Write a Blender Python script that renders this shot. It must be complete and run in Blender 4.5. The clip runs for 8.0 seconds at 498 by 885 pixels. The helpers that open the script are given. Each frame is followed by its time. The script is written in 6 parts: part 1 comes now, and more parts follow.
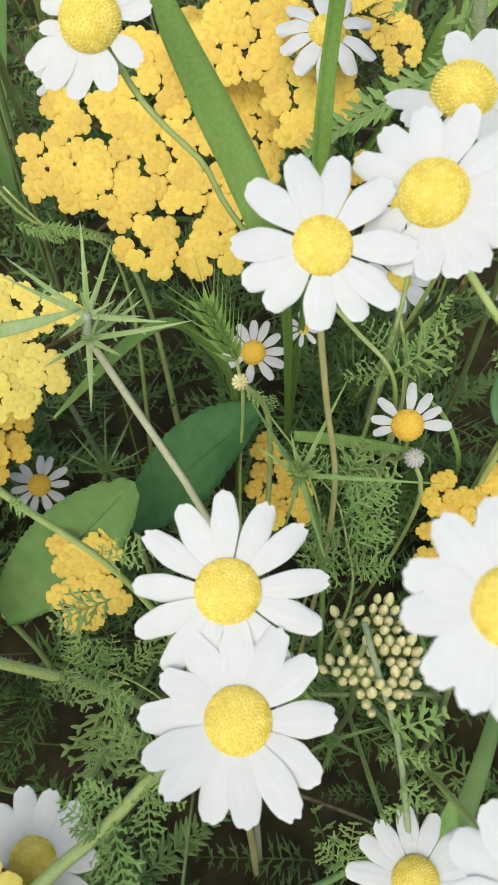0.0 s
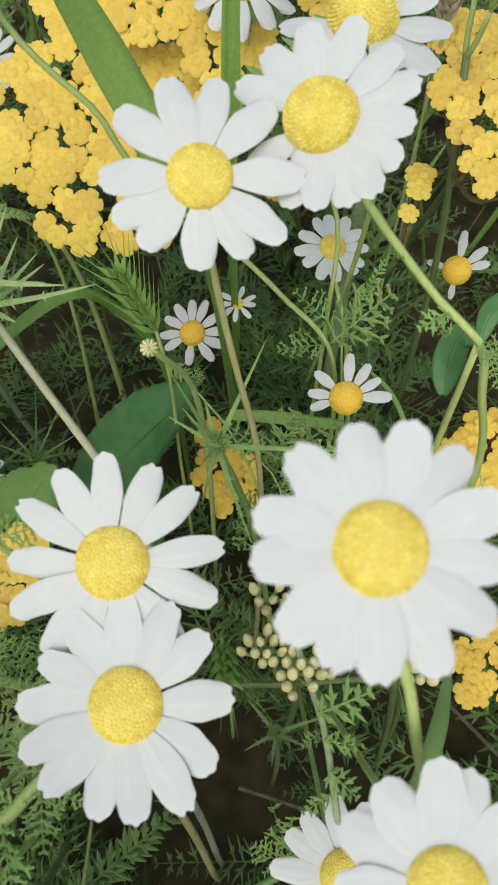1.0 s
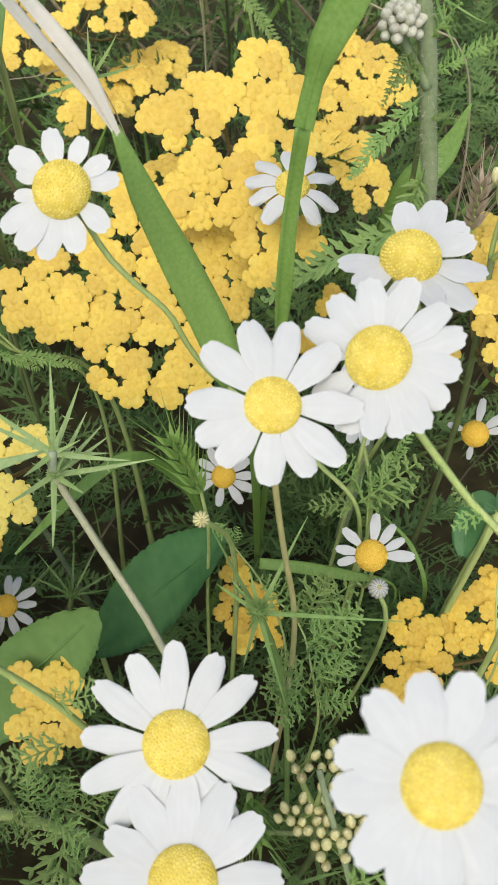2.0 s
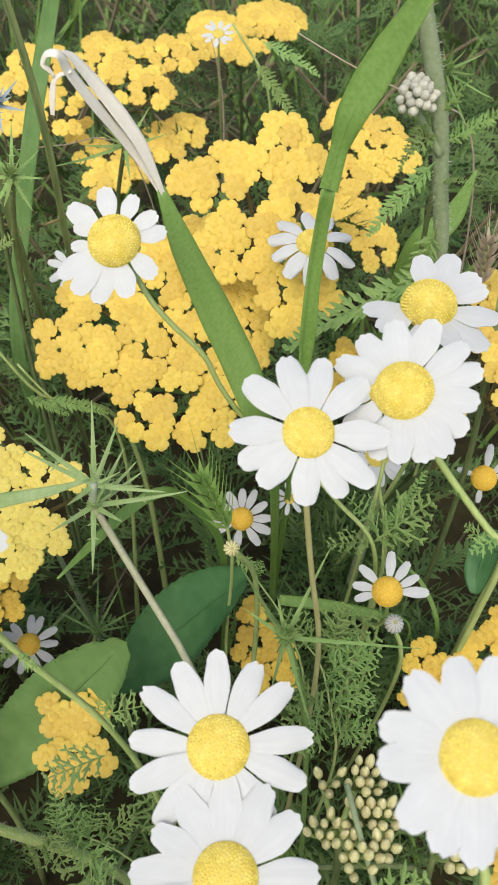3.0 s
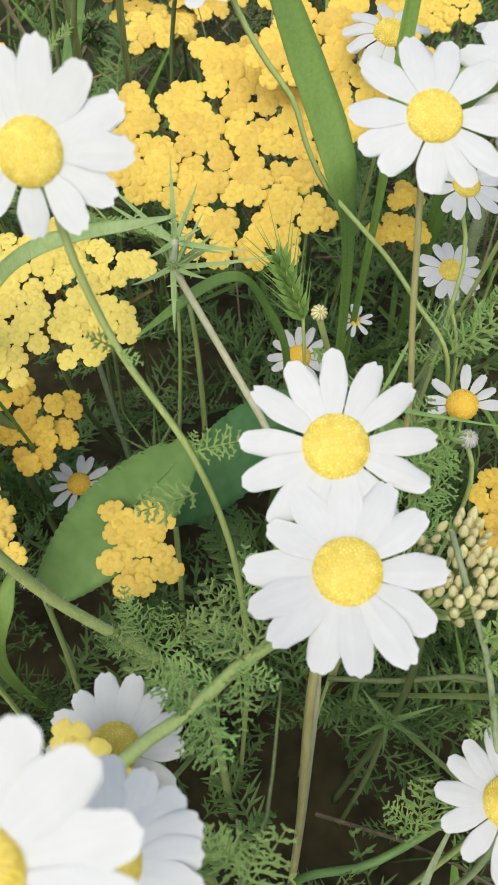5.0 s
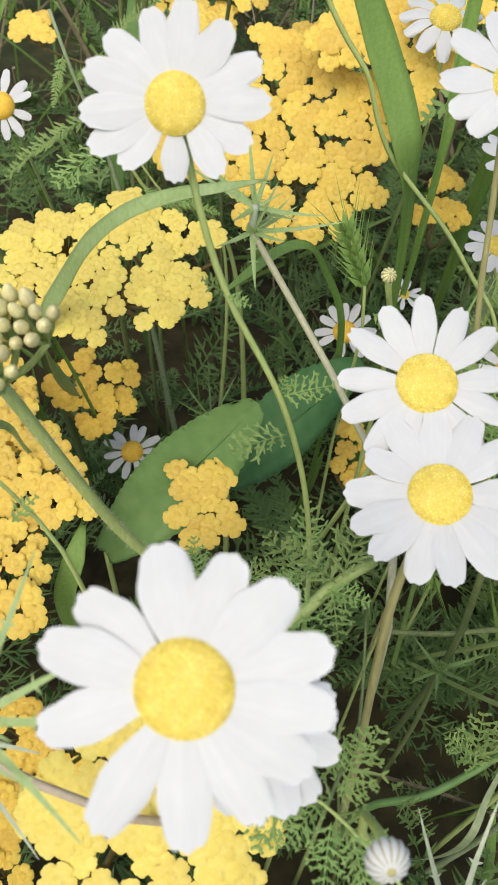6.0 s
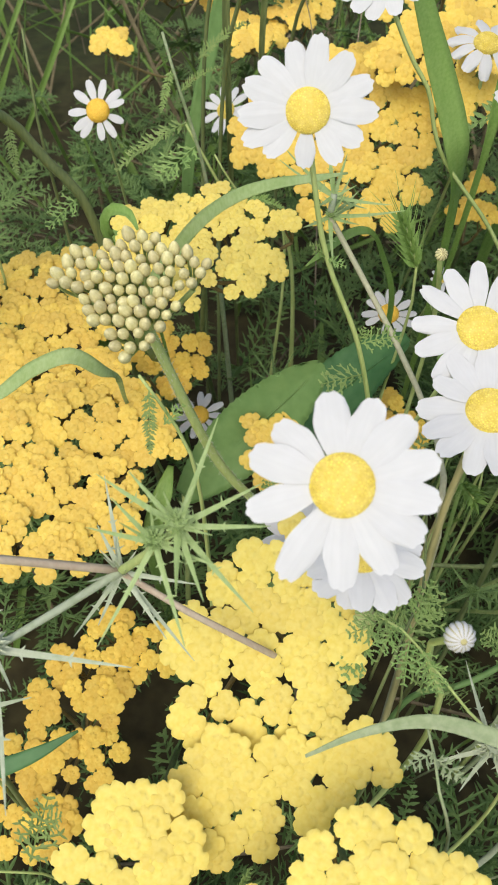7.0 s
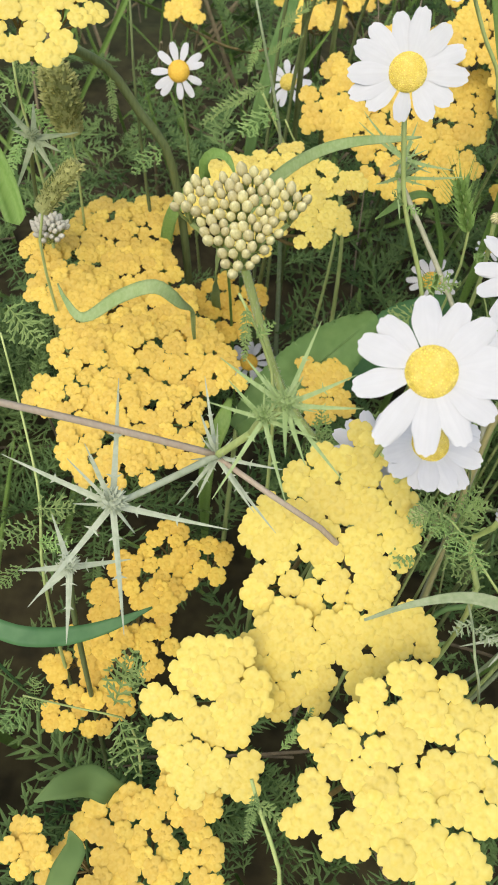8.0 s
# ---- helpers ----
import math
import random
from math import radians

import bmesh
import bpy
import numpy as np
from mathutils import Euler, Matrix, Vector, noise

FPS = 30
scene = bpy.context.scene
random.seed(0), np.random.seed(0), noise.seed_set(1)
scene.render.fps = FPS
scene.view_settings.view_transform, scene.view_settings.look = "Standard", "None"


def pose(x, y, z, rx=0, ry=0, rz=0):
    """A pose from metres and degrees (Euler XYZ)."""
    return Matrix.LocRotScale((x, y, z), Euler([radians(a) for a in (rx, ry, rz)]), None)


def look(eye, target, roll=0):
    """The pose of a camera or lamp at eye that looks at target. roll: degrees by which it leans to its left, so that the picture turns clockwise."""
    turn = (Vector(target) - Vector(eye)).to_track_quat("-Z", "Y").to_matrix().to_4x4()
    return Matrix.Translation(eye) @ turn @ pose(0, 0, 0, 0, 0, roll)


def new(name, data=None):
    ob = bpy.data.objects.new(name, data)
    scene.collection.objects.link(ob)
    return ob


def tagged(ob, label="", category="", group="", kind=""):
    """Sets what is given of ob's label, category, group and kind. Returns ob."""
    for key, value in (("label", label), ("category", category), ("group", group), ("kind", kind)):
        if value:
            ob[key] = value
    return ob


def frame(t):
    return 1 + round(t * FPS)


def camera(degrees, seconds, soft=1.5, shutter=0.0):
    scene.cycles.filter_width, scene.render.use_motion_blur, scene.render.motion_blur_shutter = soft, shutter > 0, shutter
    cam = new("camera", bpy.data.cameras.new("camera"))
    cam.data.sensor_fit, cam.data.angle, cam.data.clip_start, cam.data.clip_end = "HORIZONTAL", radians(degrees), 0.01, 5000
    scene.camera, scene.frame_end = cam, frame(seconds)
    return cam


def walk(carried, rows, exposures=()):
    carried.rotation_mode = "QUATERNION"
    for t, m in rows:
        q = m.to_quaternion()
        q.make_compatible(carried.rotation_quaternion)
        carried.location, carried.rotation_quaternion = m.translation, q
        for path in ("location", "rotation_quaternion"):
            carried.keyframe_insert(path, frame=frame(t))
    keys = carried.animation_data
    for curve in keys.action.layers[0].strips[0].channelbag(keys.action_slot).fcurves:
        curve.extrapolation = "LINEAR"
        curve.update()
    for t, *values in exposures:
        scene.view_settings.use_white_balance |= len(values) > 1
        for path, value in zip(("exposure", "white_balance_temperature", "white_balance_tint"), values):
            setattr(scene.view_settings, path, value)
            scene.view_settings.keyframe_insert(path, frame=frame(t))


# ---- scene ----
cam = camera(33.5, 8.0, soft=1.7)
cam.data.dof.use_dof, cam.data.dof.focus_distance, cam.data.dof.aperture_fstop = True, 0.27, 62.0
PATH = [
    (0, (0.0052, 0.0022, 0.4630), (-0.0109, 1.0245, -1.2559), 0.52),
    (0.2, (0.0130, 0.0041, 0.4497), (-0.0173, 1.0177, -1.2742), -0.67),
    (0.5, (0.0202, 0.0013, 0.4444), (0.0032, 1.0287, -1.2714), -1.31),
    (0.7, (0.0254, -0.0003, 0.4430), (0.0269, 1.0274, -1.2728), -1.09),
    (0.85, (0.0258, 0.0008, 0.4423), (0.0363, 1.0217, -1.2775), -0.58),
    (1, (0.0236, 0.0020, 0.4455), (0.0407, 1.0362, -1.2662), 0.16),
    (1.2, (0.0231, 0.0048, 0.4588), (0.0340, 1.0882, -1.2223), 0.14),
    (1.4, (0.0229, 0.0062, 0.4693), (0.0291, 1.1507, -1.1708), 0.32),
    (1.5, (0.0208, 0.0074, 0.4719), (0.0359, 1.1685, -1.1565), 1.22),
    (1.7, (0.0158, 0.0097, 0.4710), (0.0348, 1.1900, -1.1434), 2.12),
    (2.8, (0.0061, -0.0051, 0.4812), (0.0252, 1.3300, -1.0078), 3.48),
    (3, (0.0031, -0.0083, 0.4800), (0.0143, 1.3294, -1.0068), 2.81),
    (3.2, (-0.0023, -0.0108, 0.4802), (-0.0034, 1.3314, -1.0025), 2.27),
    (3.5, (-0.0037, -0.0161, 0.4732), (-0.0022, 1.3113, -1.0228), 2.20),
    (3.8, (-0.0076, -0.0216, 0.4632), (-0.0096, 1.2871, -1.0492), 2.12),
    (4, (-0.0078, -0.0277, 0.4543), (-0.0015, 1.2607, -1.0755), 2.43),
    (4.2, (-0.0071, -0.0335, 0.4482), (-0.0024, 1.2516, -1.0843), 2.48),
    (5.3, (-0.0202, -0.0443, 0.4331), (-0.0236, 1.2076, -1.1267), 3.02),
    (5.5, (-0.0225, -0.0481, 0.4347), (-0.0269, 1.2073, -1.1222), 2.84),
    (5.7, (-0.0276, -0.0543, 0.4384), (-0.0338, 1.2036, -1.1165), 3.36),
    (6, (-0.0356, -0.0629, 0.4371), (-0.0474, 1.1942, -1.1184), 3.22),
    (6.2, (-0.0440, -0.0690, 0.4251), (-0.0569, 1.1929, -1.1264), 3.43),
    (6.5, (-0.0484, -0.0872, 0.4403), (-0.0633, 1.1623, -1.1213), 4.14),
    (6.8, (-0.0549, -0.1063, 0.4521), (-0.0971, 1.1538, -1.1004), 3.16),
    (7, (-0.0569, -0.1158, 0.4636), (-0.0916, 1.1566, -1.0791), 3.75),
    (7.2, (-0.0554, -0.1230, 0.4730), (-0.0536, 1.1742, -1.0494), 6.05),
    (7.5, (-0.0567, -0.1369, 0.4840), (-0.0710, 1.1463, -1.0500), 6.31),
    (7.7, (-0.0665, -0.1426, 0.4795), (-0.0769, 1.1702, -1.0294), 7.29),
    (8, (-0.0767, -0.1584, 0.4753), (-0.1112, 1.0881, -1.0884), 7.90),
]
walk(cam, [(t, look(eye, target, roll)) for t, eye, target, roll in PATH],
     exposures=[(0, 0.42, 6500, 3.5), (0.5, 0.29, 6500, 2.5), (1, 0.21, 6500, 1.5), (1.5, 0.29, 6500, 3.5), (3, 0.38, 6500, 6.5), (4, 0.45, 6500, 5.5), (5.5, 0.41, 6500, 6.5), (6, 0.41, 6500, 8), (6.5, 0.33, 6500, 9), (7, 0.38, 6500, 8), (8, 0.37, 6500, 9)])

# ---- light ----
SUN_ELEVATION, SUN_AZIMUTH = 55.0, 195.0      # degrees; azimuth from +y towards +x
world = bpy.data.worlds.new("sky")
scene.world = world
world.use_nodes = True
sky = world.node_tree.nodes.new("ShaderNodeTexSky")
sky.sky_type, sky.sun_disc = "NISHITA", False
sky.sun_elevation, sky.sun_rotation = radians(SUN_ELEVATION), radians(SUN_AZIMUTH)
sky.dust_density = 4.0
world.node_tree.links.new(sky.outputs["Color"], world.node_tree.nodes["Background"].inputs["Color"])
world.node_tree.nodes["Background"].inputs["Strength"].default_value = 0.15
sun = new("sun", bpy.data.lights.new("sun", "SUN"))
sun.data.energy, sun.data.angle, sun.data.color = 1.2, radians(60), (1.0, 0.95, 0.86)
sun.matrix_world = look((0.6 * math.sin(radians(SUN_AZIMUTH)), 0.6 * math.cos(radians(SUN_AZIMUTH)), 0.6 * math.tan(radians(SUN_ELEVATION))), (0, 0, 0))

# ---- materials ----


def material(name, colour, second, scale=(300, 300, 300), rough=0.5, through_light=0.0, bump=0.2, per_object=0.0, per_island=0.0, blotches=45.0, edge=(0.35, 0.65)):
    """A plant surface: two tones by noise at two scales, relief, and light that comes through thin parts."""
    m = bpy.data.materials.new(name)
    m.use_nodes = True
    nt = m.node_tree
    nodes, link = nt.nodes, nt.links.new
    shader = nodes["Principled BSDF"]
    out = nodes["Material Output"]
    coord = nodes.new("ShaderNodeTexCoord")
    mapping = nodes.new("ShaderNodeMapping")
    mapping.inputs["Scale"].default_value = scale
    link(coord.outputs["Object"], mapping.inputs["Vector"])
    grain = nodes.new("ShaderNodeTexNoise")
    grain.inputs["Scale"].default_value, grain.inputs["Detail"].default_value = 1.0, 4.0
    link(mapping.outputs["Vector"], grain.inputs["Vector"])
    blotch = nodes.new("ShaderNodeTexNoise")
    blotch.inputs["Scale"].default_value, blotch.inputs["Detail"].default_value = blotches, 2.0
    link(coord.outputs["Object"], blotch.inputs["Vector"])
    both = nodes.new("ShaderNodeMath")
    both.operation = "MULTIPLY_ADD"
    link(grain.outputs["Fac"], both.inputs[0])
    both.inputs[1].default_value = 0.55
    half = nodes.new("ShaderNodeMath")
    half.operation = "MULTIPLY"
    link(blotch.outputs["Fac"], half.inputs[0])
    half.inputs[1].default_value = 0.45
    link(half.outputs[0], both.inputs[2])
    ramp = nodes.new("ShaderNodeValToRGB")
    ramp.color_ramp.elements[0].position, ramp.color_ramp.elements[1].position = edge
    ramp.color_ramp.elements[0].color = (*colour, 1)
    ramp.color_ramp.elements[1].color = (*second, 1)
    link(both.outputs[0], ramp.inputs["Fac"])
    colour_out = ramp.outputs["Color"]
    for amount, kind, socket in ((per_object, "ShaderNodeObjectInfo", "Random"), (per_island, "ShaderNodeNewGeometry", "Random Per Island")):
        if amount:
            info = nodes.new(kind)
            span = nodes.new("ShaderNodeMapRange")
            span.inputs["To Min"].default_value, span.inputs["To Max"].default_value = 1 - amount, 1 + amount
            link(info.outputs[socket], span.inputs["Value"])
            hsv = nodes.new("ShaderNodeHueSaturation")
            link(span.outputs[0], hsv.inputs["Value"])
            turn = nodes.new("ShaderNodeMapRange")
            turn.inputs["To Min"].default_value, turn.inputs["To Max"].default_value = 0.5 - amount * 0.06, 0.5 + amount * 0.06
            link(info.outputs[socket], turn.inputs["Value"])
            link(turn.outputs[0], hsv.inputs["Hue"])
            link(colour_out, hsv.inputs["Color"])
            colour_out = hsv.outputs["Color"]
    link(colour_out, shader.inputs["Base Color"])
    shader.inputs["Roughness"].default_value = rough
    shader.inputs["Specular IOR Level"].default_value = 0.35
    if bump:
        relief = nodes.new("ShaderNodeBump")
        relief.inputs["Strength"].default_value, relief.inputs["Distance"].default_value = bump, 0.0006
        link(grain.outputs["Fac"], relief.inputs["Height"])
        link(relief.outputs["Normal"], shader.inputs["Normal"])
    if through_light:
        thin = nodes.new("ShaderNodeBsdfTranslucent")
        link(colour_out, thin.inputs["Color"])
        mix = nodes.new("ShaderNodeMixShader")
        mix.inputs["Fac"].default_value = through_light
        link(shader.outputs[0], mix.inputs[1])
        link(thin.outputs[0], mix.inputs[2])
        link(mix.outputs[0], out.inputs["Surface"])
    return m


PETAL = material("petal_white", (0.66, 0.67, 0.67), (0.705, 0.715, 0.715), (1.2, 13, 2), 0.6, 0.30, 0.06, per_object=0.02, blotches=3.0)
DISC = material("disc_yellow", (0.67, 0.53, 0.085), (0.77, 0.645, 0.16), (4, 4, 4), 0.8, 0.0, 0.05, per_island=0.14, blotches=2.0)
DISC_OLD = material("disc_amber", (0.76, 0.47, 0.05), (0.84, 0.58, 0.08), (6, 6, 6), 0.7, 0.0, 0.1, per_island=0.10, blotches=3.0)
FLORET = material("yarrow_gold", (0.80, 0.565, 0.10), (0.86, 0.65, 0.155), (3, 3, 3), 0.85, 0.28, 0.05, per_object=0.08, blotches=1.5)
FLORET_LEMON = material("yarrow_lemon", (0.79, 0.64, 0.135), (0.835, 0.71, 0.20), (3, 3, 3), 0.85, 0.28, 0.05, per_object=0.05, blotches=1.5)
FLORET_DEEP = material("yarrow_deep", (0.80, 0.53, 0.08), (0.88, 0.64, 0.13), (3, 3, 3), 0.85, 0.28, 0.05, per_object=0.08, blotches=1.5)
BUD = material("bud_cream", (0.65, 0.60, 0.28), (0.82, 0.765, 0.45), (3, 3, 1.2), 0.6, 0.2, 0.1, per_object=0.10, blotches=1.2)
BUD_GREY = material("bud_grey", (0.55, 0.54, 0.42), (0.72, 0.69, 0.58), (3, 3, 1.2), 0.7, 0.15, 0.1, per_object=0.10, blotches=1.2)
WOOLLY = material("woolly_grey_green", (0.25, 0.33, 0.16), (0.41, 0.47, 0.28), (500, 500, 500), 0.7, 0.25, 0.2)
ERYNGO_BLUE = material("eryngo_steel_blue", (0.26, 0.34, 0.36), (0.40, 0.47, 0.50), (500, 500, 500), 0.55, 0.1, 0.2)
YOUNG = material("young_leaf_green", (0.17, 0.31, 0.095), (0.24, 0.39, 0.135), (160, 160, 160), 0.55, 0.33, 0.3)
PALE = material("pale_blade_green", (0.313, 0.441, 0.151), (0.441, 0.557, 0.255), (900, 60, 900), 0.5, 0.3, 0.25)
GRASS = material("grass_green", (0.195, 0.345, 0.07), (0.285, 0.435, 0.12), (900, 60, 900), 0.5, 0.33, 0.10, blotches=20.0)
BROAD = material("broad_leaf_green", (0.072, 0.195, 0.066), (0.122, 0.27, 0.10), (160, 160, 160), 0.45, 0.3, 0.3)
FEATHER = material("feather_leaf_green", (0.235, 0.375, 0.11), (0.35, 0.48, 0.16), (400, 400, 400), 0.6, 0.36, 0.15, per_object=0.18)
STEM = material("stem_green", (0.342, 0.433, 0.137), (0.49, 0.57, 0.217), (900, 900, 90), 0.55, 0.0, 0.3)
STEM_BROWN = material("stem_brown", (0.363, 0.33, 0.143), (0.506, 0.473, 0.22), (900, 900, 90), 0.5, 0.0, 0.3)
# STEM darkened: shade put into the colour of low stems; also dark grass stalks
STEM_SHADE = material("stem_shaded_and_dark_green", (0.105, 0.14, 0.05), (0.185, 0.225, 0.085), (900, 900, 90), 0.6, 0.0, 0.3)
STEM_PINK = material("stem_pink", (0.36, 0.28, 0.20), (0.44, 0.37, 0.27), (900, 900, 90), 0.5, 0.0, 0.3)
STEM_PALE = material("stem_pale_beige", (0.33, 0.33, 0.205), (0.46, 0.45, 0.30), (900, 900, 90), 0.55, 0.0, 0.3)
ERYNGO = material("eryngo_pale_green", (0.34, 0.40, 0.255), (0.50, 0.545, 0.40), (500, 500, 500), 0.55, 0.15, 0.2)
STRAW = material("dry_straw", (0.88, 0.815, 0.71), (0.92, 0.88, 0.80), (900, 90, 900), 0.7, 0.25, 0.03)
EAR = material("ear_olive", (0.40, 0.42, 0.14), (0.56, 0.565, 0.22), (600, 600, 600), 0.7, 0.25, 0.0)
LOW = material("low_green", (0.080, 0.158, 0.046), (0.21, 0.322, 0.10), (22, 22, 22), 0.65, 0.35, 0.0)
HAY = material("dry_stalk_tan", (0.15, 0.125, 0.065), (0.27, 0.225, 0.13), (300, 300, 300), 0.7, 0.0, 0.2)
TWIG = material("flower_stalk_brown", (0.16, 0.125, 0.045), (0.26, 0.20, 0.075), (600, 600, 600), 0.7, 0.0, 0.1)
DEAD = material("dead_brown", (0.075, 0.062, 0.037), (0.16, 0.13, 0.075), (300, 300, 300), 0.7, 0.0, 0.3)
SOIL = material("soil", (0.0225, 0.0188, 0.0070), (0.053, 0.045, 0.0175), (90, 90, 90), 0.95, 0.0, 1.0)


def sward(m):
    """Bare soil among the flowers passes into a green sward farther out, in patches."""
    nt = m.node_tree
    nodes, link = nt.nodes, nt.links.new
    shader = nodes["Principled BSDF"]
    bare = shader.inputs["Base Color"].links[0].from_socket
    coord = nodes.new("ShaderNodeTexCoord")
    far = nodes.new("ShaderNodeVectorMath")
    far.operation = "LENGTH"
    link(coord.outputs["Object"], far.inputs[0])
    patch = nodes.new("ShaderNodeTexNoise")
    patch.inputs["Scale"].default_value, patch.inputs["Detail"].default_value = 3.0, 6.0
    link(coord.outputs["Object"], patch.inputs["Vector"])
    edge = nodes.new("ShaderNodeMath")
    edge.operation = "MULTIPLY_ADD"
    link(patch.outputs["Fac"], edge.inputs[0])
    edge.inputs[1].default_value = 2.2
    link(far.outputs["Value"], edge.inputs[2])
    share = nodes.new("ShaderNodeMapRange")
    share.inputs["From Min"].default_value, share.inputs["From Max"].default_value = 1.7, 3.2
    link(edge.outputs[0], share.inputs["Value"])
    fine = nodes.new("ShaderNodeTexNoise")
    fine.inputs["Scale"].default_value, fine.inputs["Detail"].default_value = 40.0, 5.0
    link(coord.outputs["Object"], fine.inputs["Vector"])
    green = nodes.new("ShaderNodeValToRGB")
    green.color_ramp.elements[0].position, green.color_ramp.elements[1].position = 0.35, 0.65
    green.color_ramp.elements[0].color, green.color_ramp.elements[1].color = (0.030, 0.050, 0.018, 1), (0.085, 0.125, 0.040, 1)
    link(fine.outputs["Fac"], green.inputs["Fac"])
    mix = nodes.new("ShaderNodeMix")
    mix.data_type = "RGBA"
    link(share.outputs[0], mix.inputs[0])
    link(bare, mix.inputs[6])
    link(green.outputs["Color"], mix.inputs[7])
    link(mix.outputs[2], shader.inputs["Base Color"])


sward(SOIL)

# ---- shapes ----


class Shape:
    """Points and faces that grow into one mesh."""

    def __init__(self):
        self.v, self.f, self.sharp = [], [], 0

    def add(self, points, faces):
        n = len(self.v)
        self.v += [tuple(p) for p in points]
        self.f += [tuple(n + i for i in face) for face in faces]

    def mesh(self, name, smooth=True):
        me = bpy.data.meshes.new(name)
        me.from_pydata(self.v, [], self.f)
        if smooth:
            me.polygons.foreach_set("use_smooth", [i < len(self.f) - self.sharp for i in range(len(self.f))])
        me.update()
        return me


def part(name, me, mat, parent, m=None, label="", smooth=True):
    """One mesh object under a thing or a part; m is its pose in the world."""
    if isinstance(me, Shape):
        me = me.mesh(name, smooth)
    if not me.materials:
        me.materials.append(mat)
    ob = new(name, me)
    if me.materials[0] != mat:
        ob.material_slots[0].link = "OBJECT"
        ob.material_slots[0].material = mat
    if parent is not None:
        ob.parent = parent
        ob.matrix_parent_inverse = Matrix.Translation(-parent.location)
    if m is not None:
        ob.matrix_basis = m
    return tagged(ob, label)


def thing(name, base, label, category, group="", kind=""):
    """An Empty at the foot of a thing."""
    ob = new(name)
    ob.location = base
    ob.empty_display_size = 0.01
    return tagged(ob, label, category, group, kind)


def curve_points(points, n, spans=False):
    """n + 1 points, evenly spaced along a smooth line through the given ones; spans: also which given point each is near, as a fraction."""
    p = [Vector(q) for q in points]
    if len(p) == 2:
        line, marks = [p[0].lerp(p[1], i / n) for i in range(n + 1)], [i / n for i in range(n + 1)]
        return (line, marks) if spans else line
    p = [2 * p[0] - p[1], *p, p[-1] + (p[-1] - p[-2]) * 0.5]
    knots = [0.0]
    for a, b in zip(p, p[1:]):
        knots.append(knots[-1] + max(1e-6, (b - a).length) ** 0.5)
    fine, where = [], []
    for k in range(1, len(p) - 2):
        t0, t1, t2, t3 = knots[k - 1:k + 3]
        a, b, c, d = p[k - 1:k + 3]
        for i in range(16):
            t = t1 + (t2 - t1) * i / 16
            x = a.lerp(b, (t - t0) / (t1 - t0))
            y = b.lerp(c, (t - t1) / (t2 - t1))
            z = c.lerp(d, (t - t2) / (t3 - t2))
            fine.append(x.lerp(y, (t - t0) / (t2 - t0)).lerp(y.lerp(z, (t - t1) / (t3 - t1)), (t - t1) / (t2 - t1)))
            where.append(k - 1 + i / 16)
    fine.append(p[-2])
    where.append(len(p) - 3.0)
    run = [0.0]
    for a, b in zip(fine, fine[1:]):
        run.append(run[-1] + (b - a).length)
    line, marks, k = [], [], 0
    for i in range(n + 1):
        want = run[-1] * i / n
        while k < len(run) - 2 and run[k + 1] < want:
            k += 1
        q = min(1.0, max(0.0, (want - run[k]) / max(1e-9, run[k + 1] - run[k])))
        line.append(fine[k].lerp(fine[k + 1], q))
        marks.append(where[k] + (where[k + 1] - where[k]) * q)
    return (line, marks) if spans else line


def tube(shape, points, r0, r1, sides=8, n=None, ridge=0.0, closed=True):
    """A stem: round, or ridged lengthwise."""
    line = curve_points(points, n or max(4, 5 * (len(points) - 1)))
    v, f = [], []
    side = None
    for i, c in enumerate(line):
        way = (line[min(i + 1, len(line) - 1)] - line[max(i - 1, 0)]).normalized()
        if side is None:
            side = way.orthogonal().normalized()
        side = (side - way * side.dot(way)).normalized()
        other = way.cross(side)
        r = r0 + (r1 - r0) * i / (len(line) - 1)
        for k in range(sides):
            a = 2 * math.pi * k / sides
            q = r * (1 + (ridge if k % 2 else -ridge))
            v.append(c + side * (math.cos(a) * q) + other * (math.sin(a) * q))
    for i in range(len(line) - 1):
        for k in range(sides):
            f.append((i * sides + k, i * sides + (k + 1) % sides, (i + 1) * sides + (k + 1) % sides, (i + 1) * sides + k))
    if closed:
        f += [tuple(range(sides))[::-1], tuple((len(line) - 1) * sides + k for k in range(sides))]
    shape.add(v, f)
    return line


def spindle(shape, a, b, r, bulge=0.45):
    """A slim three-sided piece, pointed at both ends."""
    a, b = Vector(a), Vector(b)
    way = b - a
    if way.length < 1e-7:
        return
    side = way.normalized().orthogonal().normalized()
    other = way.normalized().cross(side)
    c = a + way * bulge
    ring = [c + (side * math.cos(t) + other * math.sin(t)) * r for t in (0.3, 2.4, 4.5)]
    shape.add([a, *ring, b], [(0, 2, 1), (0, 3, 2), (0, 1, 3), (4, 1, 2), (4, 2, 3), (4, 3, 1)])


def segment(shape, a, b, r):
    """A narrow leaf segment of even width with a short point."""
    a, b = Vector(a), Vector(b)
    way = b - a
    if way.length < 1e-7:
        return
    side = way.normalized().cross(Vector((0, 0, 1)))
    side = side.normalized() if side.length > 1e-6 else way.normalized().orthogonal().normalized()
    up = side.cross(way.normalized())
    v = []
    for t, q in ((0.0, 0.75), (0.5, 0.95), (0.82, 0.55)):
        c = a + way * t
        v += [c - side * r * q, c + up * r * q * 0.45, c + side * r * q]
    f = [(k, k + 3, k + 4, k + 1) for k in (0, 1, 3, 4)] + [(0, 2, 5, 3), (3, 5, 8, 6), (6, 9, 7), (7, 9, 8), (6, 8, 9)]
    shape.add(v + [b], f)


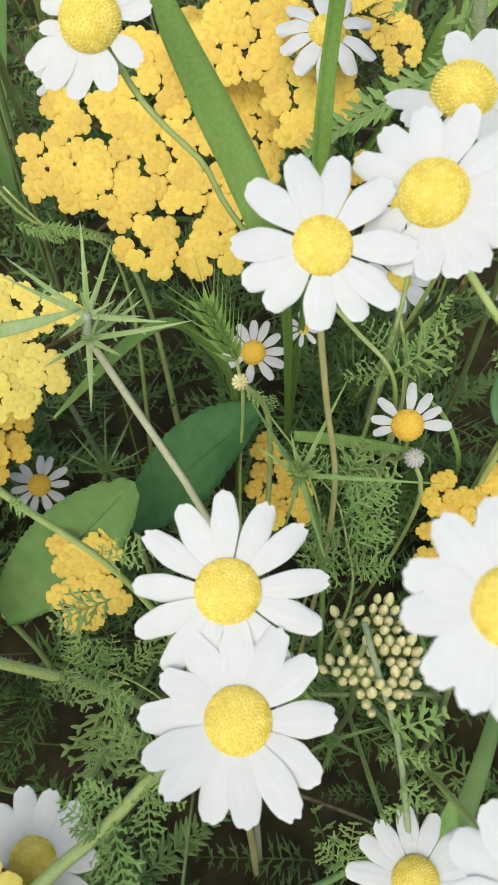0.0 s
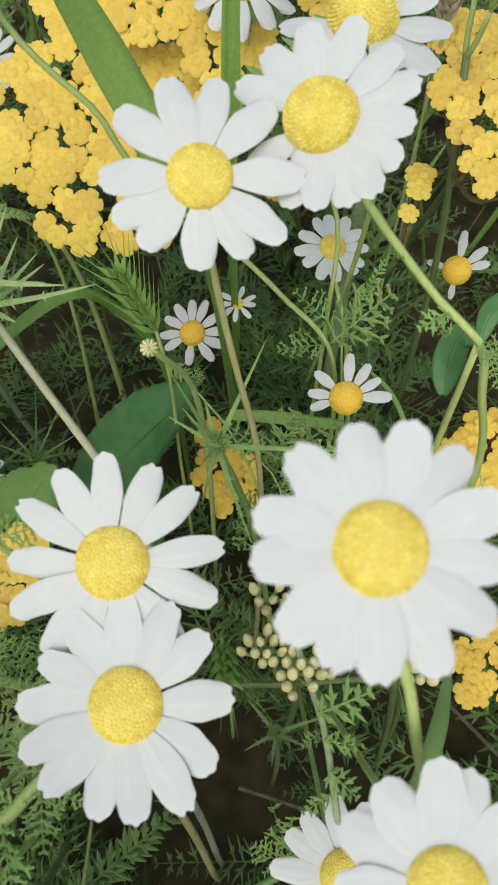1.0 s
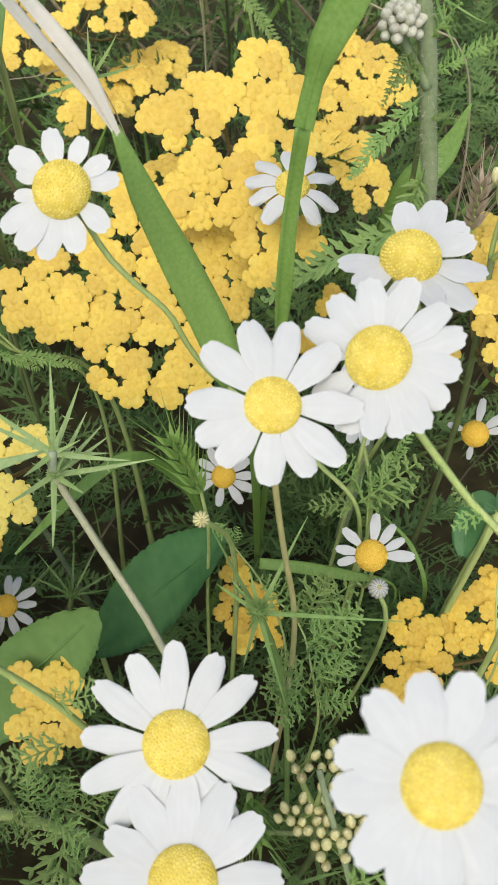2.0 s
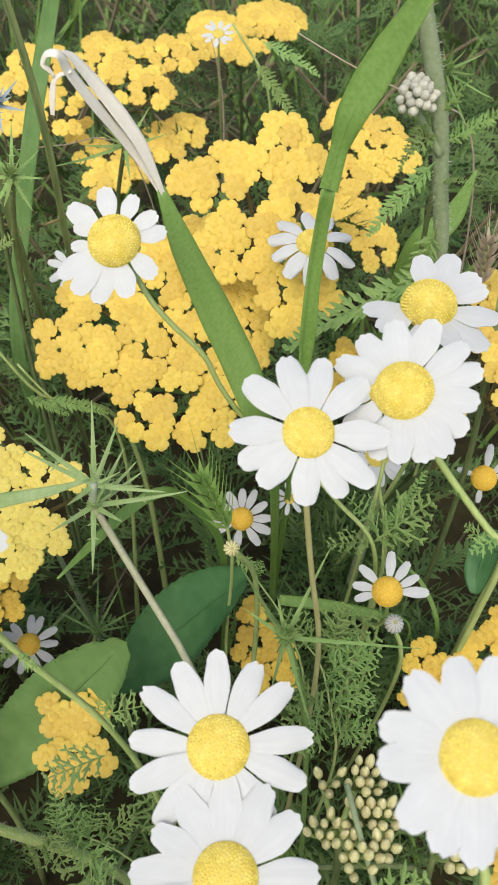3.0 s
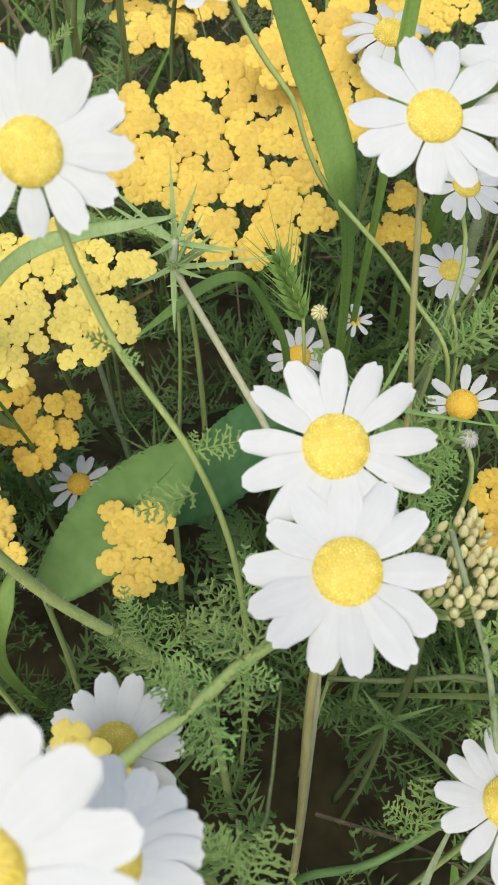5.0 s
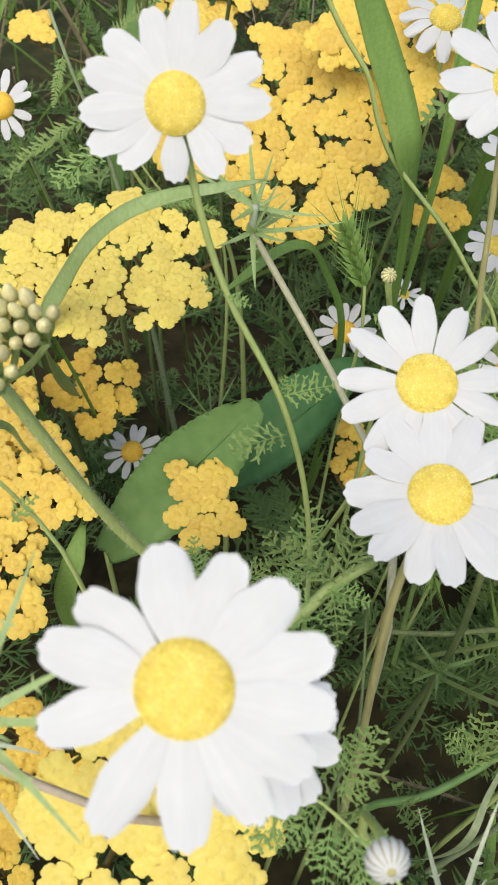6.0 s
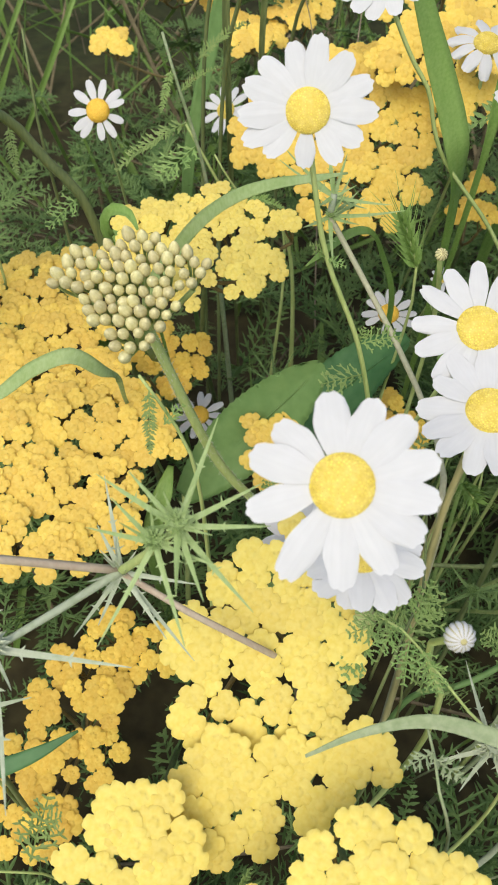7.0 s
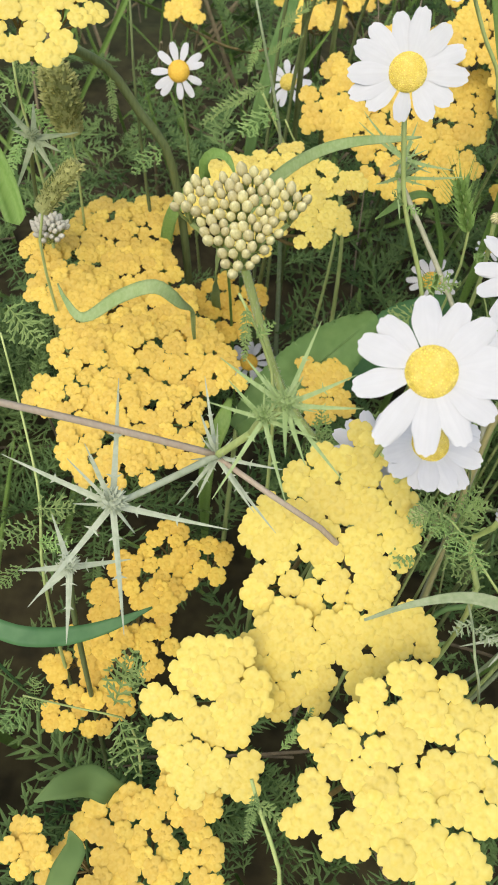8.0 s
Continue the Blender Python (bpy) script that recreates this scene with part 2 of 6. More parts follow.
def frame_of(normal, spin=0.0):
    """A turn whose z is the normal and whose x lies as near world x as it can."""
    n = Vector(normal).normalized()
    u = Vector((1, 0, 0))
    u = (u - n * u.dot(n)).normalized()
    m = Matrix((u, n.cross(u), n)).transposed().to_4x4()
    return m @ pose(0, 0, 0, 0, 0, spin)


# ---- daisies ----


def petal_shape(rng, droop, waist=1.0):
    """A ray petal along +x, 1 long and about 0.6 wide: narrow foot, even sides, a blunt tip with small teeth, faint lengthwise furrows."""
    s = Shape()
    rows, cols = 12, 14
    notch = rng.uniform(0.02, 0.055)
    phase = rng.choice((math.pi, math.pi, 0.0)) + rng.uniform(-0.7, 0.7)
    skew = rng.uniform(-0.04, 0.04)
    curl = rng.uniform(-0.03, 0.04)
    blunt = rng.uniform(0.24, 0.31)
    top, low = [], []
    for i in range(rows + 1):
        u = i / rows
        swell = 0.40 + 0.60 * math.sin(math.pi / 2 * min(1.0, u / 0.66)) - 0.10 * max(0.0, u - 0.68) / 0.32
        for k in range(cols + 1):
            v = -1 + 2 * k / cols
            reach = 1 - blunt + blunt * (1 - abs(v) ** 2.3) ** 0.55 - notch * (0.5 + 0.5 * math.cos(3 * math.pi * v + phase)) * (1 - 0.55 * abs(v))
            x = u * (1 + (reach - 1) * u ** 1.5)
            y = v * waist * 0.262 * swell + skew * u * u
            z = -droop * u * u + 0.04 * u - 0.014 * v * v * (0.5 + u) + 0.003 * math.cos(2.5 * math.pi * v) * math.sin(math.pi * u) + curl * v * u * u
            top.append((x, y, z))
            low.append((x, y, z - 0.008))
    faces, n = [], cols + 1
    for i in range(rows):
        for k in range(cols):
            a = i * n + k
            faces.append((a, a + n, a + n + 1, a + 1))
    m = len(top)
    edge = [k for k in range(n)] + [i * n + cols for i in range(1, rows + 1)] + [rows * n + k for k in range(cols - 1, -1, -1)] + [i * n for i in range(rows - 1, 0, -1)]
    s.add(top + low, faces + [tuple(m + q for q in face[::-1]) for face in faces])
    count = len(edge)
    s.add([top[q] for q in edge] + [low[q] for q in edge], [(j, (j + 1) % count, count + (j + 1) % count, count + j) for j in range(count)])
    s.sharp = count
    return s


def disc_shape(height, count=430):
    """The yellow middle: a dome of unit radius set with small florets in spirals."""
    s = Shape()
    rings, segs = 7, 28
    v, f = [(0, 0, height)], []
    for i in range(1, rings + 1):
        a = math.pi / 2 * i / rings * 1.12
        for k in range(segs):
            t = 2 * math.pi * k / segs
            v.append((0.95 * math.sin(min(a, 1.7)) * math.cos(t), 0.95 * math.sin(min(a, 1.7)) * math.sin(t), height * math.cos(a)))
    f += [(0, 1 + k, 1 + (k + 1) % segs) for k in range(segs)]
    for i in range(rings - 1):
        f += [(1 + i * segs + k, 1 + (i + 1) * segs + k, 1 + (i + 1) * segs + (k + 1) % segs, 1 + i * segs + (k + 1) % segs) for k in range(segs)]
    s.add(v, f)
    for j in range(count):
        q = math.sqrt((j + 0.5) / count)
        t = j * 2.399963
        a = q * math.pi / 2 * 1.02
        n = Vector((math.sin(a) * math.cos(t), math.sin(a) * math.sin(t), math.cos(a) / max(height, 0.3))).normalized()
        c = Vector((0.96 * math.sin(a) * math.cos(t), 0.96 * math.sin(a) * math.sin(t), height * math.cos(a)))
        r = 0.037 + 0.006 * q
        u = n.orthogonal().normalized()
        w = n.cross(u)
        ring = [c + (u * math.cos(b) + w * math.sin(b)) * r - n * 0.01 for b in [k * math.pi / 3 for k in range(6)]]
        crown = [c + (u * math.cos(b) + w * math.sin(b)) * r * 0.72 + n * 0.024 for b in [k * math.pi / 3 for k in range(6)]]
        s.add(ring + crown + [c + n * (0.016 if q > 0.5 else 0.034)], [(k, (k + 1) % 6, 6 + (k + 1) % 6, 6 + k) for k in range(6)] + [(6 + k, 6 + (k + 1) % 6, 12) for k in range(6)])
    return s


RNG = random.Random(5)
PETALS = {}
for style, droop, waist in (("wide", 0.05, 1.0), ("hanging", 0.28, 1.1), ("slim", 0.05, 0.78), ("full", 0.02, 1.17)):
    PETALS[style] = [petal_shape(RNG, droop + RNG.uniform(-0.05, 0.06), waist).mesh("petal") for _ in range(5)]
DISCS = {"flat": disc_shape(0.42).mesh("disc"), "dome": disc_shape(0.85, 470).mesh("disc"), "high": disc_shape(0.65, 450).mesh("disc")}
for q in DISCS.values():
    q.polygons.foreach_set("use_smooth", [False] * len(q.polygons))


def bract_cup():
    """The green cup of scales under a daisy head, unit radius."""
    s = Shape()
    for ring, (r0, z0, r1, z1) in enumerate(((0.25, -0.55, 0.85, -0.22), (0.5, -0.4, 1.02, -0.05))):
        for k in range(16):
            t = (k + 0.5 * ring) * math.pi / 8
            c, d = Vector((math.cos(t), math.sin(t), 0)), Vector((-math.sin(t), math.cos(t), 0))
            a, b = c * r0 + Vector((0, 0, z0)), c * r1 + Vector((0, 0, z1))
            mid = (a + b) / 2 + c * 0.10 - Vector((0, 0, 0.08))
            s.add([a, mid - d * 0.17, b, mid + d * 0.17, mid + Vector((0, 0, 0.12))], [(0, 1, 2), (0, 2, 3), (0, 4, 1), (1, 4, 2), (2, 4, 3), (3, 4, 0)])
    return s


CUP = bract_cup().mesh("bract_cup")


def daisy(head, normal, radius, petals, stem, label, style="wide", disc="flat", disc_size=0.34, slim=1.0, old=False, stem_r=0.0008, brown=False, seed=1, group="daisies"):
    """A daisy. petals: a count, or (degrees, length in mm) for each; stem: points from the head down to the ground."""
    rng = random.Random(seed)
    foot = stem[-1]
    root = thing("daisy", foot, label, "daisy", group)
    turn = Matrix.Translation(head) @ frame_of(normal)
    r = radius * disc_size
    if isinstance(petals, int):
        start = rng.uniform(0, 360)
        petals = [(start + 360 * (k + rng.uniform(-0.22, 0.22)) / petals, 1000 * radius * rng.uniform(0.93, 1.05)) for k in range(petals)]
    part("stem", _stem_shape(head, normal, r, stem, stem_r), STEM_BROWN if brown else STEM, root)
    part("bract_cup", CUP, STEM, root, turn @ Matrix.Translation((0, 0, -0.0002)) @ Matrix.Scale(r * 0.98, 4))
    for k, (angle, length) in enumerate(petals):
        reach = length / 1000 - r * 0.78
        wide = slim * min(1.0, radius * 0.70 / reach) * rng.uniform(0.94, 1.06)
        m = turn @ pose(0, 0, 0, 0, 0, angle) @ pose(r * 0.78, 0, 0.0003 + 0.00014 * (k % 2) + 0.00006 * (k % 3), rng.uniform(-3.5, 3.5), rng.uniform(-3, 3), rng.uniform(-2, 2))
        part("petal", PETALS[style][rng.randrange(5)], PETAL, root, m @ Matrix.Diagonal((reach, reach * wide, reach, 1)))
    part("disc", DISCS[disc] if not old else OLD_DISC, DISC_OLD if old else DISC, root, turn @ pose(0, 0, r * 0.05, 0, 0, rng.uniform(0, 360)) @ Matrix.Scale(r, 4))
    return root


def daisy_bud(at, facing, r, foot, label, strips=14, stem=(), petal_mat=None):
    """A closed daisy bud: a green cup and white petals folded over the top."""
    root = thing("daisy_bud", foot, label, "daisy bud", "daisy buds")
    turn = Matrix.Translation(at) @ frame_of(facing)
    ball = Shape()
    rings, segs = 8, 18
    v = [(0, 0, -0.8)] + [(math.sin(math.pi * i / rings) * math.cos(2 * math.pi * k / segs), math.sin(math.pi * i / rings) * math.sin(2 * math.pi * k / segs), -0.8 * math.cos(math.pi * i / rings)) for i in range(1, rings) for k in range(segs)] + [(0, 0, 0.8)]
    f = [(0, 1 + (k + 1) % segs, 1 + k) for k in range(segs)]
    f += [(1 + i * segs + k, 1 + i * segs + (k + 1) % segs, 1 + (i + 1) * segs + (k + 1) % segs, 1 + (i + 1) * segs + k) for i in range(rings - 2) for k in range(segs)]
    f += [(1 + (rings - 2) * segs + k, 1 + (rings - 2) * segs + (k + 1) % segs, len(v) - 1) for k in range(segs)]
    ball.add(v, f)
    part("cup", ball, STEM_BROWN if strips else BUD, root, turn @ Matrix.Scale(r, 4))
    strip = Shape()
    v = []
    for i in range(8):
        a = math.pi * (0.62 - 0.55 * i / 7)
        w = 0.17 * math.sin(a) + 0.01
        for y, lift in ((-w, 1.03), (0, 1.12), (w, 1.03)):
            v.append((lift * math.sin(a), y, 0.82 * lift * math.cos(a)))
    strip.add(v, [(3 * i + k, 3 * i + 3 + k, 3 * i + 4 + k, 3 * i + 1 + k) for i in range(7) for k in range(2)])
    strip = strip.mesh("petal")
    for k in range(strips):
        part("petal", strip, petal_mat or PETAL, root, turn @ pose(0, 0, 0, 0, 0, 360 * k / strips) @ Matrix.Scale(r, 4))
    st = Shape()
    tube(st, [Vector(at) - Vector(facing).normalized() * r * 0.7, *stem, foot], 0.0009, 0.0011, 8, 18, 0.05)
    part("stem", st, STEM, root)
    return root


OLD_DISC = disc_shape(0.7, 280).mesh("disc")


def _stem_shape(head, normal, r, stem, stem_r):
    s = Shape()
    h, n = Vector(head), Vector(normal).normalized()
    pts = [h - n * r * 0.45, h - n * r * 1.1, *[Vector(p) for p in stem]]
    tube(s, pts, stem_r * 0.9, stem_r * 1.25, 10, 6 * len(pts), 0.10)
    return s


# ---- feathery leaves ----


def feather_shape(length, pairs, sub, spread, rng, thick=0.00045, bend=0.1, taper=0.35, piece=segment):
    """A finely cut leaf along +x: a midrib, side ribs, and narrow pointed segments on them."""
    s = Shape()

    def at(u):
        return Vector((length * u * (1 - 0.08 * bend * u), 0, -bend * length * u * u))
    for i in range(6):
        spindle(s, at(max(0, i / 6 - 0.06)), at((i + 1) / 6 + 0.04), thick * 1.3 * (1 - 0.1 * i))
    for i in range(pairs):
        u = 0.10 + 0.88 * i / (pairs - 1)
        reach = spread * length * (math.sin(math.pi * (0.16 + 0.78 * u)) ** 0.7) * (1 - taper * u) * rng.uniform(0.8, 1.15)
        for sign in (-1, 1):
            lean = radians(rng.uniform(42, 66))
            up = rng.uniform(-0.15, 0.45)
            way = Vector((math.cos(lean), sign * math.sin(lean), up)).normalized()
            a = at(u + rng.uniform(-0.015, 0.015))
            piece(s, a, a + way * reach, thick)
            for j in range(sub):
                w = 0.28 + 0.6 * j / max(1, sub - 1)
                b = a + way * reach * w
                for side in (-1, 1):
                    tilt = side * radians(rng.uniform(26, 46))
                    d = Vector((way.x * math.cos(tilt) - way.y * math.sin(tilt), way.x * math.sin(tilt) + way.y * math.cos(tilt), way.z + rng.uniform(-0.3, 0.3)))
                    piece(s, b, b + d * reach * rng.uniform(0.26, 0.44) * (1.1 - 0.35 * w), thick * 0.85)
    return s


LEAF_RNG = random.Random(11)
DILL = [feather_shape(0.030, 7, 2, 0.44, LEAF_RNG, 0.00080, b).mesh("leaf", False) for b in (0.05, 0.18, 0.3, -0.1)]
COMB = [feather_shape(0.045, 17, 1, 0.19, LEAF_RNG, 0.00078, b).mesh("leaf", False) for b in (0.1, 0.3, 0.5)]
LACE = [feather_shape(0.045, 10, 1, 0.30, LEAF_RNG, 0.00065, b).mesh("leaf", False) for b in (0.1, 0.3, 0.5)]
SPRIG = [feather_shape(0.014, 5, 1, 0.50, LEAF_RNG, 0.00062, b).mesh("leaf", False) for b in (0.05, 0.25, -0.1)]


def leaf_on(parent, kind, at, towards, size=1.0, roll=0.0, k=0, mat=None):
    """A feathery leaf that springs from a place on a stem towards another place."""
    a, way = Vector(at), Vector(towards) - Vector(at)
    x = way.normalized()
    up = Vector((0, -0.35, 1))
    y = up.cross(x).normalized()
    m = Matrix((x, y, x.cross(y))).transposed().to_4x4()
    base = {"dill": (DILL, 0.030), "comb": (COMB, 0.045), "sprig": (SPRIG, 0.014)}[kind]
    q = way.length / base[1] * size
    return part("leaf", base[0][k % len(base[0])], mat or FEATHER, parent, Matrix.Translation(a) @ m @ pose(0, 0, 0, roll, 0, 0) @ Matrix.Scale(q, 4))


# ---- yarrow ----


def floret_shape(rng):
    """A small yarrow flower of unit radius: five or six rounded rays bent down at the rim round a raised middle of tiny knobs."""
    s = Shape()
    rays = rng.choice((5, 5, 6))
    segs = 8 * rays
    scallop = (0.76, 0.93, 0.99, 0.965, 1.0, 0.965, 0.99, 0.93)
    profile = ((0.12, 0.085), (0.25, 0.065), (0.33, -0.005), (0.44, 0.015), (0.66, 0.045), (0.85, 0.02), (1.0, -0.05))
    v, f = [(0, 0, 0.085)], []
    tilt = [rng.uniform(-0.10, 0.07) for _ in range(rays)]
    reach = [rng.uniform(0.90, 1.08) for _ in range(rays)]
    for r, z in profile:
        for k in range(segs):
            t = 2 * math.pi * k / segs
            ray, tooth = divmod(k, 8)
            out, lift = 1.0, 0.0
            if r > 0.5:
                edge = scallop[tooth] * (reach[ray] if tooth else (reach[ray] + reach[ray - 1]) / 2)
                out = 1 + (edge - 1) * (1.0 if r > 0.85 else 0.45 * r)
                lift = (tilt[ray] if tooth else (tilt[ray] + tilt[ray - 1]) / 2) * r - (0.07 * r if tooth == 0 else 0.0)
            elif 0.2 < r < 0.3:
                out = 1 + 0.12 * math.cos(rays * t + 1)
            v.append((r * out * math.cos(t), r * out * math.sin(t), z + lift))
    f += [(0, 1 + k, 1 + (k + 1) % segs) for k in range(segs)]
    for i in range(len(profile) - 1):
        f += [(1 + i * segs + k, 1 + (i + 1) * segs + k, 1 + (i + 1) * segs + (k + 1) % segs, 1 + i * segs + (k + 1) % segs) for k in range(segs)]
    s.add(v, f)
    # the cup of scales that the rays spring from
    cup, n = [], 8
    for r, z in ((0.36, -0.02), (0.42, -0.22), (0.30, -0.50), (0.10, -0.62)):
        cup += [(r * math.cos(2 * math.pi * k / n), r * math.sin(2 * math.pi * k / n), z) for k in range(n)]
    s.add(cup, [(i * n + k, (i + 1) * n + k, (i + 1) * n + (k + 1) % n, i * n + (k + 1) % n) for i in range(3) for k in range(n)] + [tuple(range(3 * n, 4 * n))[::-1]])
    return s


def bud_shape(rng):
    """An egg-shaped closed bud of unit width, with overlapping scales at its foot."""
    s = Shape()
    segs = 12
    profile = ((0.30, -1.1), (0.60, -0.8), (0.84, -0.4), (0.92, 0.1), (0.86, 0.6), (0.68, 1.1), (0.44, 1.5), (0.22, 1.75))
    v, f = [(0, 0, 1.82)], []
    for r, z in profile[::-1]:
        for k in range(segs):
            t = 2 * math.pi * k / segs
            q = r * (1 + 0.04 * math.cos(5 * t + 2 * z) + rng.uniform(-0.02, 0.02))
            v.append((q * math.cos(t), q * math.sin(t), z))
    f += [(0, 1 + k, 1 + (k + 1) % segs) for k in range(segs)]
    for i in range(len(profile) - 1):
        f += [(1 + i * segs + k, 1 + (i + 1) * segs + k, 1 + (i + 1) * segs + (k + 1) % segs, 1 + i * segs + (k + 1) % segs) for k in range(segs)]
    f.append(tuple(1 + (len(profile) - 1) * segs + k for k in range(segs)))
    s.add(v, f)
    return s


YARROW_RNG = random.Random(21)
FLORETS = [floret_shape(YARROW_RNG).mesh("floret") for _ in range(6)]
BUDS = [bud_shape(YARROW_RNG).mesh("bud") for _ in range(4)]


def fuzz_shape(line, r, rng):
    """Fine hairs that stand off a stem."""
    s = Shape()
    for a, b in zip(line, line[1:]):
        for _ in range(60):
            d = Vector((rng.uniform(-1, 1), rng.uniform(-1, 1), rng.uniform(-1, 1))).normalized()
            c = Vector(a).lerp(Vector(b), rng.random())
            spindle(s, c + d * r * 0.8, c + d * r * rng.uniform(1.3, 1.95), 0.0001, 0.2)
    return s


def umbel(lobes, foot, label, normal=(0, -0.15, 0.99), size=0.0036, kind="floret", mat=None, gap=1.55, seed=1, stem_r=0.0014, dome=0.25, turn_up=0.35, sparse=0.08, relief=1.0, name="yarrow", category="yarrow", group="yarrow plants", branch_depth=0.035, on=None, squash=1.0, via=(), hairy=False):
    """A flat flower head of many small florets. lobes: (x, y, z, radius) of its bunches; foot: the stem's foot on the ground; turn_up: how far the florets face the open side."""
    rng = random.Random(seed)
    root = on or thing(name, foot, label, category, group)
    n = Vector(normal).normalized()
    u = Vector((1, 0, 0))
    u = (u - n * u.dot(n)).normalized()
    w = n.cross(u)
    mid = sum((Vector(q[:3]) for q in lobes), Vector()) / len(lobes)
    seats = []
    spots = [(Vector(q[:3]), q[3]) for q in lobes]
    flats = [((c - mid).dot(u), (c - mid).dot(w), r) for c, r in spots]
    step = gap * size
    shake = 0.30 if kind == "floret" else 0.15
    lo_u, hi_u = min(a - r for a, b, r in flats), max(a + r for a, b, r in flats)
    lo_w, hi_w = min(b - r for a, b, r in flats), max(b + r for a, b, r in flats)
    for row in range(int((hi_w - lo_w) / (step * 0.866)) + 2):
        for col in range(int((hi_u - lo_u) / step) + 2):
            pu = lo_u + (col + 0.5 * (row % 2) + rng.uniform(-shake, shake)) * step
            pw = lo_w + (row * 0.866 + rng.uniform(-shake, shake)) * step
            near, k = min((math.hypot(pu - a, pw - b) / r, k) for k, (a, b, r) in enumerate(flats))
            if near > 1.05 or rng.random() < sparse:
                continue
            c, r = spots[k]
            out = (u * (pu - flats[k][0]) + w * (pw - flats[k][1])) / r
            high = sum((1 - min(1.0, math.hypot(pu - a, pw - b) / (1.6 * q))) * (p - mid).dot(n) for (p, q), (a, b, _) in zip(spots, flats)) / max(1e-6, sum(1 - min(1.0, math.hypot(pu - a, pw - b) / (1.6 * q)) for (p, q), (a, b, _) in zip(spots, flats)))
            at = mid + u * pu + w * pw + n * (high - dome * r * near * near + rng.uniform(-0.0005, 0.0005) * relief)
            face = n + Vector((0, -turn_up, 0)) + out * (0.28 if kind == "floret" else 0.4) * dome / 0.25 + Vector((rng.uniform(-.11, .11), rng.uniform(-.11, .11), 0)) * relief
            seats.append((at, None, rng.uniform(0.86, 1.12), face.normalized(), c))
    crown = mid - n * branch_depth
    twigs = Shape()
    for x, y, z, r in lobes:
        hub = Vector((x, y, z)) - n * min(branch_depth * 0.45, 0.02)
        tube(twigs, [crown, (crown + hub) / 2 - n * 0.003, hub], 0.0010, 0.0008, 5, 5)
    for a, flat, q, face, c in seats:
        hub = c - n * min(branch_depth * 0.45, 0.02)
        tube(twigs, [hub, (hub + a) / 2 - n * 0.002, a - face * size * 0.4], 0.00045, 0.0005, 4, 2, closed=False)
    stem = Shape()
    bottom = Vector(foot)
    if via:
        line = tube(stem, [crown + n * 0.002, *via, bottom], stem_r * 0.95, stem_r * 1.1, 10, 40, 0.06)
        if hairy:
            tagged(part("fuzz", fuzz_shape(line[:26], stem_r, rng), BUD_GREY, root), kind="stuff")
    elif on:
        tube(stem, [crown + n * 0.002, crown.lerp(bottom, 0.5), bottom], stem_r * 0.85, stem_r * 1.1, 8, 8, 0.06)
    else:
        tube(stem, [crown + n * 0.002, crown.lerp(bottom, 0.3) + Vector((rng.uniform(-.006, .006), rng.uniform(-.006, .006), 0)), bottom], stem_r * 0.85, stem_r * 1.1, 10, 14, 0.06)
    # plain yarrow stems take the shaded copy of STEM, so they recede
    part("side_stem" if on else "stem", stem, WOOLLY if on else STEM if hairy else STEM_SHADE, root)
    tagged(part("branching", twigs, TWIG if kind == "floret" else STEM, root), kind="stuff")
    for a, flat, q, face, c in seats:
        m = Matrix.Translation(a) @ frame_of(face, rng.uniform(0, 360)) @ Matrix.Scale(size * q * (1.06 if kind == "floret" else 1.0), 4) @ Matrix.Diagonal((1, 1, squash, 1))
        part(kind, (FLORETS if kind == "floret" else BUDS)[rng.randrange(4)], mat or FLORET, root, m)
    return root


# ---- eryngo ----


def bract_shape(shape, at, tip, width, rng, spines=3):
    """A stiff channelled bract that tapers to a spike, with spines standing out from its edges."""
    a, b = Vector(at), Vector(tip)
    way = b - a
    x = way.normalized()
    y = x.cross(Vector((0.1, -0.5, 1))).normalized()
    z = y.cross(x)
    stops = [0.0, 0.08]
    thorns = set()
    for k in range(spines):
        t = 0.16 + 0.55 * (k + rng.uniform(0, 0.4)) / max(1, spines)
        thorns.add(len(stops) + 1)
        stops += [t, t + 0.012, t + 0.024]
    stops += [0.8, 0.9, 1.0]
    v, f = [], []
    for i, t in enumerate(stops):
        half = width * 0.70 * (1 - t ** 1.6) ** 0.9 + 0.00007
        c = a + way * t - z * 0.05 * way.length * math.sin(math.pi * t)
        reach = half + width * rng.uniform(0.7, 1.5) if i in thorns else half
        push = x * width * 0.5 if i in thorns else Vector()
        v += [c - y * reach + push, c - z * half * 0.5, c + y * reach + push, c + z * half * 0.15]
    for i in range(len(stops) - 1):
        f += [(4 * i + k, 4 * i + (k + 1) % 4, 4 * i + 4 + (k + 1) % 4, 4 * i + 4 + k) for k in range(4)]
    f += [(3, 2, 1, 0), tuple(4 * (len(stops) - 1) + k for k in range(4))]
    shape.add(v, f)


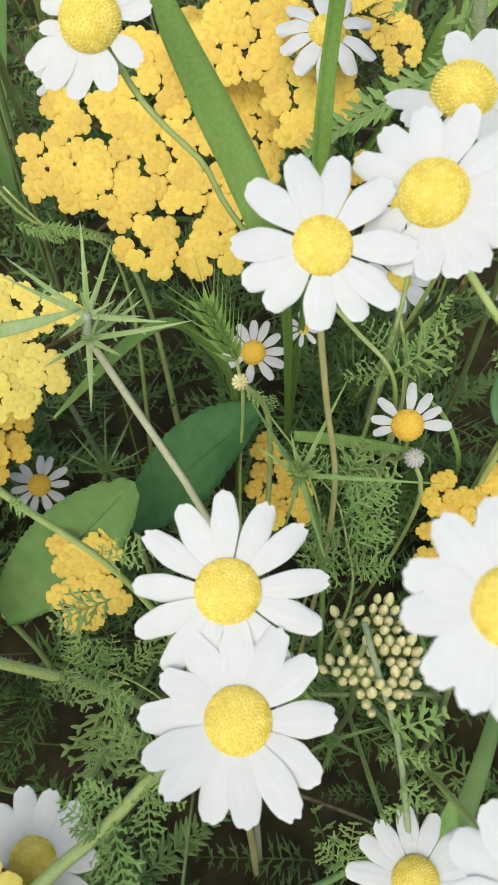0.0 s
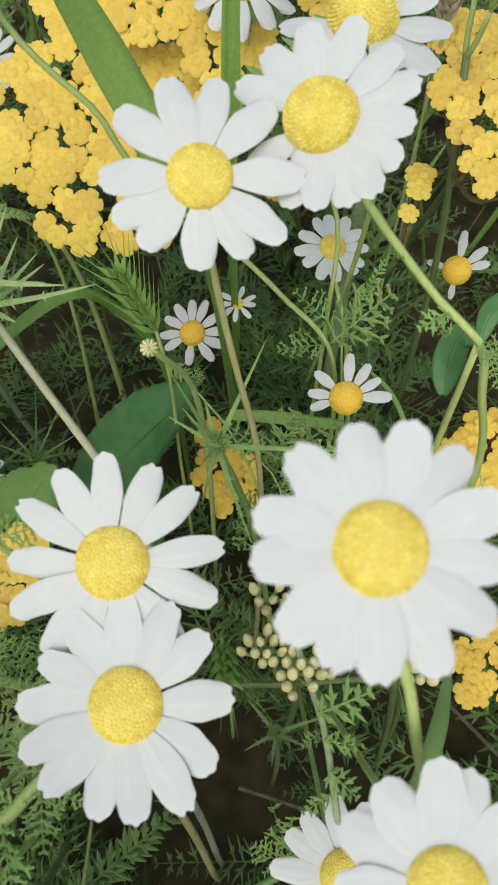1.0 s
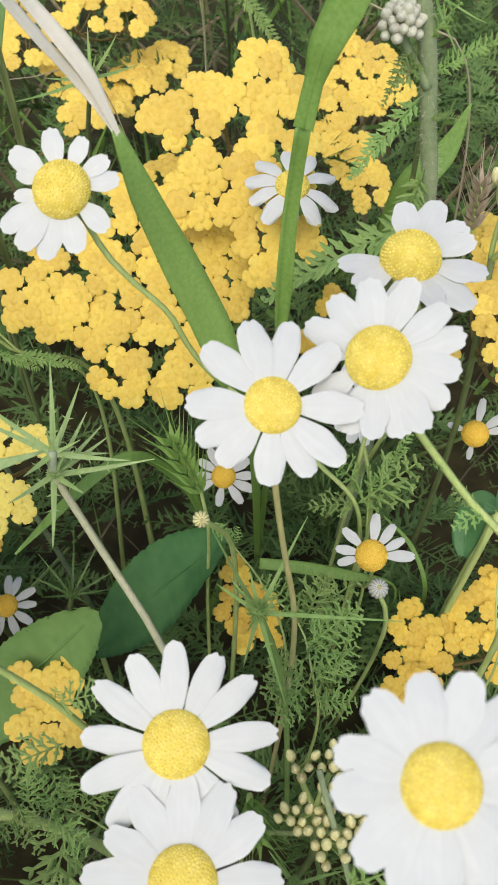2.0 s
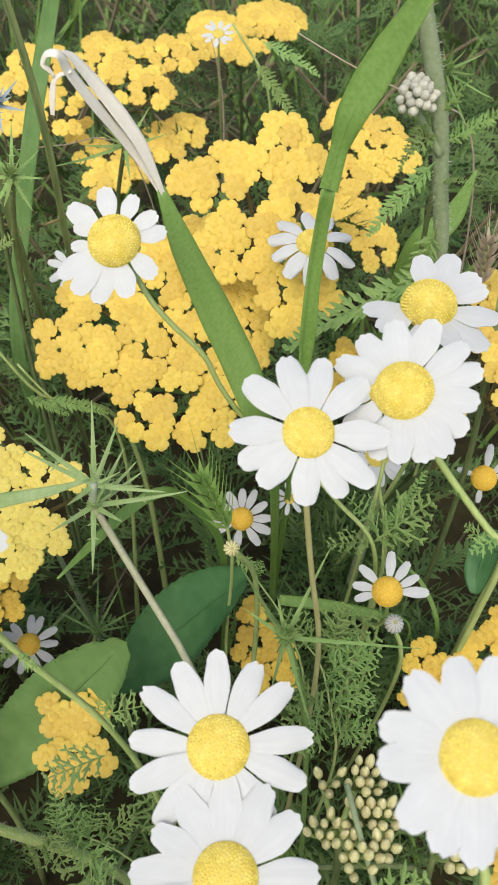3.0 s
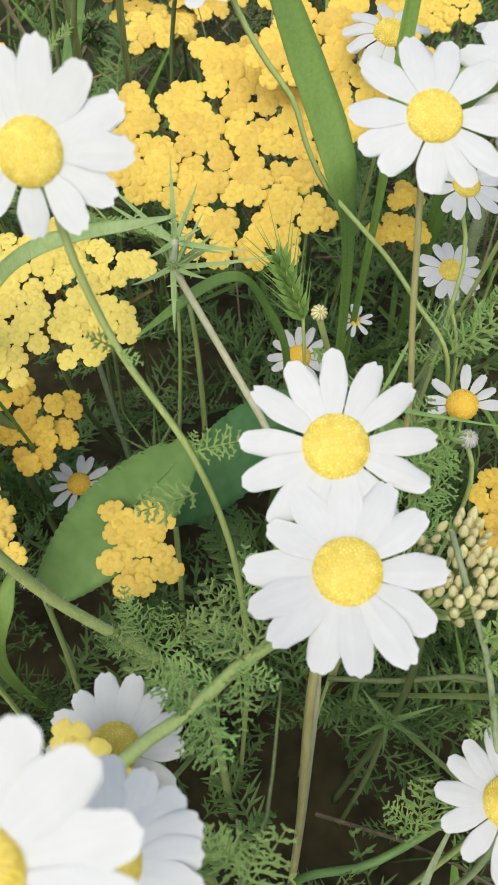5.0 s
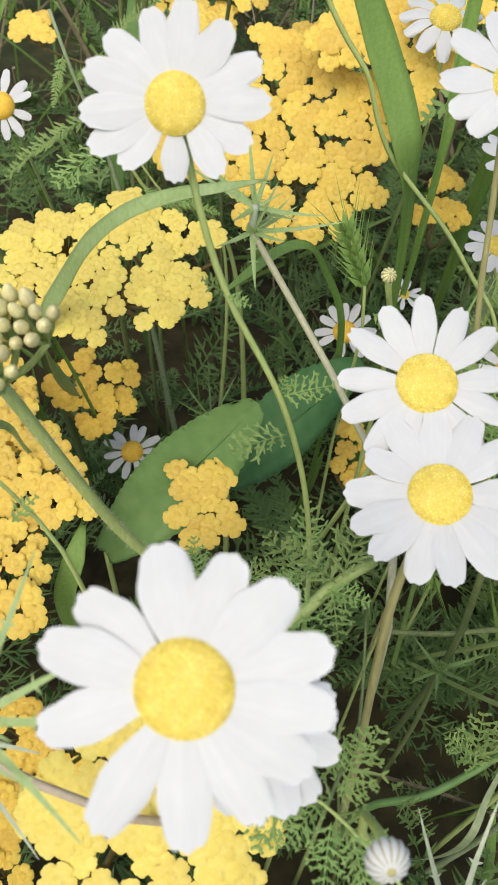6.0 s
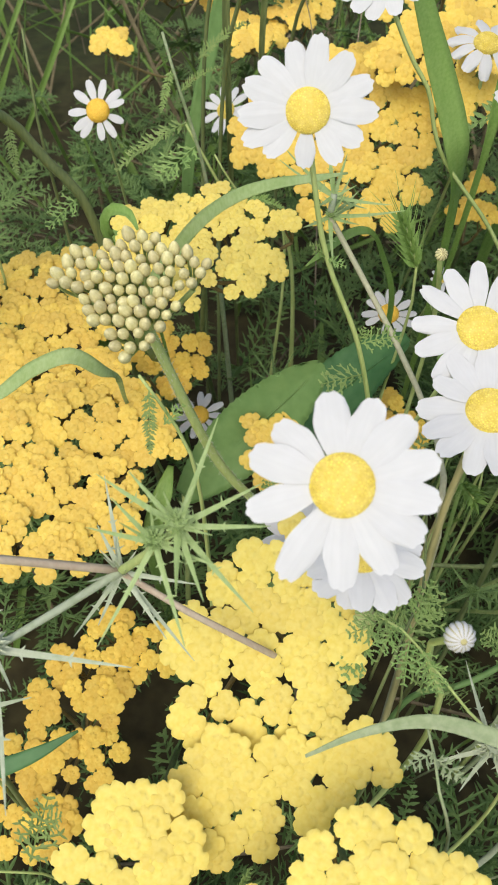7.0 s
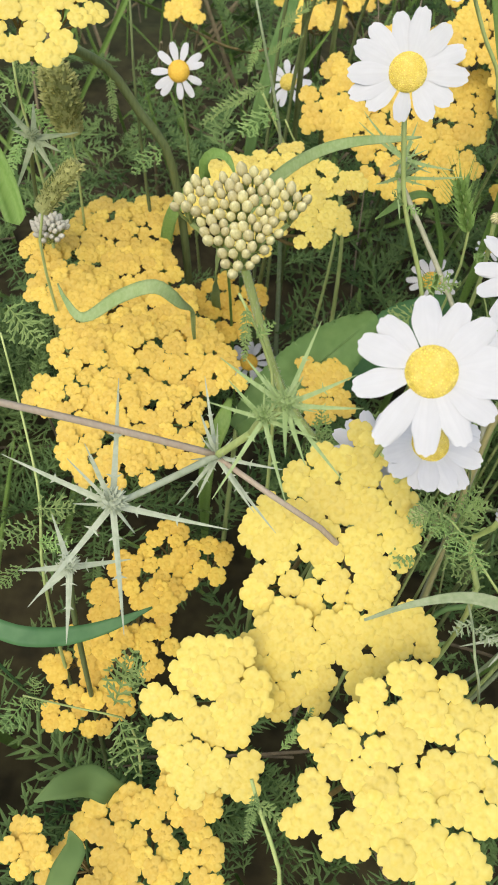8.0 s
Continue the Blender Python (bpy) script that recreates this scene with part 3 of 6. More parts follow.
def eryngo(head, tips, foot, label, width=0.0012, head_r=0.0035, extra=(), stem_r=0.0011, seed=1, pink=False, spines=3, short=0, upper=None, mat=None, stem_mat=None, on=None):
    """A spiny head on a pale stem. tips: ends of the long bracts; short: how many small bracts stand between them; upper: a second whorl (place, tips) above; extra: more stem points between the head and the foot; on: the plant that carries this head, whose foot is then a fork."""
    rng = random.Random(seed)
    root = on or thing("eryngo", foot, label, "eryngo", "eryngo plants")
    h = Vector(head)
    knob = Shape()
    for j in range(60):
        q, t = math.sqrt((j + 0.5) / 60), j * 2.399963
        d = Vector((math.sin(q * 1.7) * math.cos(t), math.sin(q * 1.7) * math.sin(t), math.cos(q * 1.7)))
        spindle(knob, h + d * head_r * 0.35, h + d * head_r * rng.uniform(0.9, 1.2), head_r * 0.15, 0.4)
    tube(knob, [h - Vector((0, 0, head_r)), h + Vector((0, 0, head_r * 0.5))], head_r * 0.35, head_r * 0.7, 10, 3)
    part("flower_head", knob, mat or ERYNGO, root, label="spiny green flower knob", smooth=False)
    whorls = [(h, tips)] + ([(Vector(upper[0]), upper[1])] if upper else [])
    for c, ends in whorls:
        usual = sum((Vector(q) - c).length for q in ends) / len(ends)
        small = []
        for _ in range(short):
            t, lean = rng.uniform(0, 6.283), rng.uniform(0.2, 1.5)
            small.append(c + Vector((math.sin(lean) * math.cos(t), math.sin(lean) * math.sin(t), math.cos(lean))) * usual * rng.uniform(0.3, 0.55))
        for tip in [*ends, *small]:
            s = Shape()
            bract_shape(s, c - Vector((0, 0, head_r * 0.4)), tip, width * (1 if tip in ends else 0.6), rng, spines if tip in ends else 1)
            part("bract", s, mat or ERYNGO, root, smooth=False)
    if upper:
        link = Shape()
        tube(link, [h, (h + Vector(upper[0])) / 2, upper[0]], stem_r, stem_r * 0.9, 8, 4)
        part("side_stem", link, ERYNGO, root)
    st = Shape()
    tube(st, [h - Vector((0, 0, head_r * 0.5)), *extra, foot], stem_r * 0.85, stem_r * 1.1, 9, 16, 0.06)
    part("side_stem" if on else "stem", st, STEM_PINK if pink else stem_mat or ERYNGO, root)
    return root


# ---- grass and broad leaves ----


def blade_shape(points, widths, normal=(0, -0.5, 1), fold=0.25, n=36, thick=0.00022):
    """A grass blade along a line, folded along its middle; widths: the half width at each point of it."""
    line, marks = curve_points(points, n, True)
    s = Shape()
    v, f = [], []
    widths = (*widths, *[widths[-1]] * len(points))
    for i, c in enumerate(line):
        q = marks[i]
        k = int(q)
        half = widths[k] + (widths[k + 1] - widths[k]) * (q - k)
        way = (line[min(i + 1, n)] - line[max(i - 1, 0)]).normalized()
        y = way.cross(Vector(normal)).normalized()
        z = y.cross(way)
        v += [c - y * half + z * half * fold, c - y * half * 0.5 + z * half * fold * 0.4, c, c + y * half * 0.5 + z * half * fold * 0.4, c + y * half + z * half * fold]
        v += [p - z * thick for p in v[-5:]]
    for i in range(n):
        a, b = 10 * i, 10 * i + 10
        f += [(a + k, b + k, b + k + 1, a + k + 1) for k in range(4)]
        f += [(a + 5 + k, a + 6 + k, b + 6 + k, b + 5 + k) for k in range(4)]
        f += [(a, a + 5, b + 5, b), (a + 4, b + 4, b + 9, a + 9)]
    f += [(0, 1, 6, 5), (1, 2, 7, 6), (2, 3, 8, 7), (3, 4, 9, 8)]
    s.add(v, f)
    return s


def grass(points, widths, label, normal=(0, -0.5, 1), fold=0.25, mat=None, name="grass_plant", group="grass plants", n=110):
    root = thing(name, points[-1], label, "grass", group)
    blade = part("blade", blade_shape(points, widths, normal, fold, n), mat or GRASS, root)
    rib = Shape()
    tube(rib, [Vector(p) + Vector((0, 0, -0.0003)) for p in points], max(widths) * 0.03, max(widths) * 0.05, 6, n)
    part("midrib", rib, mat or GRASS, blade)
    return root


def broad_leaf(points, half, label, normal=(0, -0.4, 1), teeth=18, mat=None):
    """A broad leaf with fine teeth and a sunken midrib. points: from the stalk to the tip."""
    rows = 72
    line = curve_points(points, rows)
    s = Shape()
    v, f = [], []
    cols = 8
    for i, c in enumerate(line):
        t = i / rows
        width = half * (math.sin(math.pi * (0.04 + 0.93 * t)) ** 0.62)
        width *= 1 + 0.06 * ((t * teeth) % 1) * (teeth > 1)
        way = (line[min(i + 1, rows)] - line[max(i - 1, 0)]).normalized()
        y = way.cross(Vector(normal)).normalized()
        z = y.cross(way)
        for k in range(cols + 1):
            q = -1 + 2 * k / cols
            vein = 0.015 * math.sin((t * 9 - abs(q) * 2.2) * 2 * math.pi)
            v.append(c + y * q * width + z * half * (0.20 * abs(q) + 0.05 * math.sin(7 * t + 2 * q) + vein * abs(q)))
    m = len(v)
    n = cols + 1
    for i in range(rows):
        f += [(i * n + k, (i + 1) * n + k, (i + 1) * n + k + 1, i * n + k + 1) for k in range(cols)]
    low = [p - Vector((0, 0, 0.0003)) for p in v]
    rim = [k for k in range(n)] + [i * n + cols for i in range(1, rows + 1)] + [rows * n + k for k in range(cols - 1, -1, -1)] + [i * n for i in range(rows - 1, 0, -1)]
    s.add(v + low, f + [tuple(m + q for q in face[::-1]) for face in f] + [(rim[(j + 1) % len(rim)], rim[j], m + rim[j], m + rim[(j + 1) % len(rim)]) for j in range(len(rim))])
    foot = (points[0][0], points[0][1], 0.0)
    root = thing("broad_leaved_plant", foot, label, "leaf plant", "broad leaves")
    leaf = part("leaf", s, mat or BROAD, root)
    st = Shape()
    tube(st, [points[0], (points[0][0], points[0][1] + 0.004, points[0][2] * 0.5), foot], 0.0012, 0.0016, 8)
    part("stalk", st, STEM, root)
    rib = Shape()
    tube(rib, [p + Vector((0, 0, -0.0004)) for p in line[::8]], 0.0009, 0.0003, 6)
    part("midrib", rib, mat or BROAD, leaf)
    return root


def loose_stem(points, label, r=0.0011, mat=None, name="stem_plant", leaves=(), hairy=False, leaf_mat=None, tip=0.35):
    """A stem of which the flower is not seen, with leaves: (kind, from, to, roll)."""
    root = thing(name, points[-1], label, "plant stem", "bare stems")
    s = Shape()
    tube(s, points, r * (1.05 if hairy else tip), r * 1.2, 9, 7 * len(points), 0.06)
    stalk = part("stem", s, mat or STEM, root)
    if hairy:
        rng = random.Random(9)
        line = curve_points(points, 60)
        tagged(part("fuzz", fuzz_shape(line[:36], r, rng), BUD_GREY, root), kind="stuff")
    for k, (kind, a, b, roll) in enumerate(leaves):
        leaf_on(stalk, kind, a, b, 1.0, roll, k, leaf_mat)
    return root


def grass_spike(base, tip, foot, label, width=0.006, rows=9, awn=0.012, mat=None, fluffy=False):
    """A bristly ear of grass: spikelets in two ranks, each with an awn."""
    rng = random.Random(3)
    root = thing("grass_ear", foot, label, "grass", "grass ears")
    a, b = Vector(base), Vector(tip)
    x = (b - a).normalized()
    y = x.cross(Vector((0, -0.5, 1))).normalized()
    z = y.cross(x)
    ear = Shape()
    for i in range(rows * 22 if fluffy else 0):
        q = (i + rng.random()) / (rows * 22)
        t = rng.uniform(0, 6.283)
        body = width * (math.sin(math.pi * (0.12 + 0.80 * q)) ** 0.6) * rng.uniform(0.75, 1.0)
        d = (y * math.cos(t) + z * math.sin(t) + x * rng.uniform(0.3, 1.2)).normalized()
        c = a.lerp(b, q) + (y * math.cos(t) + z * math.sin(t)) * body * 0.75
        spindle(ear, c, c + d * width * rng.uniform(0.30, 0.5), width * 0.09)
    if fluffy:
        tube(ear, [a, a.lerp(b, 0.15), a.lerp(b, 0.85), b], width * 0.66, width * 0.5, 10, 12)
    for i in range(0 if fluffy else rows):
        c = a.lerp(b, i / rows)
        for j in range(4):
            t = j * math.pi / 2 + 0.5 * (i % 2)
            d = (x * 1.1 + y * math.cos(t) * 0.75 + z * math.sin(t) * 0.55).normalized()
            e = c + d * width * 1.5
            spindle(ear, c, e, width * 0.20)
            spindle(ear, e - d * width * 0.2, e + (d + x * 0.3).normalized() * awn * rng.uniform(0.6, 1.1), width * 0.035, 0.1)
    part("ear", ear, mat or GRASS, root, smooth=False)
    st = Shape()
    tube(st, [a.lerp(b, 0.9), a, a.lerp(Vector(foot), 0.4) + Vector((0, 0.004, 0)), foot], 0.0006, 0.0009, 7, 14)
    part("stem", st, STEM, root)
    return root


# ---- ground and low growth ----


def ground():
    """One sheet: fine and uneven under the flowers, coarser out to the horizon."""
    s = Shape()
    far = [1.2, 2, 3, 5, 8, 14, 30, 80, 200, 500]
    edges = [-q for q in far[::-1]] + [-0.6 + 0.06 * k for k in range(21)] + far
    rows = [-q for q in far[::-1]] + [-0.6 + 0.06 * k for k in range(38)] + [2.2, 3.2, 5, 8, 14, 30, 80, 200, 500]
    v = [(x, y, 0.012 * noise.noise((x * 6, y * 6, 0.0)) + 0.006 * noise.noise((x * 25, y * 25, 3.0)) + min(0.5, 0.02 * max(0.0, math.hypot(x, y) - 2.0)) * noise.noise((x * 0.05, y * 0.05, 9.0))) for y in rows for x in edges]
    n = len(edges)
    s.add(v, [(j * n + i, j * n + i + 1, (j + 1) * n + i + 1, (j + 1) * n + i) for j in range(len(rows) - 1) for i in range(n - 1)])
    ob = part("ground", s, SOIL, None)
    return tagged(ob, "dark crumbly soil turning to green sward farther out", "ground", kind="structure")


def scattered(name, mat, pieces, label, category):
    """Many small plants as one mesh. pieces: (mesh, pose)."""
    cache = {}
    verts, faces, total = [], [], 0
    for me, m in pieces:
        if me not in cache:
            co = np.empty(len(me.vertices) * 3, np.float32)
            me.vertices.foreach_get("co", co)
            cache[me] = (co.reshape(-1, 3), [tuple(p.vertices) for p in me.polygons])
        co, fs = cache[me]
        a = np.array(m, dtype=np.float32)
        verts.append(co @ a[:3, :3].T + a[:3, 3])
        faces += [tuple(total + i for i in f) for f in fs]
        total += len(co)
    me = bpy.data.meshes.new(name)
    me.from_pydata(np.concatenate(verts).tolist(), [], faces)
    me.materials.append(mat)
    ob = new(name, me)
    return tagged(ob, label, category, kind="stuff")


def seen_strip(x, y, more=0.0):
    """Whether a place on the ground lies in the stretch of meadow with the flowers."""
    return -0.17 - more < y < 1.4 + more and abs(x + 0.03) < (0.30 + more) * (1 + max(0, y - 0.3) * 1.0)


def thin_blade(bend):
    """A slim three-sided blade, 1 high."""
    s = Shape()
    v = []
    for t, w in ((0.0, 0.7), (0.35, 1.0), (0.72, 0.7)):
        c = Vector((0, bend * t * t, t * (1 - 0.25 * bend * t)))
        v += [c + Vector((-0.016 * w, 0, 0)), c + Vector((0, -0.006 * w, 0)), c + Vector((0.016 * w, 0, 0))]
    v.append((0, bend, 1 - 0.25 * bend))
    f = [(3 * i + k, 3 * i + (k + 1) % 3, 3 * i + 3 + (k + 1) % 3, 3 * i + 3 + k) for i in range(2) for k in range(3)]
    s.add(v, f + [(6, 7, 9), (7, 8, 9), (8, 6, 9)])
    return s.mesh("blade")


def low_growth():
    rng = random.Random(77)
    dill, blades, dead, litter, hay = [], [], [], [], []
    tuft = [blade_shape([(0, 0.02 * b, 0.14), (0, 0.012 * b, 0.09), (0, 0, 0)], (0.0002, 0.0024, 0.0016), (0, -1, 0.1), 0.3, 7).mesh("tuft") for b in (1, 2.5, 4)]
    straw = Shape()
    tube(straw, [(0, 0, 0), (0.05, 0.006, 0.004), (0.11, 0, 0)], 0.0009, 0.0006, 5, 6)
    straw = straw.mesh("straw")
    # tufts of leaves round short stalks, with bare dark gaps between them
    made = 0
    while made < 210:
        far = rng.random() < 0.42
        y = rng.uniform(0.40, 1.35) if far else rng.uniform(-0.17, 0.45)
        x = rng.uniform(-0.30, 0.24) * (1 + max(0, y - 0.3) * 1.2)
        if not far and (noise.noise((x * 9, y * 9, 5.0)) < -0.05 or x > -0.03 and y < 0.10 and rng.random() < 0.6):
            continue
        made += 1
        tall = rng.uniform(0.05, 0.13) + 0.10 * max(0.0, min(1.0, (y - 0.20) / 0.3))
        lean = (rng.uniform(-0.3, 0.3), rng.uniform(-0.3, 0.3))
        for k in range(rng.randint(5, 8)):
            z = tall * (0.35 + 0.65 * rng.random())
            m = pose(x + lean[0] * z, y + lean[1] * z, z, rng.uniform(-30, 30), rng.uniform(-60, 5), rng.uniform(0, 360))
            dill.append((rng.choice(LACE + COMB[:1]), m @ Matrix.Scale(rng.uniform(0.9, 1.7), 4)))
    # a mat of small leaves close over the soil
    for _ in range(420):
        y = rng.uniform(-0.2, 0.7)
        m = pose(rng.uniform(-0.32, 0.26) * (1 + max(0, y - 0.3)), y, rng.uniform(0.004, 0.04), rng.uniform(-40, 40), rng.uniform(-40, 15), rng.uniform(0, 360))
        dill.append((rng.choice(LACE), m @ Matrix.Scale(rng.uniform(0.8, 1.5), 4)))
    for _ in range(420):
        y = rng.uniform(-0.17, 0.5) if rng.random() < 0.15 else rng.uniform(0.40, 1.4)
        x = rng.uniform(-0.32, 0.26) * (1 + max(0, y - 0.3) * 1.2)
        q = rng.uniform(0.4, 0.9) * (1 + 0.9 * max(0.0, min(1.0, (y - 0.25) / 0.35)))
        blades.append((rng.choice(tuft), pose(x, y, 0, rng.uniform(-35, 35), rng.uniform(-35, 35), rng.uniform(0, 360)) @ Matrix.Diagonal((rng.uniform(0.6, 1.3), q, q, 1))))
    for _ in range(60):
        y = rng.uniform(-0.2, 0.9)
        dead.append((straw, pose(rng.uniform(-0.32, 0.26), y, rng.uniform(0.0, 0.06), rng.uniform(0, 360), rng.uniform(-35, 10), rng.uniform(0, 360)) @ Matrix.Scale(rng.uniform(0.5, 1.2), 4)))
    for _ in range(120):
        y = rng.uniform(0.42, 1.35)
        x = rng.uniform(-0.28, 0.24) * (1 + max(0, y - 0.3) * 1.1)
        hay.append((straw, pose(x, y, 0.0, rng.uniform(0, 360), rng.uniform(-85, -25), rng.uniform(0, 360)) @ Matrix.Scale(rng.uniform(1.4, 2.6), 4)))
    # the meadow that goes on all round: tufts of blades, taller and closer near the flowers
    thin = [thin_blade(b) for b in (0.1, 0.3, 0.55)]
    wide, made = [], 0
    while made < 2600:
        far = 0.25 + 6.0 * rng.random() ** 1.7
        t = rng.uniform(0, 6.283)
        x, y = far * math.cos(t), 0.25 + far * math.sin(t)
        if seen_strip(x, y, 0.05) or math.hypot(x, y) < 0.30 or y < -0.1 and math.hypot(x + 0.05, y + 0.13) < 0.22:
            continue
        made += 1
        tall = rng.uniform(0.16, 0.30)
        for _ in range(8):
            a, q = rng.uniform(0, 6.283), 0.035 * (1 + far * 0.5) * rng.random()
            h = tall * rng.uniform(0.6, 1.15)
            m = pose(x + q * math.cos(a), y + q * math.sin(a), -0.004, rng.uniform(-16, 16), rng.uniform(-16, 16), rng.uniform(0, 360))
            wide.append((rng.choice(thin), m @ Matrix.Diagonal((h * (1 + 0.35 * far), h, h, 1))))
    for _ in range(700):
        far = 0.30 + 1.6 * rng.random() ** 1.5
        t = rng.uniform(0, 6.283)
        x, y = far * math.cos(t), 0.25 + far * math.sin(t)
        if seen_strip(x, y, 0.02) or y < -0.1 and math.hypot(x + 0.05, y + 0.13) < 0.20:
            continue
        z = rng.uniform(0.03, 0.17)
        litter.append((rng.choice(LACE), pose(x, y, z, rng.uniform(-30, 30), rng.uniform(-60, 5), rng.uniform(0, 360)) @ Matrix.Scale(rng.uniform(1.4, 2.4), 4)))
    scattered("meadow_grass", GRASS, wide, "tall green grass of the meadow all round", "grass")
    scattered("meadow_leaves", LOW, litter, "feathery dark green leaves among the meadow grass", "undergrowth")
    scattered("feathery_undergrowth", LOW, dill, "dense feathery green leaves of low meadow plants", "undergrowth")
    scattered("grass_undergrowth", GRASS, blades, "narrow green grass blades among the flowers", "grass")
    scattered("dry_grass_stalks", HAY, hay, "thin straw-brown dry grass stalks behind the flowers", "dry grass")
    scattered("dead_stalks", DEAD, dead, "thin dry brown stalks lying on the soil", "straw")


ground()
low_growth()

# ---- the large daisies ----
daisy((0.0169, 0.1141, 0.3479), (0.0471, -0.5118, 0.8578), 0.0175, [(2, 18.5), (46, 18.2), (80, 18.0), (108, 18.1), (139, 18.5), (181, 17.5), (209, 16.8), (231, 15.9), (269, 16.1), (302, 16.1), (324, 18.3)],
      [(0.0192, 0.1137, 0.3183), (0.0225, 0.1132, 0.2941), (0.028, 0.1121, 0.2548), (0.0285, 0.1221, 0)],
      "white daisy with eleven petals on a brown ridged stem", "wide", "flat", 0.335, brown=True, seed=2, slim=1.0)
bloom = daisy((0.0379, 0.1236, 0.3525), (-0.2776, -0.4577, 0.8447), 0.0171, [(13, 17.8), (35, 17.3), (67, 17.8), (96, 17.4), (126, 17.1), (152, 17.5), (212, 15.6), (249, 16.7), (266, 17.0), (285, 17.2), (303, 18.1), (326, 16.7), (346, 16.7)],
      [(0.0476, 0.1221, 0.3351), (0.0569, 0.1194, 0.3226), (0.0668, 0.1157, 0.3112), (0.0750, 0.1118, 0.3045), (0.0805, 0.1120, 0.2839), (0.0874, 0.1125, 0.2533), (0.1000, 0.1300, 0)],
      "white daisy with a high yellow dome and crowded petals", "full", "high", 0.4, seed=3, stem_r=0.001, slim=0.9)
leaf_on(bloom, "sprig", (0.0679, 0.115, 0.3111), (0.0609, 0.1108, 0.3108), 1.0, 0, 0)
leaf_on(bloom, "sprig", (0.0569, 0.1194, 0.3226), (0.054, 0.1178, 0.3259), 1.0, 0, 1)
leaf_on(bloom, "dill", (0.0744, 0.1119, 0.3044), (0.0783, 0.1048, 0.3057), 1.0, 10, 2)
daisy((0.0004, 0.06, 0.3087), (0, -0.4675, 0.884), 0.0195, [(8, 20.3), (39, 20.0), (66, 19.2), (94, 19.9), (121, 19.4), (148, 20.3), (179, 19.1), (206, 19.9), (233, 20.2), (253, 18.3), (278, 17.9), (311, 19.6), (341, 19.9)],
      [(-0.0069, 0.06, 0.2792), (-0.0073, 0.19, 0)],
      "white daisy above a second one, petals spread wide", "wide", "flat", 0.345, seed=4, slim=0.82)
daisy((0.0031, 0.0374, 0.2999), (-0.0984, -0.3123, 0.9449), 0.0194, [(1, 19.0), (37, 18.8), (65, 19.4), (94, 19.4), (122, 19.4), (150, 17.4), (179, 19.8), (204, 20.0), (228, 20.0), (255, 19.5), (275, 19.5), (304, 20.7), (327, 18.9)],
      [(0.0014, 0.0384, 0.2593), (0.0068, 0.0320, 0.14), (0.0100, 0.0270, 0.03), (0.0105, 0.0290, 0)],
      "white daisy on a straight brown stem", "full", "flat", 0.345, seed=5, brown=True, slim=0.84, stem_r=0.0012)
daisy((0.039, 0.0397, 0.3596), (0, -0.3985, 0.9172), 0.0151, [(21, 15.7), (47, 15.5), (73, 15.3), (101, 14.6), (133, 15.3), (161, 15.1), (185, 14.9), (218, 15.1), (246, 14.7), (269, 15.0), (297, 15.7), (324, 15.2), (350, 14.1)],
      [(0.0457, 0.0322, 0.333), (0.0499, 0.028, 0.3132), (0.0537, 0.0227, 0.2937), (0.0544, 0.0327, 0)],
      "tall white daisy on a bright green stem", "full", "flat", 0.37, seed=6, stem_r=0.0009, slim=0.92)
daisy((-0.0312, 0.1652, 0.3595), (-0.097, -0.6256, 0.7741), 0.0139, [(13, 13.4), (36, 12.8), (68, 12.8), (103, 14.4), (143, 14.8), (161, 11.0), (191, 11.1), (214, 16.6), (235, 16.6), (258, 16.2), (288, 14.8), (323, 14.2)],
      [(-0.0234, 0.1655, 0.3416), (-0.0175, 0.1665, 0.3318), (-0.0095, 0.168, 0.3204), (-0.005, 0.1695, 0.3073), (0.0015, 0.171, 0.2939), (0.0119, 0.172, 0.2813), (0.0252, 0.1725, 0.2661), (0.0373, 0.173, 0.2486), (0.0540, 0.1735, 0.2210), (0.0580, 0.1900, 0)],
      "white daisy leaning forward before yellow yarrow", "full", "high", 0.49, seed=7)
daisy((0.0494, 0.1633, 0.345), (-0.0494, -0.1482, 0.9877), 0.0178, [(21, 16.9), (38, 17.7), (67, 20.2), (93, 17.6), (188, 17.5), (215, 16.5), (254, 16.8), (289, 16.5), (314, 19.8), (341, 18.5)],
      [(0.0558, 0.1607, 0.3265), (0.0562, 0.2907, 0)],
      "white daisy with a tall yellow dome and few petals", "full", "dome", 0.42, seed=8)
bloom = daisy((-0.0531, 0.0736, 0.3611), (-0.0471, -0.8297, 0.5563), 0.0162, [(3, 17.2), (28, 16.9), (55, 16.2), (85, 17.3), (109, 16.1), (139, 16.6), (165, 17.0), (190, 17.2), (209, 17.6), (232, 14.7), (271, 13.4), (309, 14.7), (336, 15.3)],
      [(-0.0502, 0.0743, 0.3448), (-0.0438, 0.0753, 0.3178), (-0.0299, 0.0761, 0.284), (-0.0204, 0.0759, 0.2467), (-0.0141, 0.0755, 0.1885), (-0.0122, 0.0855, 0)],
      "white daisy on a long leafy green stem", "full", "flat", 0.34, seed=9, slim=0.88)
leaf_on(bloom, "sprig", (-0.0438, 0.0749, 0.3174), (-0.0484, 0.0733, 0.3225), 1.0, 0, 0)
leaf_on(bloom, "sprig", (-0.0432, 0.0746, 0.317), (-0.0388, 0.071, 0.3184), 1.0, 20, 1)
leaf_on(bloom, "dill", (-0.0292, 0.0762, 0.284), (-0.0182, 0.0771, 0.2899), 1.0, 0, 2)
leaf_on(bloom, "sprig", (-0.0299, 0.0766, 0.2844), (-0.0289, 0.0771, 0.29), 1.0, 0, 3)
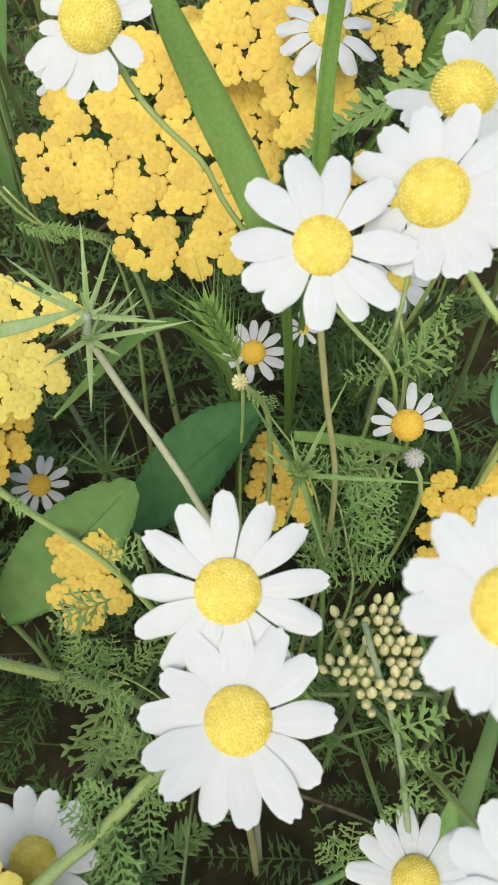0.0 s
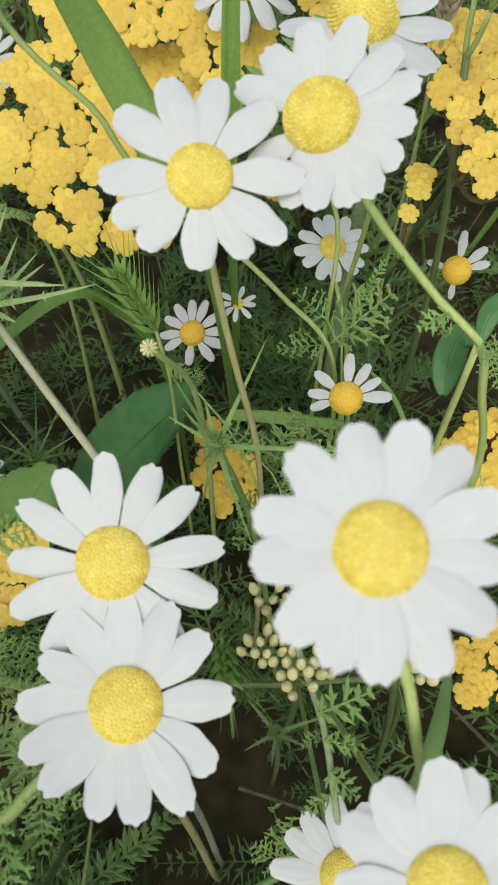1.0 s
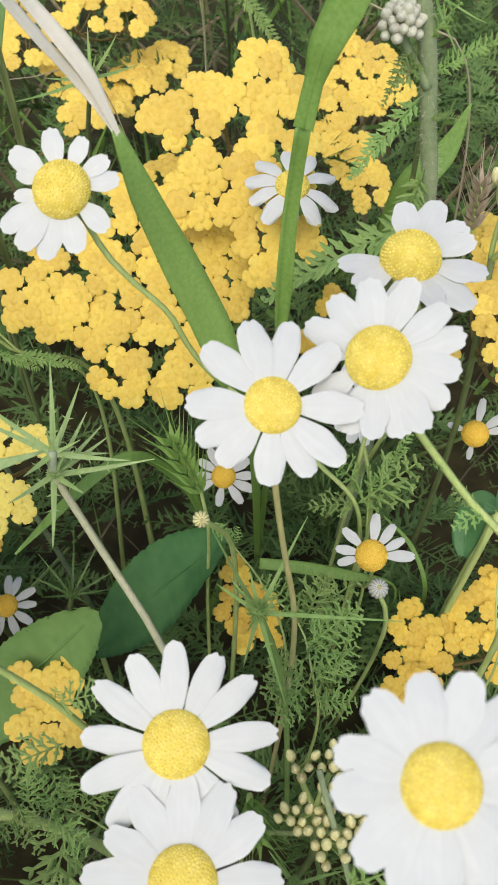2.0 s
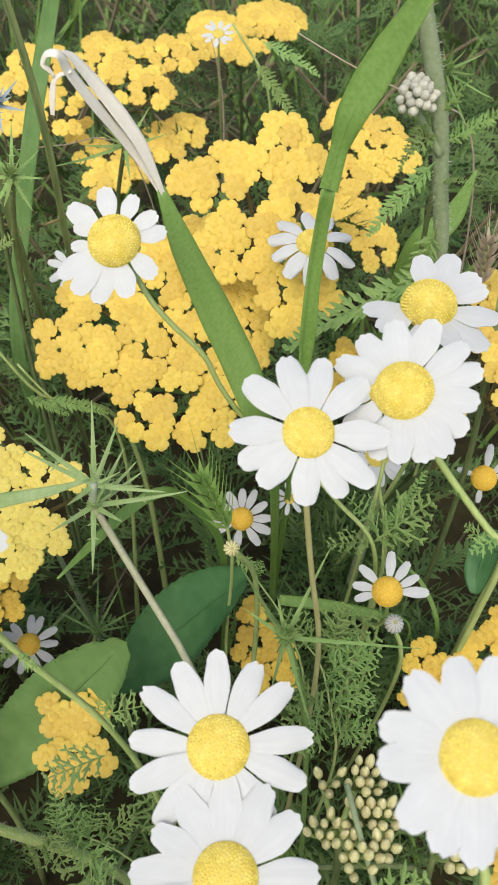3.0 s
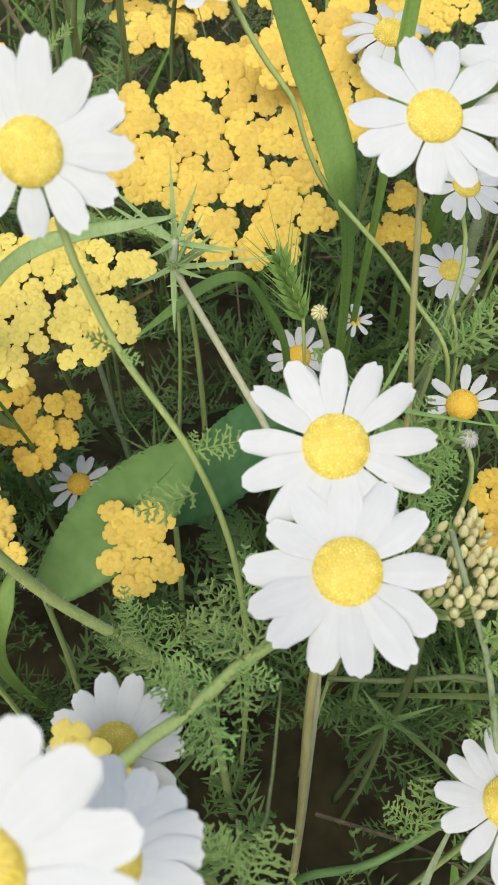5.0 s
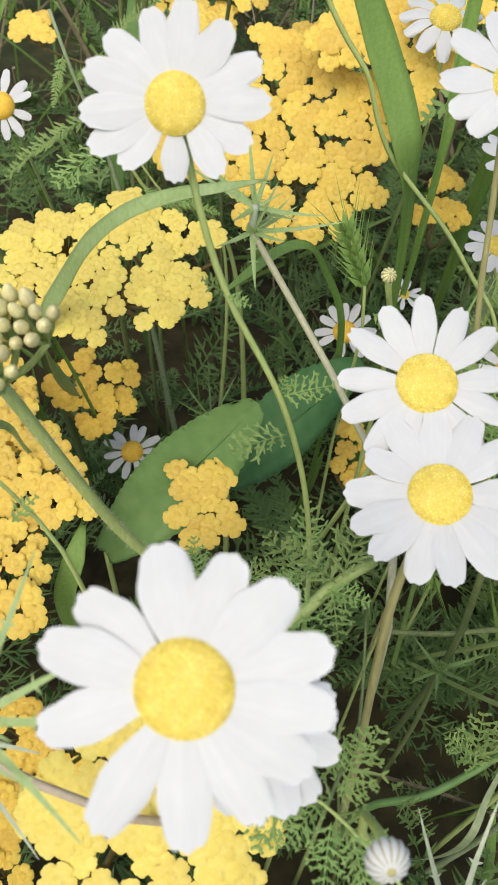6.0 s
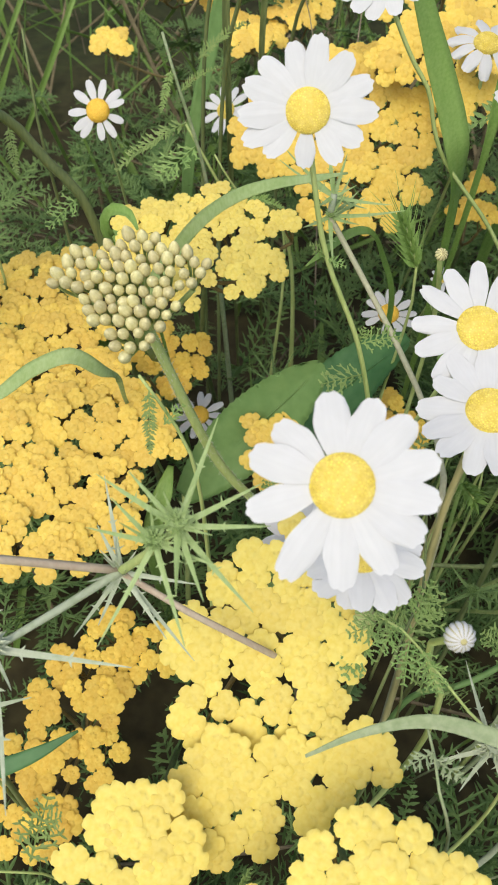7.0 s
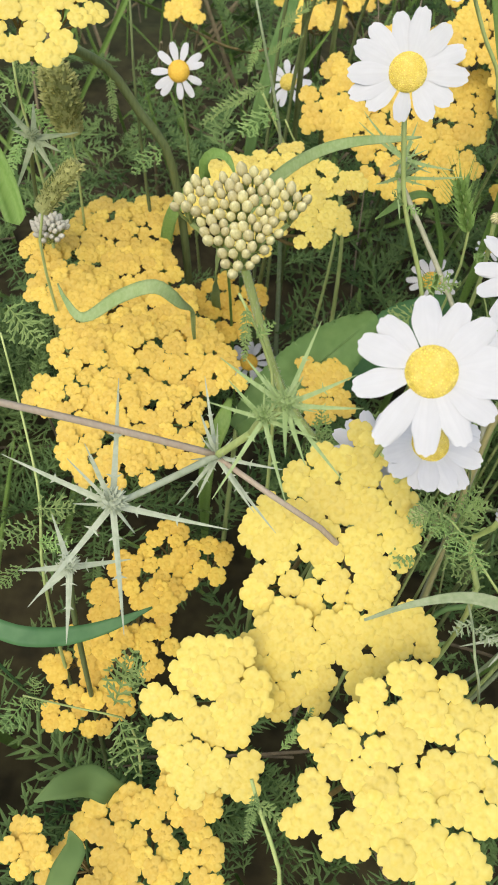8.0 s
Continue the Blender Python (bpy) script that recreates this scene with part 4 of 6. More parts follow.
leaf_on(bloom, "dill", (-0.0274, 0.0689, 0.2782), (-0.0406, 0.0624, 0.2793), 1.0, 10, 4)
leaf_on(bloom, "dill", (-0.0146, 0.077, 0.1893), (-0.0282, 0.0888, 0.2001), 1.0, 0, 5)
leaf_on(bloom, "dill", (-0.0158, 0.0834, 0.1926), (-0.0142, 0.0986, 0.2063), 1.0, 20, 6)
daisy((-0.0419, -0.0245, 0.343), (-0.0494, -0.6245, 0.7794), 0.0176, [(21, 18.4), (49, 17.8), (74, 17.1), (105, 17.4), (142, 16.7), (166, 18.0), (199, 18.4), (243, 20.7), (272, 19.4), (303, 18.7), (329, 18.0), (354, 18.1)],
      [(-0.0419, 0.1062, 0)],
      "large white daisy standing over yellow yarrow", "full", "flat", 0.35, seed=10, slim=0.9)
daisy((-0.0332, -0.0156, 0.3080), (0.05, -0.4, 0.91), 0.0145, 16, [(-0.034, 0.1038, 0)],
      "white daisy hidden half under another bloom", "full", "flat", 0.36, seed=11)
daisy((-0.0406, 0.0148, 0.2632), (-0.1, -0.3, 0.95), 0.0150, [(4, 14.6), (27, 15.0), (52, 15.4), (76, 15.2), (103, 15.6), (131, 14.4), (158, 15.0), (184, 14.5), (212, 15), (240, 15), (268, 15), (297, 15), (330, 15)], [(-0.0406, 0.147, 0)],
      "white daisy low beside the yarrow", "wide", "high", 0.36, seed=12)
# ---- daisies at the edge and the small ones behind ----
daisy((0.0450, 0.0140, 0.2430), (0.1, -0.2, 0.97), 0.0165, 13, [(0.0482, 0.1436, 0)],
      "white daisy low down with separate narrow petals", "wide", "high", 0.36, seed=13, slim=0.85)
daisy((0.0495, 0.0076, 0.3237), (-0.05, -0.25, 0.96), 0.016, 13, [(0.0495, 0.1376, 0)],
      "white daisy near the ground leaves", "full", "flat", 0.34, seed=14)
daisy((0.0589, 0.1586, 0.2144), (-0.194, -0.4309, 0.8813), 0.0141, [(1, 15.5), (25, 13.4), (53, 14.2), (82, 15.6), (137, 14.3), (168, 13.3), (193, 12.6)],
      [(0.0612, 0.1582, 0.1956), (0.0613, 0.2882, 0)],
      "small white daisy with half its petals gone", "slim", "dome", 0.42, seed=15, old=True)
daisy((0.0034, 0.2217, 0.1711), (-0.15, -0.42, 0.89), 0.0149, [(2, 15.0), (33, 14.2), (64, 15.5), (92, 14.8), (118, 14.9), (147, 13.8), (178, 14.5), (206, 13.5), (262, 14.0), (304, 15.2), (334, 15.3)],
      [(0.0062, 0.3487, 0)],
      "small white daisy with narrow gapped petals", "slim", "dome", 0.38, seed=16, old=True)
daisy((0.107, 0.2218, 0.2078), (-0.3734, -0.6455, 0.6663), 0.0130, [(12, 12.5), (37, 14.0), (79, 15.3), (163, 12.0), (257, 11.3)],
      [(0.1082, 0.3519, 0)],
      "small withered daisy with five petals remaining", "slim", "dome", 0.44, seed=17, old=True)
daisy((0.0225, 0.2027, 0.212), (0, -0.4, 0.9), 0.0072, 9, [(0.022, 0.33, 0)],
      "tiny white daisy bloom in the shade", "slim", "flat", 0.33, seed=18)
daisy((0.0557, 0.2077, 0.235), (0.05, -0.35, 0.93), 0.0132, 12, [(0.0602, 0.1902, 0.2161), (0.0639, 0.189, 0.1878), (0.0644, 0.199, 0)],
      "small white daisy in the shade of larger blooms", "wide", "high", 0.36, seed=19, slim=0.95)
daisy((-0.0924, 0.1753, 0.1298), (0, -0.35, 0.93), 0.0142, 11, [(-0.089, 0.298, 0)],
      "small white daisy beside a broad leaf", "slim", "high", 0.38, seed=20, old=True)
daisy((0.0253, 0.2555, 0.2995), (0.05, -0.3, 0.95), 0.0172, 10, [(0.0271, 0.2528, 0.2789), (0.0272, 0.3828, 0)],
      "white daisy behind a grass blade over yarrow", "hanging", "high", 0.36, seed=21, slim=0.85)
daisy((-0.1534, 0.2682, 0.247), (0, -0.75, 0.65), 0.015, 11, [(-0.1536, 0.3938, 0)],
      "small white daisy with thin petals in tall grass", "slim", "high", 0.4, seed=22, old=True)
daisy((-0.0985, 0.377, 0.193), (-0.3, -0.6, 0.74), 0.0165, 11, [(-0.103, 0.507, 0)],
      "pale white daisy behind the yarrow", "slim", "high", 0.36, seed=23)
daisy((-0.0248, 0.5404, 0.26), (0, -0.4, 0.9), 0.011, 10, [(-0.0248, 0.6704, 0)],
      "tiny far daisy among yarrow", "slim", "flat", 0.35, seed=24)
bloom = daisy((0.0507, 0.2002, 0.2770), (0.1, -0.45, 0.88), 0.0138, 12, [(0.0550, 0.1960, 0.2560), (0.0540, 0.1890, 0.2250), (0.0545, 0.2200, 0)],
      "small white daisy hidden behind the larger blooms", "slim", "flat", 0.36, seed=25, slim=1.15)
# ---- daisy buds ----
daisy_bud((-0.0123, -0.0332, 0.3055), (0.1, -0.75, 0.65), 0.0031, (-0.0043, -0.0012, 0), "closed daisy bud with white petals folded over it", stem=[(-0.01, -0.0178, 0.2717), (-0.0163, -0.0169, 0.2741), (-0.0043, -0.0212, 0.2553)])
daisy_bud((0.062, 0.15, 0.206), (0, -0.3, 0.95), 0.0034, (0.068, 0.1687, 0), "half-open daisy bud with striped white petals", stem=[(0.068, 0.1487, 0.1867)])
daisy_bud((0.0007, 0.1293, 0.2810), (0.1, -0.6, 0.8), 0.0022, (0.0091, 0.1683, 0), "small yellow-green daisy bud on a leafy stem", stem=[(0.0091, 0.1483, 0.2347)], strips=11, petal_mat=BUD)
daisy_bud((-0.0259, -0.0094, 0.2659), (0.1, -0.5, 0.85), 0.0030, (-0.0180, 0.0250, 0), "closed round green daisy bud on a leafy stem", stem=[(-0.0215, -0.0040, 0.2450), (-0.0190, 0.0100, 0.1500)], strips=12, petal_mat=STEM)
# ---- yarrow ----
umbel([(-0.071, 0.246, 0.251, 0.0148), (-0.055, 0.244, 0.2495, 0.0120), (-0.061, 0.262, 0.263, 0.0144), (-0.045, 0.258, 0.260, 0.0148), (-0.039, 0.238, 0.245, 0.0145), (-0.034, 0.225, 0.235, 0.0135), (-0.021, 0.236, 0.244, 0.0144), (-0.013, 0.222, 0.233, 0.0120), (-0.004, 0.233, 0.241, 0.0128), (-0.001, 0.252, 0.256, 0.0141), (-0.020, 0.255, 0.258, 0.0147), (-0.032, 0.274, 0.272, 0.0140), (-0.011, 0.265, 0.265, 0.0131), (-0.039, 0.278, 0.275, 0.0097), (0.006, 0.262, 0.263, 0.0119)],
      (-0.0076, 0.3849, 0), "broad golden yarrow head of many tiny flowers", seed=31, size=0.005, gap=1.65, normal=(0, -0.6, 0.8), turn_up=0.1, sparse=0.05, relief=0.6)
umbel([(-0.020, 0.286, 0.306, 0.0099), (-0.007, 0.274, 0.297, 0.0144), (-0.001, 0.291, 0.310, 0.0131), (0.012, 0.300, 0.317, 0.0096), (0.015, 0.282, 0.303, 0.0141), (-0.013, 0.263, 0.288, 0.0110), (0.011, 0.262, 0.288, 0.0132), (0.026, 0.275, 0.298, 0.0105), (0.020, 0.248, 0.277, 0.0112), (0.031, 0.255, 0.283, 0.0091), (0.019, 0.293, 0.311, 0.0107), (0.002, 0.261, 0.287, 0.0125), (-0.005, 0.283, 0.304, 0.0117), (0.006, 0.272, 0.296, 0.0116)],
      (0.0168, 0.4385, 0), "golden yarrow head standing behind a lower one", seed=32, size=0.005, gap=1.65, normal=(0, -0.6, 0.8), turn_up=0.1, sparse=0.05, relief=0.6)
umbel([(0.074, 0.458, 0.234, 0.0227), (0.086, 0.453, 0.231, 0.0132), (0.058, 0.473, 0.243, 0.0148), (0.062, 0.420, 0.211, 0.0140), (0.074, 0.403, 0.201, 0.0124), (0.057, 0.438, 0.222, 0.0143)],
      (0.0686, 0.5615, 0), "golden yarrow head farther back with close flowers", seed=33, size=0.0046, normal=(0, -0.51, 0.86), turn_up=0.1, gap=1.6, sparse=0.04)
umbel([(-0.096, 0.166, 0.262, 0.0093), (-0.084, 0.172, 0.265, 0.0097), (-0.075, 0.158, 0.259, 0.0109), (-0.088, 0.150, 0.255, 0.0116), (-0.072, 0.143, 0.252, 0.0084), (-0.062, 0.151, 0.256, 0.0077), (-0.065, 0.169, 0.264, 0.0069), (-0.052, 0.166, 0.263, 0.0056), (-0.097, 0.137, 0.250, 0.0096), (-0.117, 0.159, 0.260, 0.0093), (-0.106, 0.164, 0.262, 0.0092), (-0.110, 0.149, 0.255, 0.0090), (-0.099, 0.138, 0.250, 0.0081), (-0.119, 0.148, 0.254, 0.0079)],
      (-0.0886, 0.2808, 0), "bright yellow yarrow head with small open flowers", seed=34, size=0.0036, gap=1.62, sparse=0.05, mat=FLORET_LEMON, normal=(0, -0.41, 0.91), turn_up=0.1)
umbel([(-0.112, 0.179, 0.182, 0.0101), (-0.099, 0.181, 0.178, 0.0091), (-0.100, 0.167, 0.172, 0.0095), (-0.119, 0.172, 0.172, 0.0087), (-0.107, 0.162, 0.170, 0.0071)],
      (-0.1175, 0.2608, 0), "loose low yarrow head with deep yellow flowers", seed=35, size=0.0044, gap=1.75, sparse=0.12, mat=FLORET_DEEP)
umbel([(-0.060, 0.114, 0.193, 0.0088), (-0.047, 0.116, 0.194, 0.0092), (-0.058, 0.102, 0.189, 0.0091), (-0.047, 0.104, 0.190, 0.0091), (-0.051, 0.094, 0.187, 0.0063)],
      (-0.0526, 0.2037, 0), "small yellow yarrow bunch before a broad leaf", seed=36, size=0.0046, gap=1.56, sparse=0.02, normal=(0, -0.29, 0.96), turn_up=0.1)
umbel([(0.010, 0.190, 0.135, 0.0088), (0.005, 0.180, 0.130, 0.0083), (0.019, 0.180, 0.130, 0.0088), (0.024, 0.173, 0.125, 0.0088), (0.014, 0.171, 0.125, 0.0067)],
      (0.0145, 0.2469, 0), "small deep yellow yarrow bunch in the shade", seed=37, size=0.0048, gap=1.7, sparse=0.14, mat=FLORET_DEEP)
umbel([(0.052, 0.309, 0.200, 0.0083), (0.046, 0.288, 0.195, 0.0091), (0.055, 0.286, 0.195, 0.0080)],
      (0.0511, 0.4027, 0), "small deep yellow yarrow bunch beside a grass blade", seed=58, size=0.0042, mat=FLORET_DEEP)
umbel([(-0.185, 0.142, 0.200, 0.0179), (-0.174, 0.191, 0.203, 0.0192), (-0.186, 0.177, 0.200, 0.0153), (-0.152, 0.201, 0.203, 0.0162), (-0.154, 0.167, 0.200, 0.0195), (-0.167, 0.140, 0.198, 0.0171), (-0.133, 0.139, 0.198, 0.0154), (-0.205, 0.163, 0.200, 0.0109)],
      (-0.1795, 0.2752, 0), "wide golden yarrow head, dense with flowers", seed=38, size=0.0043, gap=1.62, sparse=0.04)
umbel([(-0.164, 0.106, 0.197, 0.0167), (-0.145, 0.116, 0.199, 0.0173), (-0.120, 0.115, 0.198, 0.0177), (-0.102, 0.102, 0.200, 0.0114), (-0.168, 0.081, 0.192, 0.0162), (-0.145, 0.082, 0.192, 0.0171), (-0.122, 0.080, 0.192, 0.0168), (-0.154, 0.057, 0.188, 0.0151), (-0.134, 0.055, 0.188, 0.0149), (-0.113, 0.065, 0.188, 0.0100)],
      (-0.1368, 0.1929, 0), "wide golden yarrow head split by a dark gap", seed=39, size=0.0043, gap=1.62, sparse=0.04)
umbel([(-0.047, 0.003, 0.272, 0.0090), (-0.053, -0.004, 0.267, 0.0110), (-0.039, -0.008, 0.264, 0.0100), (-0.064, -0.010, 0.263, 0.0092), (-0.069, -0.019, 0.256, 0.0082), (-0.055, -0.018, 0.256, 0.0111), (-0.040, -0.021, 0.254, 0.0108), (-0.063, -0.032, 0.245, 0.0101), (-0.049, -0.032, 0.245, 0.0090), (-0.039, -0.029, 0.248, 0.0090), (-0.033, -0.016, 0.258, 0.0079)],
      (-0.0604, 0.1162, 0), "bright yellow yarrow head under a daisy", seed=40, size=0.00452, mat=FLORET_LEMON, turn_up=0.05, sparse=0.02, gap=1.58, relief=0.5, normal=(0, -0.62, 0.78), dome=0.14)
umbel([(-0.038, -0.039, 0.244, 0.0093), (-0.024, -0.037, 0.245, 0.0094), (-0.050, -0.046, 0.240, 0.0104), (-0.036, -0.049, 0.238, 0.0087), (-0.062, -0.047, 0.239, 0.0082), (-0.064, -0.056, 0.234, 0.0100), (-0.052, -0.057, 0.233, 0.0076), (-0.044, -0.041, 0.243, 0.0090), (-0.058, -0.040, 0.243, 0.0089), (-0.028, -0.045, 0.241, 0.0087), (-0.044, -0.053, 0.236, 0.0083)],
      (-0.0455, 0.0816, 0), "yellow yarrow head of loosely crowded flowers", seed=41, size=0.00452, mat=FLORET_LEMON, turn_up=0.05, sparse=0.02, gap=1.58, relief=0.5, normal=(0, -0.51, 0.86), dome=0.14)
umbel([(-0.081, -0.062, 0.242, 0.0097), (-0.086, -0.072, 0.236, 0.0101), (-0.073, -0.069, 0.238, 0.0101), (-0.084, -0.083, 0.229, 0.0099), (-0.075, -0.085, 0.228, 0.0071), (-0.066, -0.082, 0.230, 0.0063), (-0.073, -0.059, 0.243, 0.0076)],
      (-0.0867, 0.0527, 0), "bright yellow yarrow bunch at the meadow edge", seed=42, size=0.00452, mat=FLORET_LEMON, turn_up=0.05, sparse=0.02, gap=1.55, relief=0.5, normal=(0, -0.51, 0.86), dome=0.14)
umbel([(-0.032, -0.067, 0.258, 0.0101), (-0.021, -0.068, 0.258, 0.0099), (-0.043, -0.082, 0.252, 0.0101), (-0.029, -0.078, 0.253, 0.0108), (-0.015, -0.079, 0.253, 0.0110), (-0.005, -0.075, 0.255, 0.0101), (-0.044, -0.094, 0.246, 0.0092), (-0.032, -0.091, 0.248, 0.0109), (-0.017, -0.091, 0.248, 0.0110), (-0.004, -0.088, 0.249, 0.0101), (-0.028, -0.101, 0.243, 0.0087), (-0.012, -0.099, 0.244, 0.0084)],
      (-0.0236, 0.0384, 0), "broad bright yellow yarrow head with rounded flowers", seed=43, size=0.00487, mat=FLORET_LEMON, turn_up=0.05, sparse=0.02, gap=1.58, relief=0.5, normal=(0, -0.41, 0.91), dome=0.14)
umbel([(-0.112, 0.033, 0.150, 0.0109), (-0.093, 0.028, 0.149, 0.0118), (-0.122, 0.019, 0.146, 0.0119), (-0.132, 0.007, 0.143, 0.0118), (-0.110, 0.011, 0.144, 0.0102), (-0.143, -0.020, 0.134, 0.0118), (-0.128, -0.009, 0.138, 0.0117), (-0.110, -0.010, 0.137, 0.0106), (-0.127, -0.036, 0.130, 0.0117), (-0.140, -0.040, 0.128, 0.0102)],
      (-0.1317, 0.0763, 0), "loose golden yarrow head low among leaves", seed=44, size=0.0043, gap=1.62, sparse=0.12, mat=FLORET_DEEP, normal=(0, -0.29, 0.96), turn_up=0.1)
umbel([(-0.108, -0.089, 0.145, 0.0153), (-0.098, -0.079, 0.148, 0.0120), (-0.116, -0.101, 0.141, 0.0140), (-0.094, -0.096, 0.142, 0.0130), (-0.076, -0.092, 0.144, 0.0106), (-0.091, -0.070, 0.150, 0.0106), (-0.082, -0.073, 0.150, 0.0092)],
      (-0.1049, -0.0102, 0), "yellow yarrow head low at the meadow edge", seed=45, size=0.0044, gap=1.62, sparse=0.1, mat=FLORET, normal=(0, -0.29, 0.96), turn_up=0.1)
umbel([(-0.134, -0.096, 0.155, 0.0077), (-0.138, -0.100, 0.152, 0.0059)],
      (-0.1463, -0.0191, 0), "few yellow yarrow flowers on a short stalk", seed=46, size=0.004)
high_yarrow = umbel([(-0.185, 0.120, 0.339, 0.0135), (-0.171, 0.122, 0.340, 0.0138), (-0.175, 0.114, 0.336, 0.0079), (-0.196, 0.116, 0.337, 0.0135)],
      (-0.1236, 0.2186, 0), "bright yellow yarrow head high above the others", seed=47, size=0.0046, mat=FLORET_LEMON, turn_up=0.05, sparse=0.03, relief=0.6, normal=(0, -0.45, 0.89), stem_r=0.0021, branch_depth=0.022, via=[(-0.1800, 0.1600, 0.3080), (-0.1675, 0.1824, 0.2878), (-0.1563, 0.1861, 0.2689), (-0.1436, 0.1886, 0.2492)])
leaf_on(high_yarrow, "comb", (-0.1675, 0.1790, 0.2885), (-0.1625, 0.1648, 0.2759), 1.0, 0, 0)
leaf_on(high_yarrow, "dill", (-0.1456, 0.1860, 0.2525), (-0.1564, 0.1727, 0.2481), 1.0, 0, 1)
umbel([(0.098, 0.242, 0.292, 0.0118), (0.103, 0.230, 0.292, 0.0120), (0.090, 0.224, 0.290, 0.0077), (0.096, 0.215, 0.288, 0.0116), (0.102, 0.207, 0.288, 0.0124), (0.093, 0.201, 0.285, 0.0059), (0.098, 0.193, 0.282, 0.0097)],
      (0.1072, 0.3657, 0), "yellow yarrow head with small half-open flowers", seed=48, size=0.0034, gap=1.6, sparse=0.06)
umbel([(0.118, 0.159, 0.170, 0.0116), (0.107, 0.162, 0.170, 0.0096), (0.115, 0.147, 0.165, 0.0106), (0.123, 0.140, 0.165, 0.0096), (0.083, 0.154, 0.170, 0.0080), (0.091, 0.149, 0.165, 0.0085), (0.122, 0.171, 0.172, 0.0088), (0.0814, 0.1329, 0.1630, 0.0090), (0.0840, 0.1200, 0.1630, 0.0070), (0.0774, 0.1440, 0.1640, 0.0060)],
      (0.1182, 0.2402, 0), "deep yellow yarrow head low in the shade", seed=49, size=0.0044, gap=1.58, sparse=0.08, mat=FLORET_DEEP)
umbel([(0.081, 0.206, 0.260, 0.0037), (0.084, 0.214, 0.260, 0.0038), (0.078, 0.202, 0.255, 0.0031)],
      (0.0808, 0.3435, 0), "small golden yarrow bunch behind the daisies", seed=50, size=0.0036)
# ---- yarrow farther back ----
umbel([(-0.158, 0.544, 0.220, 0.0233), (-0.133, 0.513, 0.220, 0.0213), (-0.155, 0.506, 0.215, 0.0164), (-0.152, 0.578, 0.225, 0.0216)],
      (-0.1493, 0.6441, 0), "far yellow yarrow head", seed=51, size=0.0055, gap=1.8, sparse=0.14)
umbel([(-0.105, 0.563, 0.240, 0.0233), (-0.080, 0.548, 0.240, 0.0227), (-0.056, 0.568, 0.240, 0.0198), (-0.067, 0.518, 0.235, 0.0161), (-0.099, 0.515, 0.235, 0.0161)],
      (-0.0813, 0.6596, 0), "far golden yarrow head with dark gaps", seed=52, size=0.0055, gap=1.85, sparse=0.14)
umbel([(-0.103, 0.513, 0.190, 0.0166), (-0.078, 0.500, 0.190, 0.0146), (-0.059, 0.539, 0.195, 0.0111), (-0.117, 0.534, 0.195, 0.0128)],
      (-0.0893, 0.6181, 0), "thin golden yarrow head behind stems", seed=53, size=0.005, gap=1.9, sparse=0.14)
umbel([(-0.014, 0.591, 0.240, 0.0204), (-0.031, 0.610, 0.240, 0.0210), (0.009, 0.635, 0.240, 0.0236)],
      (-0.0119, 0.7299, 0), "far golden yarrow head", seed=54, size=0.0055)
umbel([(-0.050, 0.533, 0.200, 0.0163), (-0.063, 0.519, 0.200, 0.0160)],
      (-0.0564, 0.6258, 0), "far golden yarrow bunch", seed=55, size=0.0055)
umbel([(-0.015, 0.312, 0.270, 0.0119), (-0.026, 0.315, 0.260, 0.0120)],
      (-0.0204, 0.4428, 0), "golden yarrow bunch behind others", seed=56, size=0.0042)
umbel([(-0.091, 0.473, 0.200, 0.0188), (-0.172, 0.405, 0.220, 0.0145)],
      (-0.1317, 0.5437, 0), "far golden yarrow bunch in tall grass", seed=57, size=0.0055, gap=1.75, sparse=0.14)
umbel([(0.102, 0.078, 0.170, 0.0088), (0.107, 0.086, 0.171, 0.0080), (0.111, 0.076, 0.169, 0.0085), (0.098, 0.070, 0.168, 0.0052)],
      (0.1100, 0.1500, 0), "deep golden yarrow bunch low behind a large daisy", seed=59, size=0.0042, gap=1.55, sparse=0.06, mat=FLORET_DEEP, normal=(0, -0.29, 0.96), turn_up=0.1)
# ---- yarrow still in bud ----
bud_plant = umbel([(-0.0951, 0.0480, 0.3269, 0.0115), (-0.1101, 0.0468, 0.3263, 0.0040), (-0.1045, 0.0485, 0.3273, 0.0066), (-0.0796, 0.0511, 0.3287, 0.0046), (-0.0859, 0.0500, 0.3281, 0.0072), (-0.0928, 0.0358, 0.3199, 0.0068), (-0.0930, 0.0547, 0.3308, 0.0062), (-0.0892, 0.0419, 0.3234, 0.0082), (-0.0992, 0.0411, 0.3230, 0.0068)],
      (-0.0150, 0.0716, 0), "yarrow head of closed cream-yellow buds", seed=61, kind='bud', mat=BUD, size=0.0017, gap=1.98, name='yarrow_in_bud', normal=(0, -0.5, 0.87), turn_up=0.05, sparse=0.0, relief=0.5, stem_r=0.0017, hairy=True, via=[(-0.0722, 0.0690, 0.2260), (-0.0589, 0.0710, 0.2025), (-0.0416, 0.0720, 0.1778), (-0.0280, 0.0716, 0.1400)], squash=1.1)
leaf_on(bud_plant, "dill", (-0.0535, 0.0753, 0.1949), (-0.0575, 0.064, 0.2035), 1.0, 0, 0)
leaf_on(bud_plant, "dill", (-0.0518, 0.0754, 0.1945), (-0.0533, 0.0841, 0.2027), 1.0, 10, 1)
leaf_on(bud_plant, "dill", (-0.0404, 0.0735, 0.1814), (-0.0477, 0.041, 0.1713), 1.0, 0, 2)
leaf_on(bud_plant, "comb", (-0.0443, 0.0656, 0.175), (-0.0477, 0.041, 0.1713), 1.0, 10, 3)
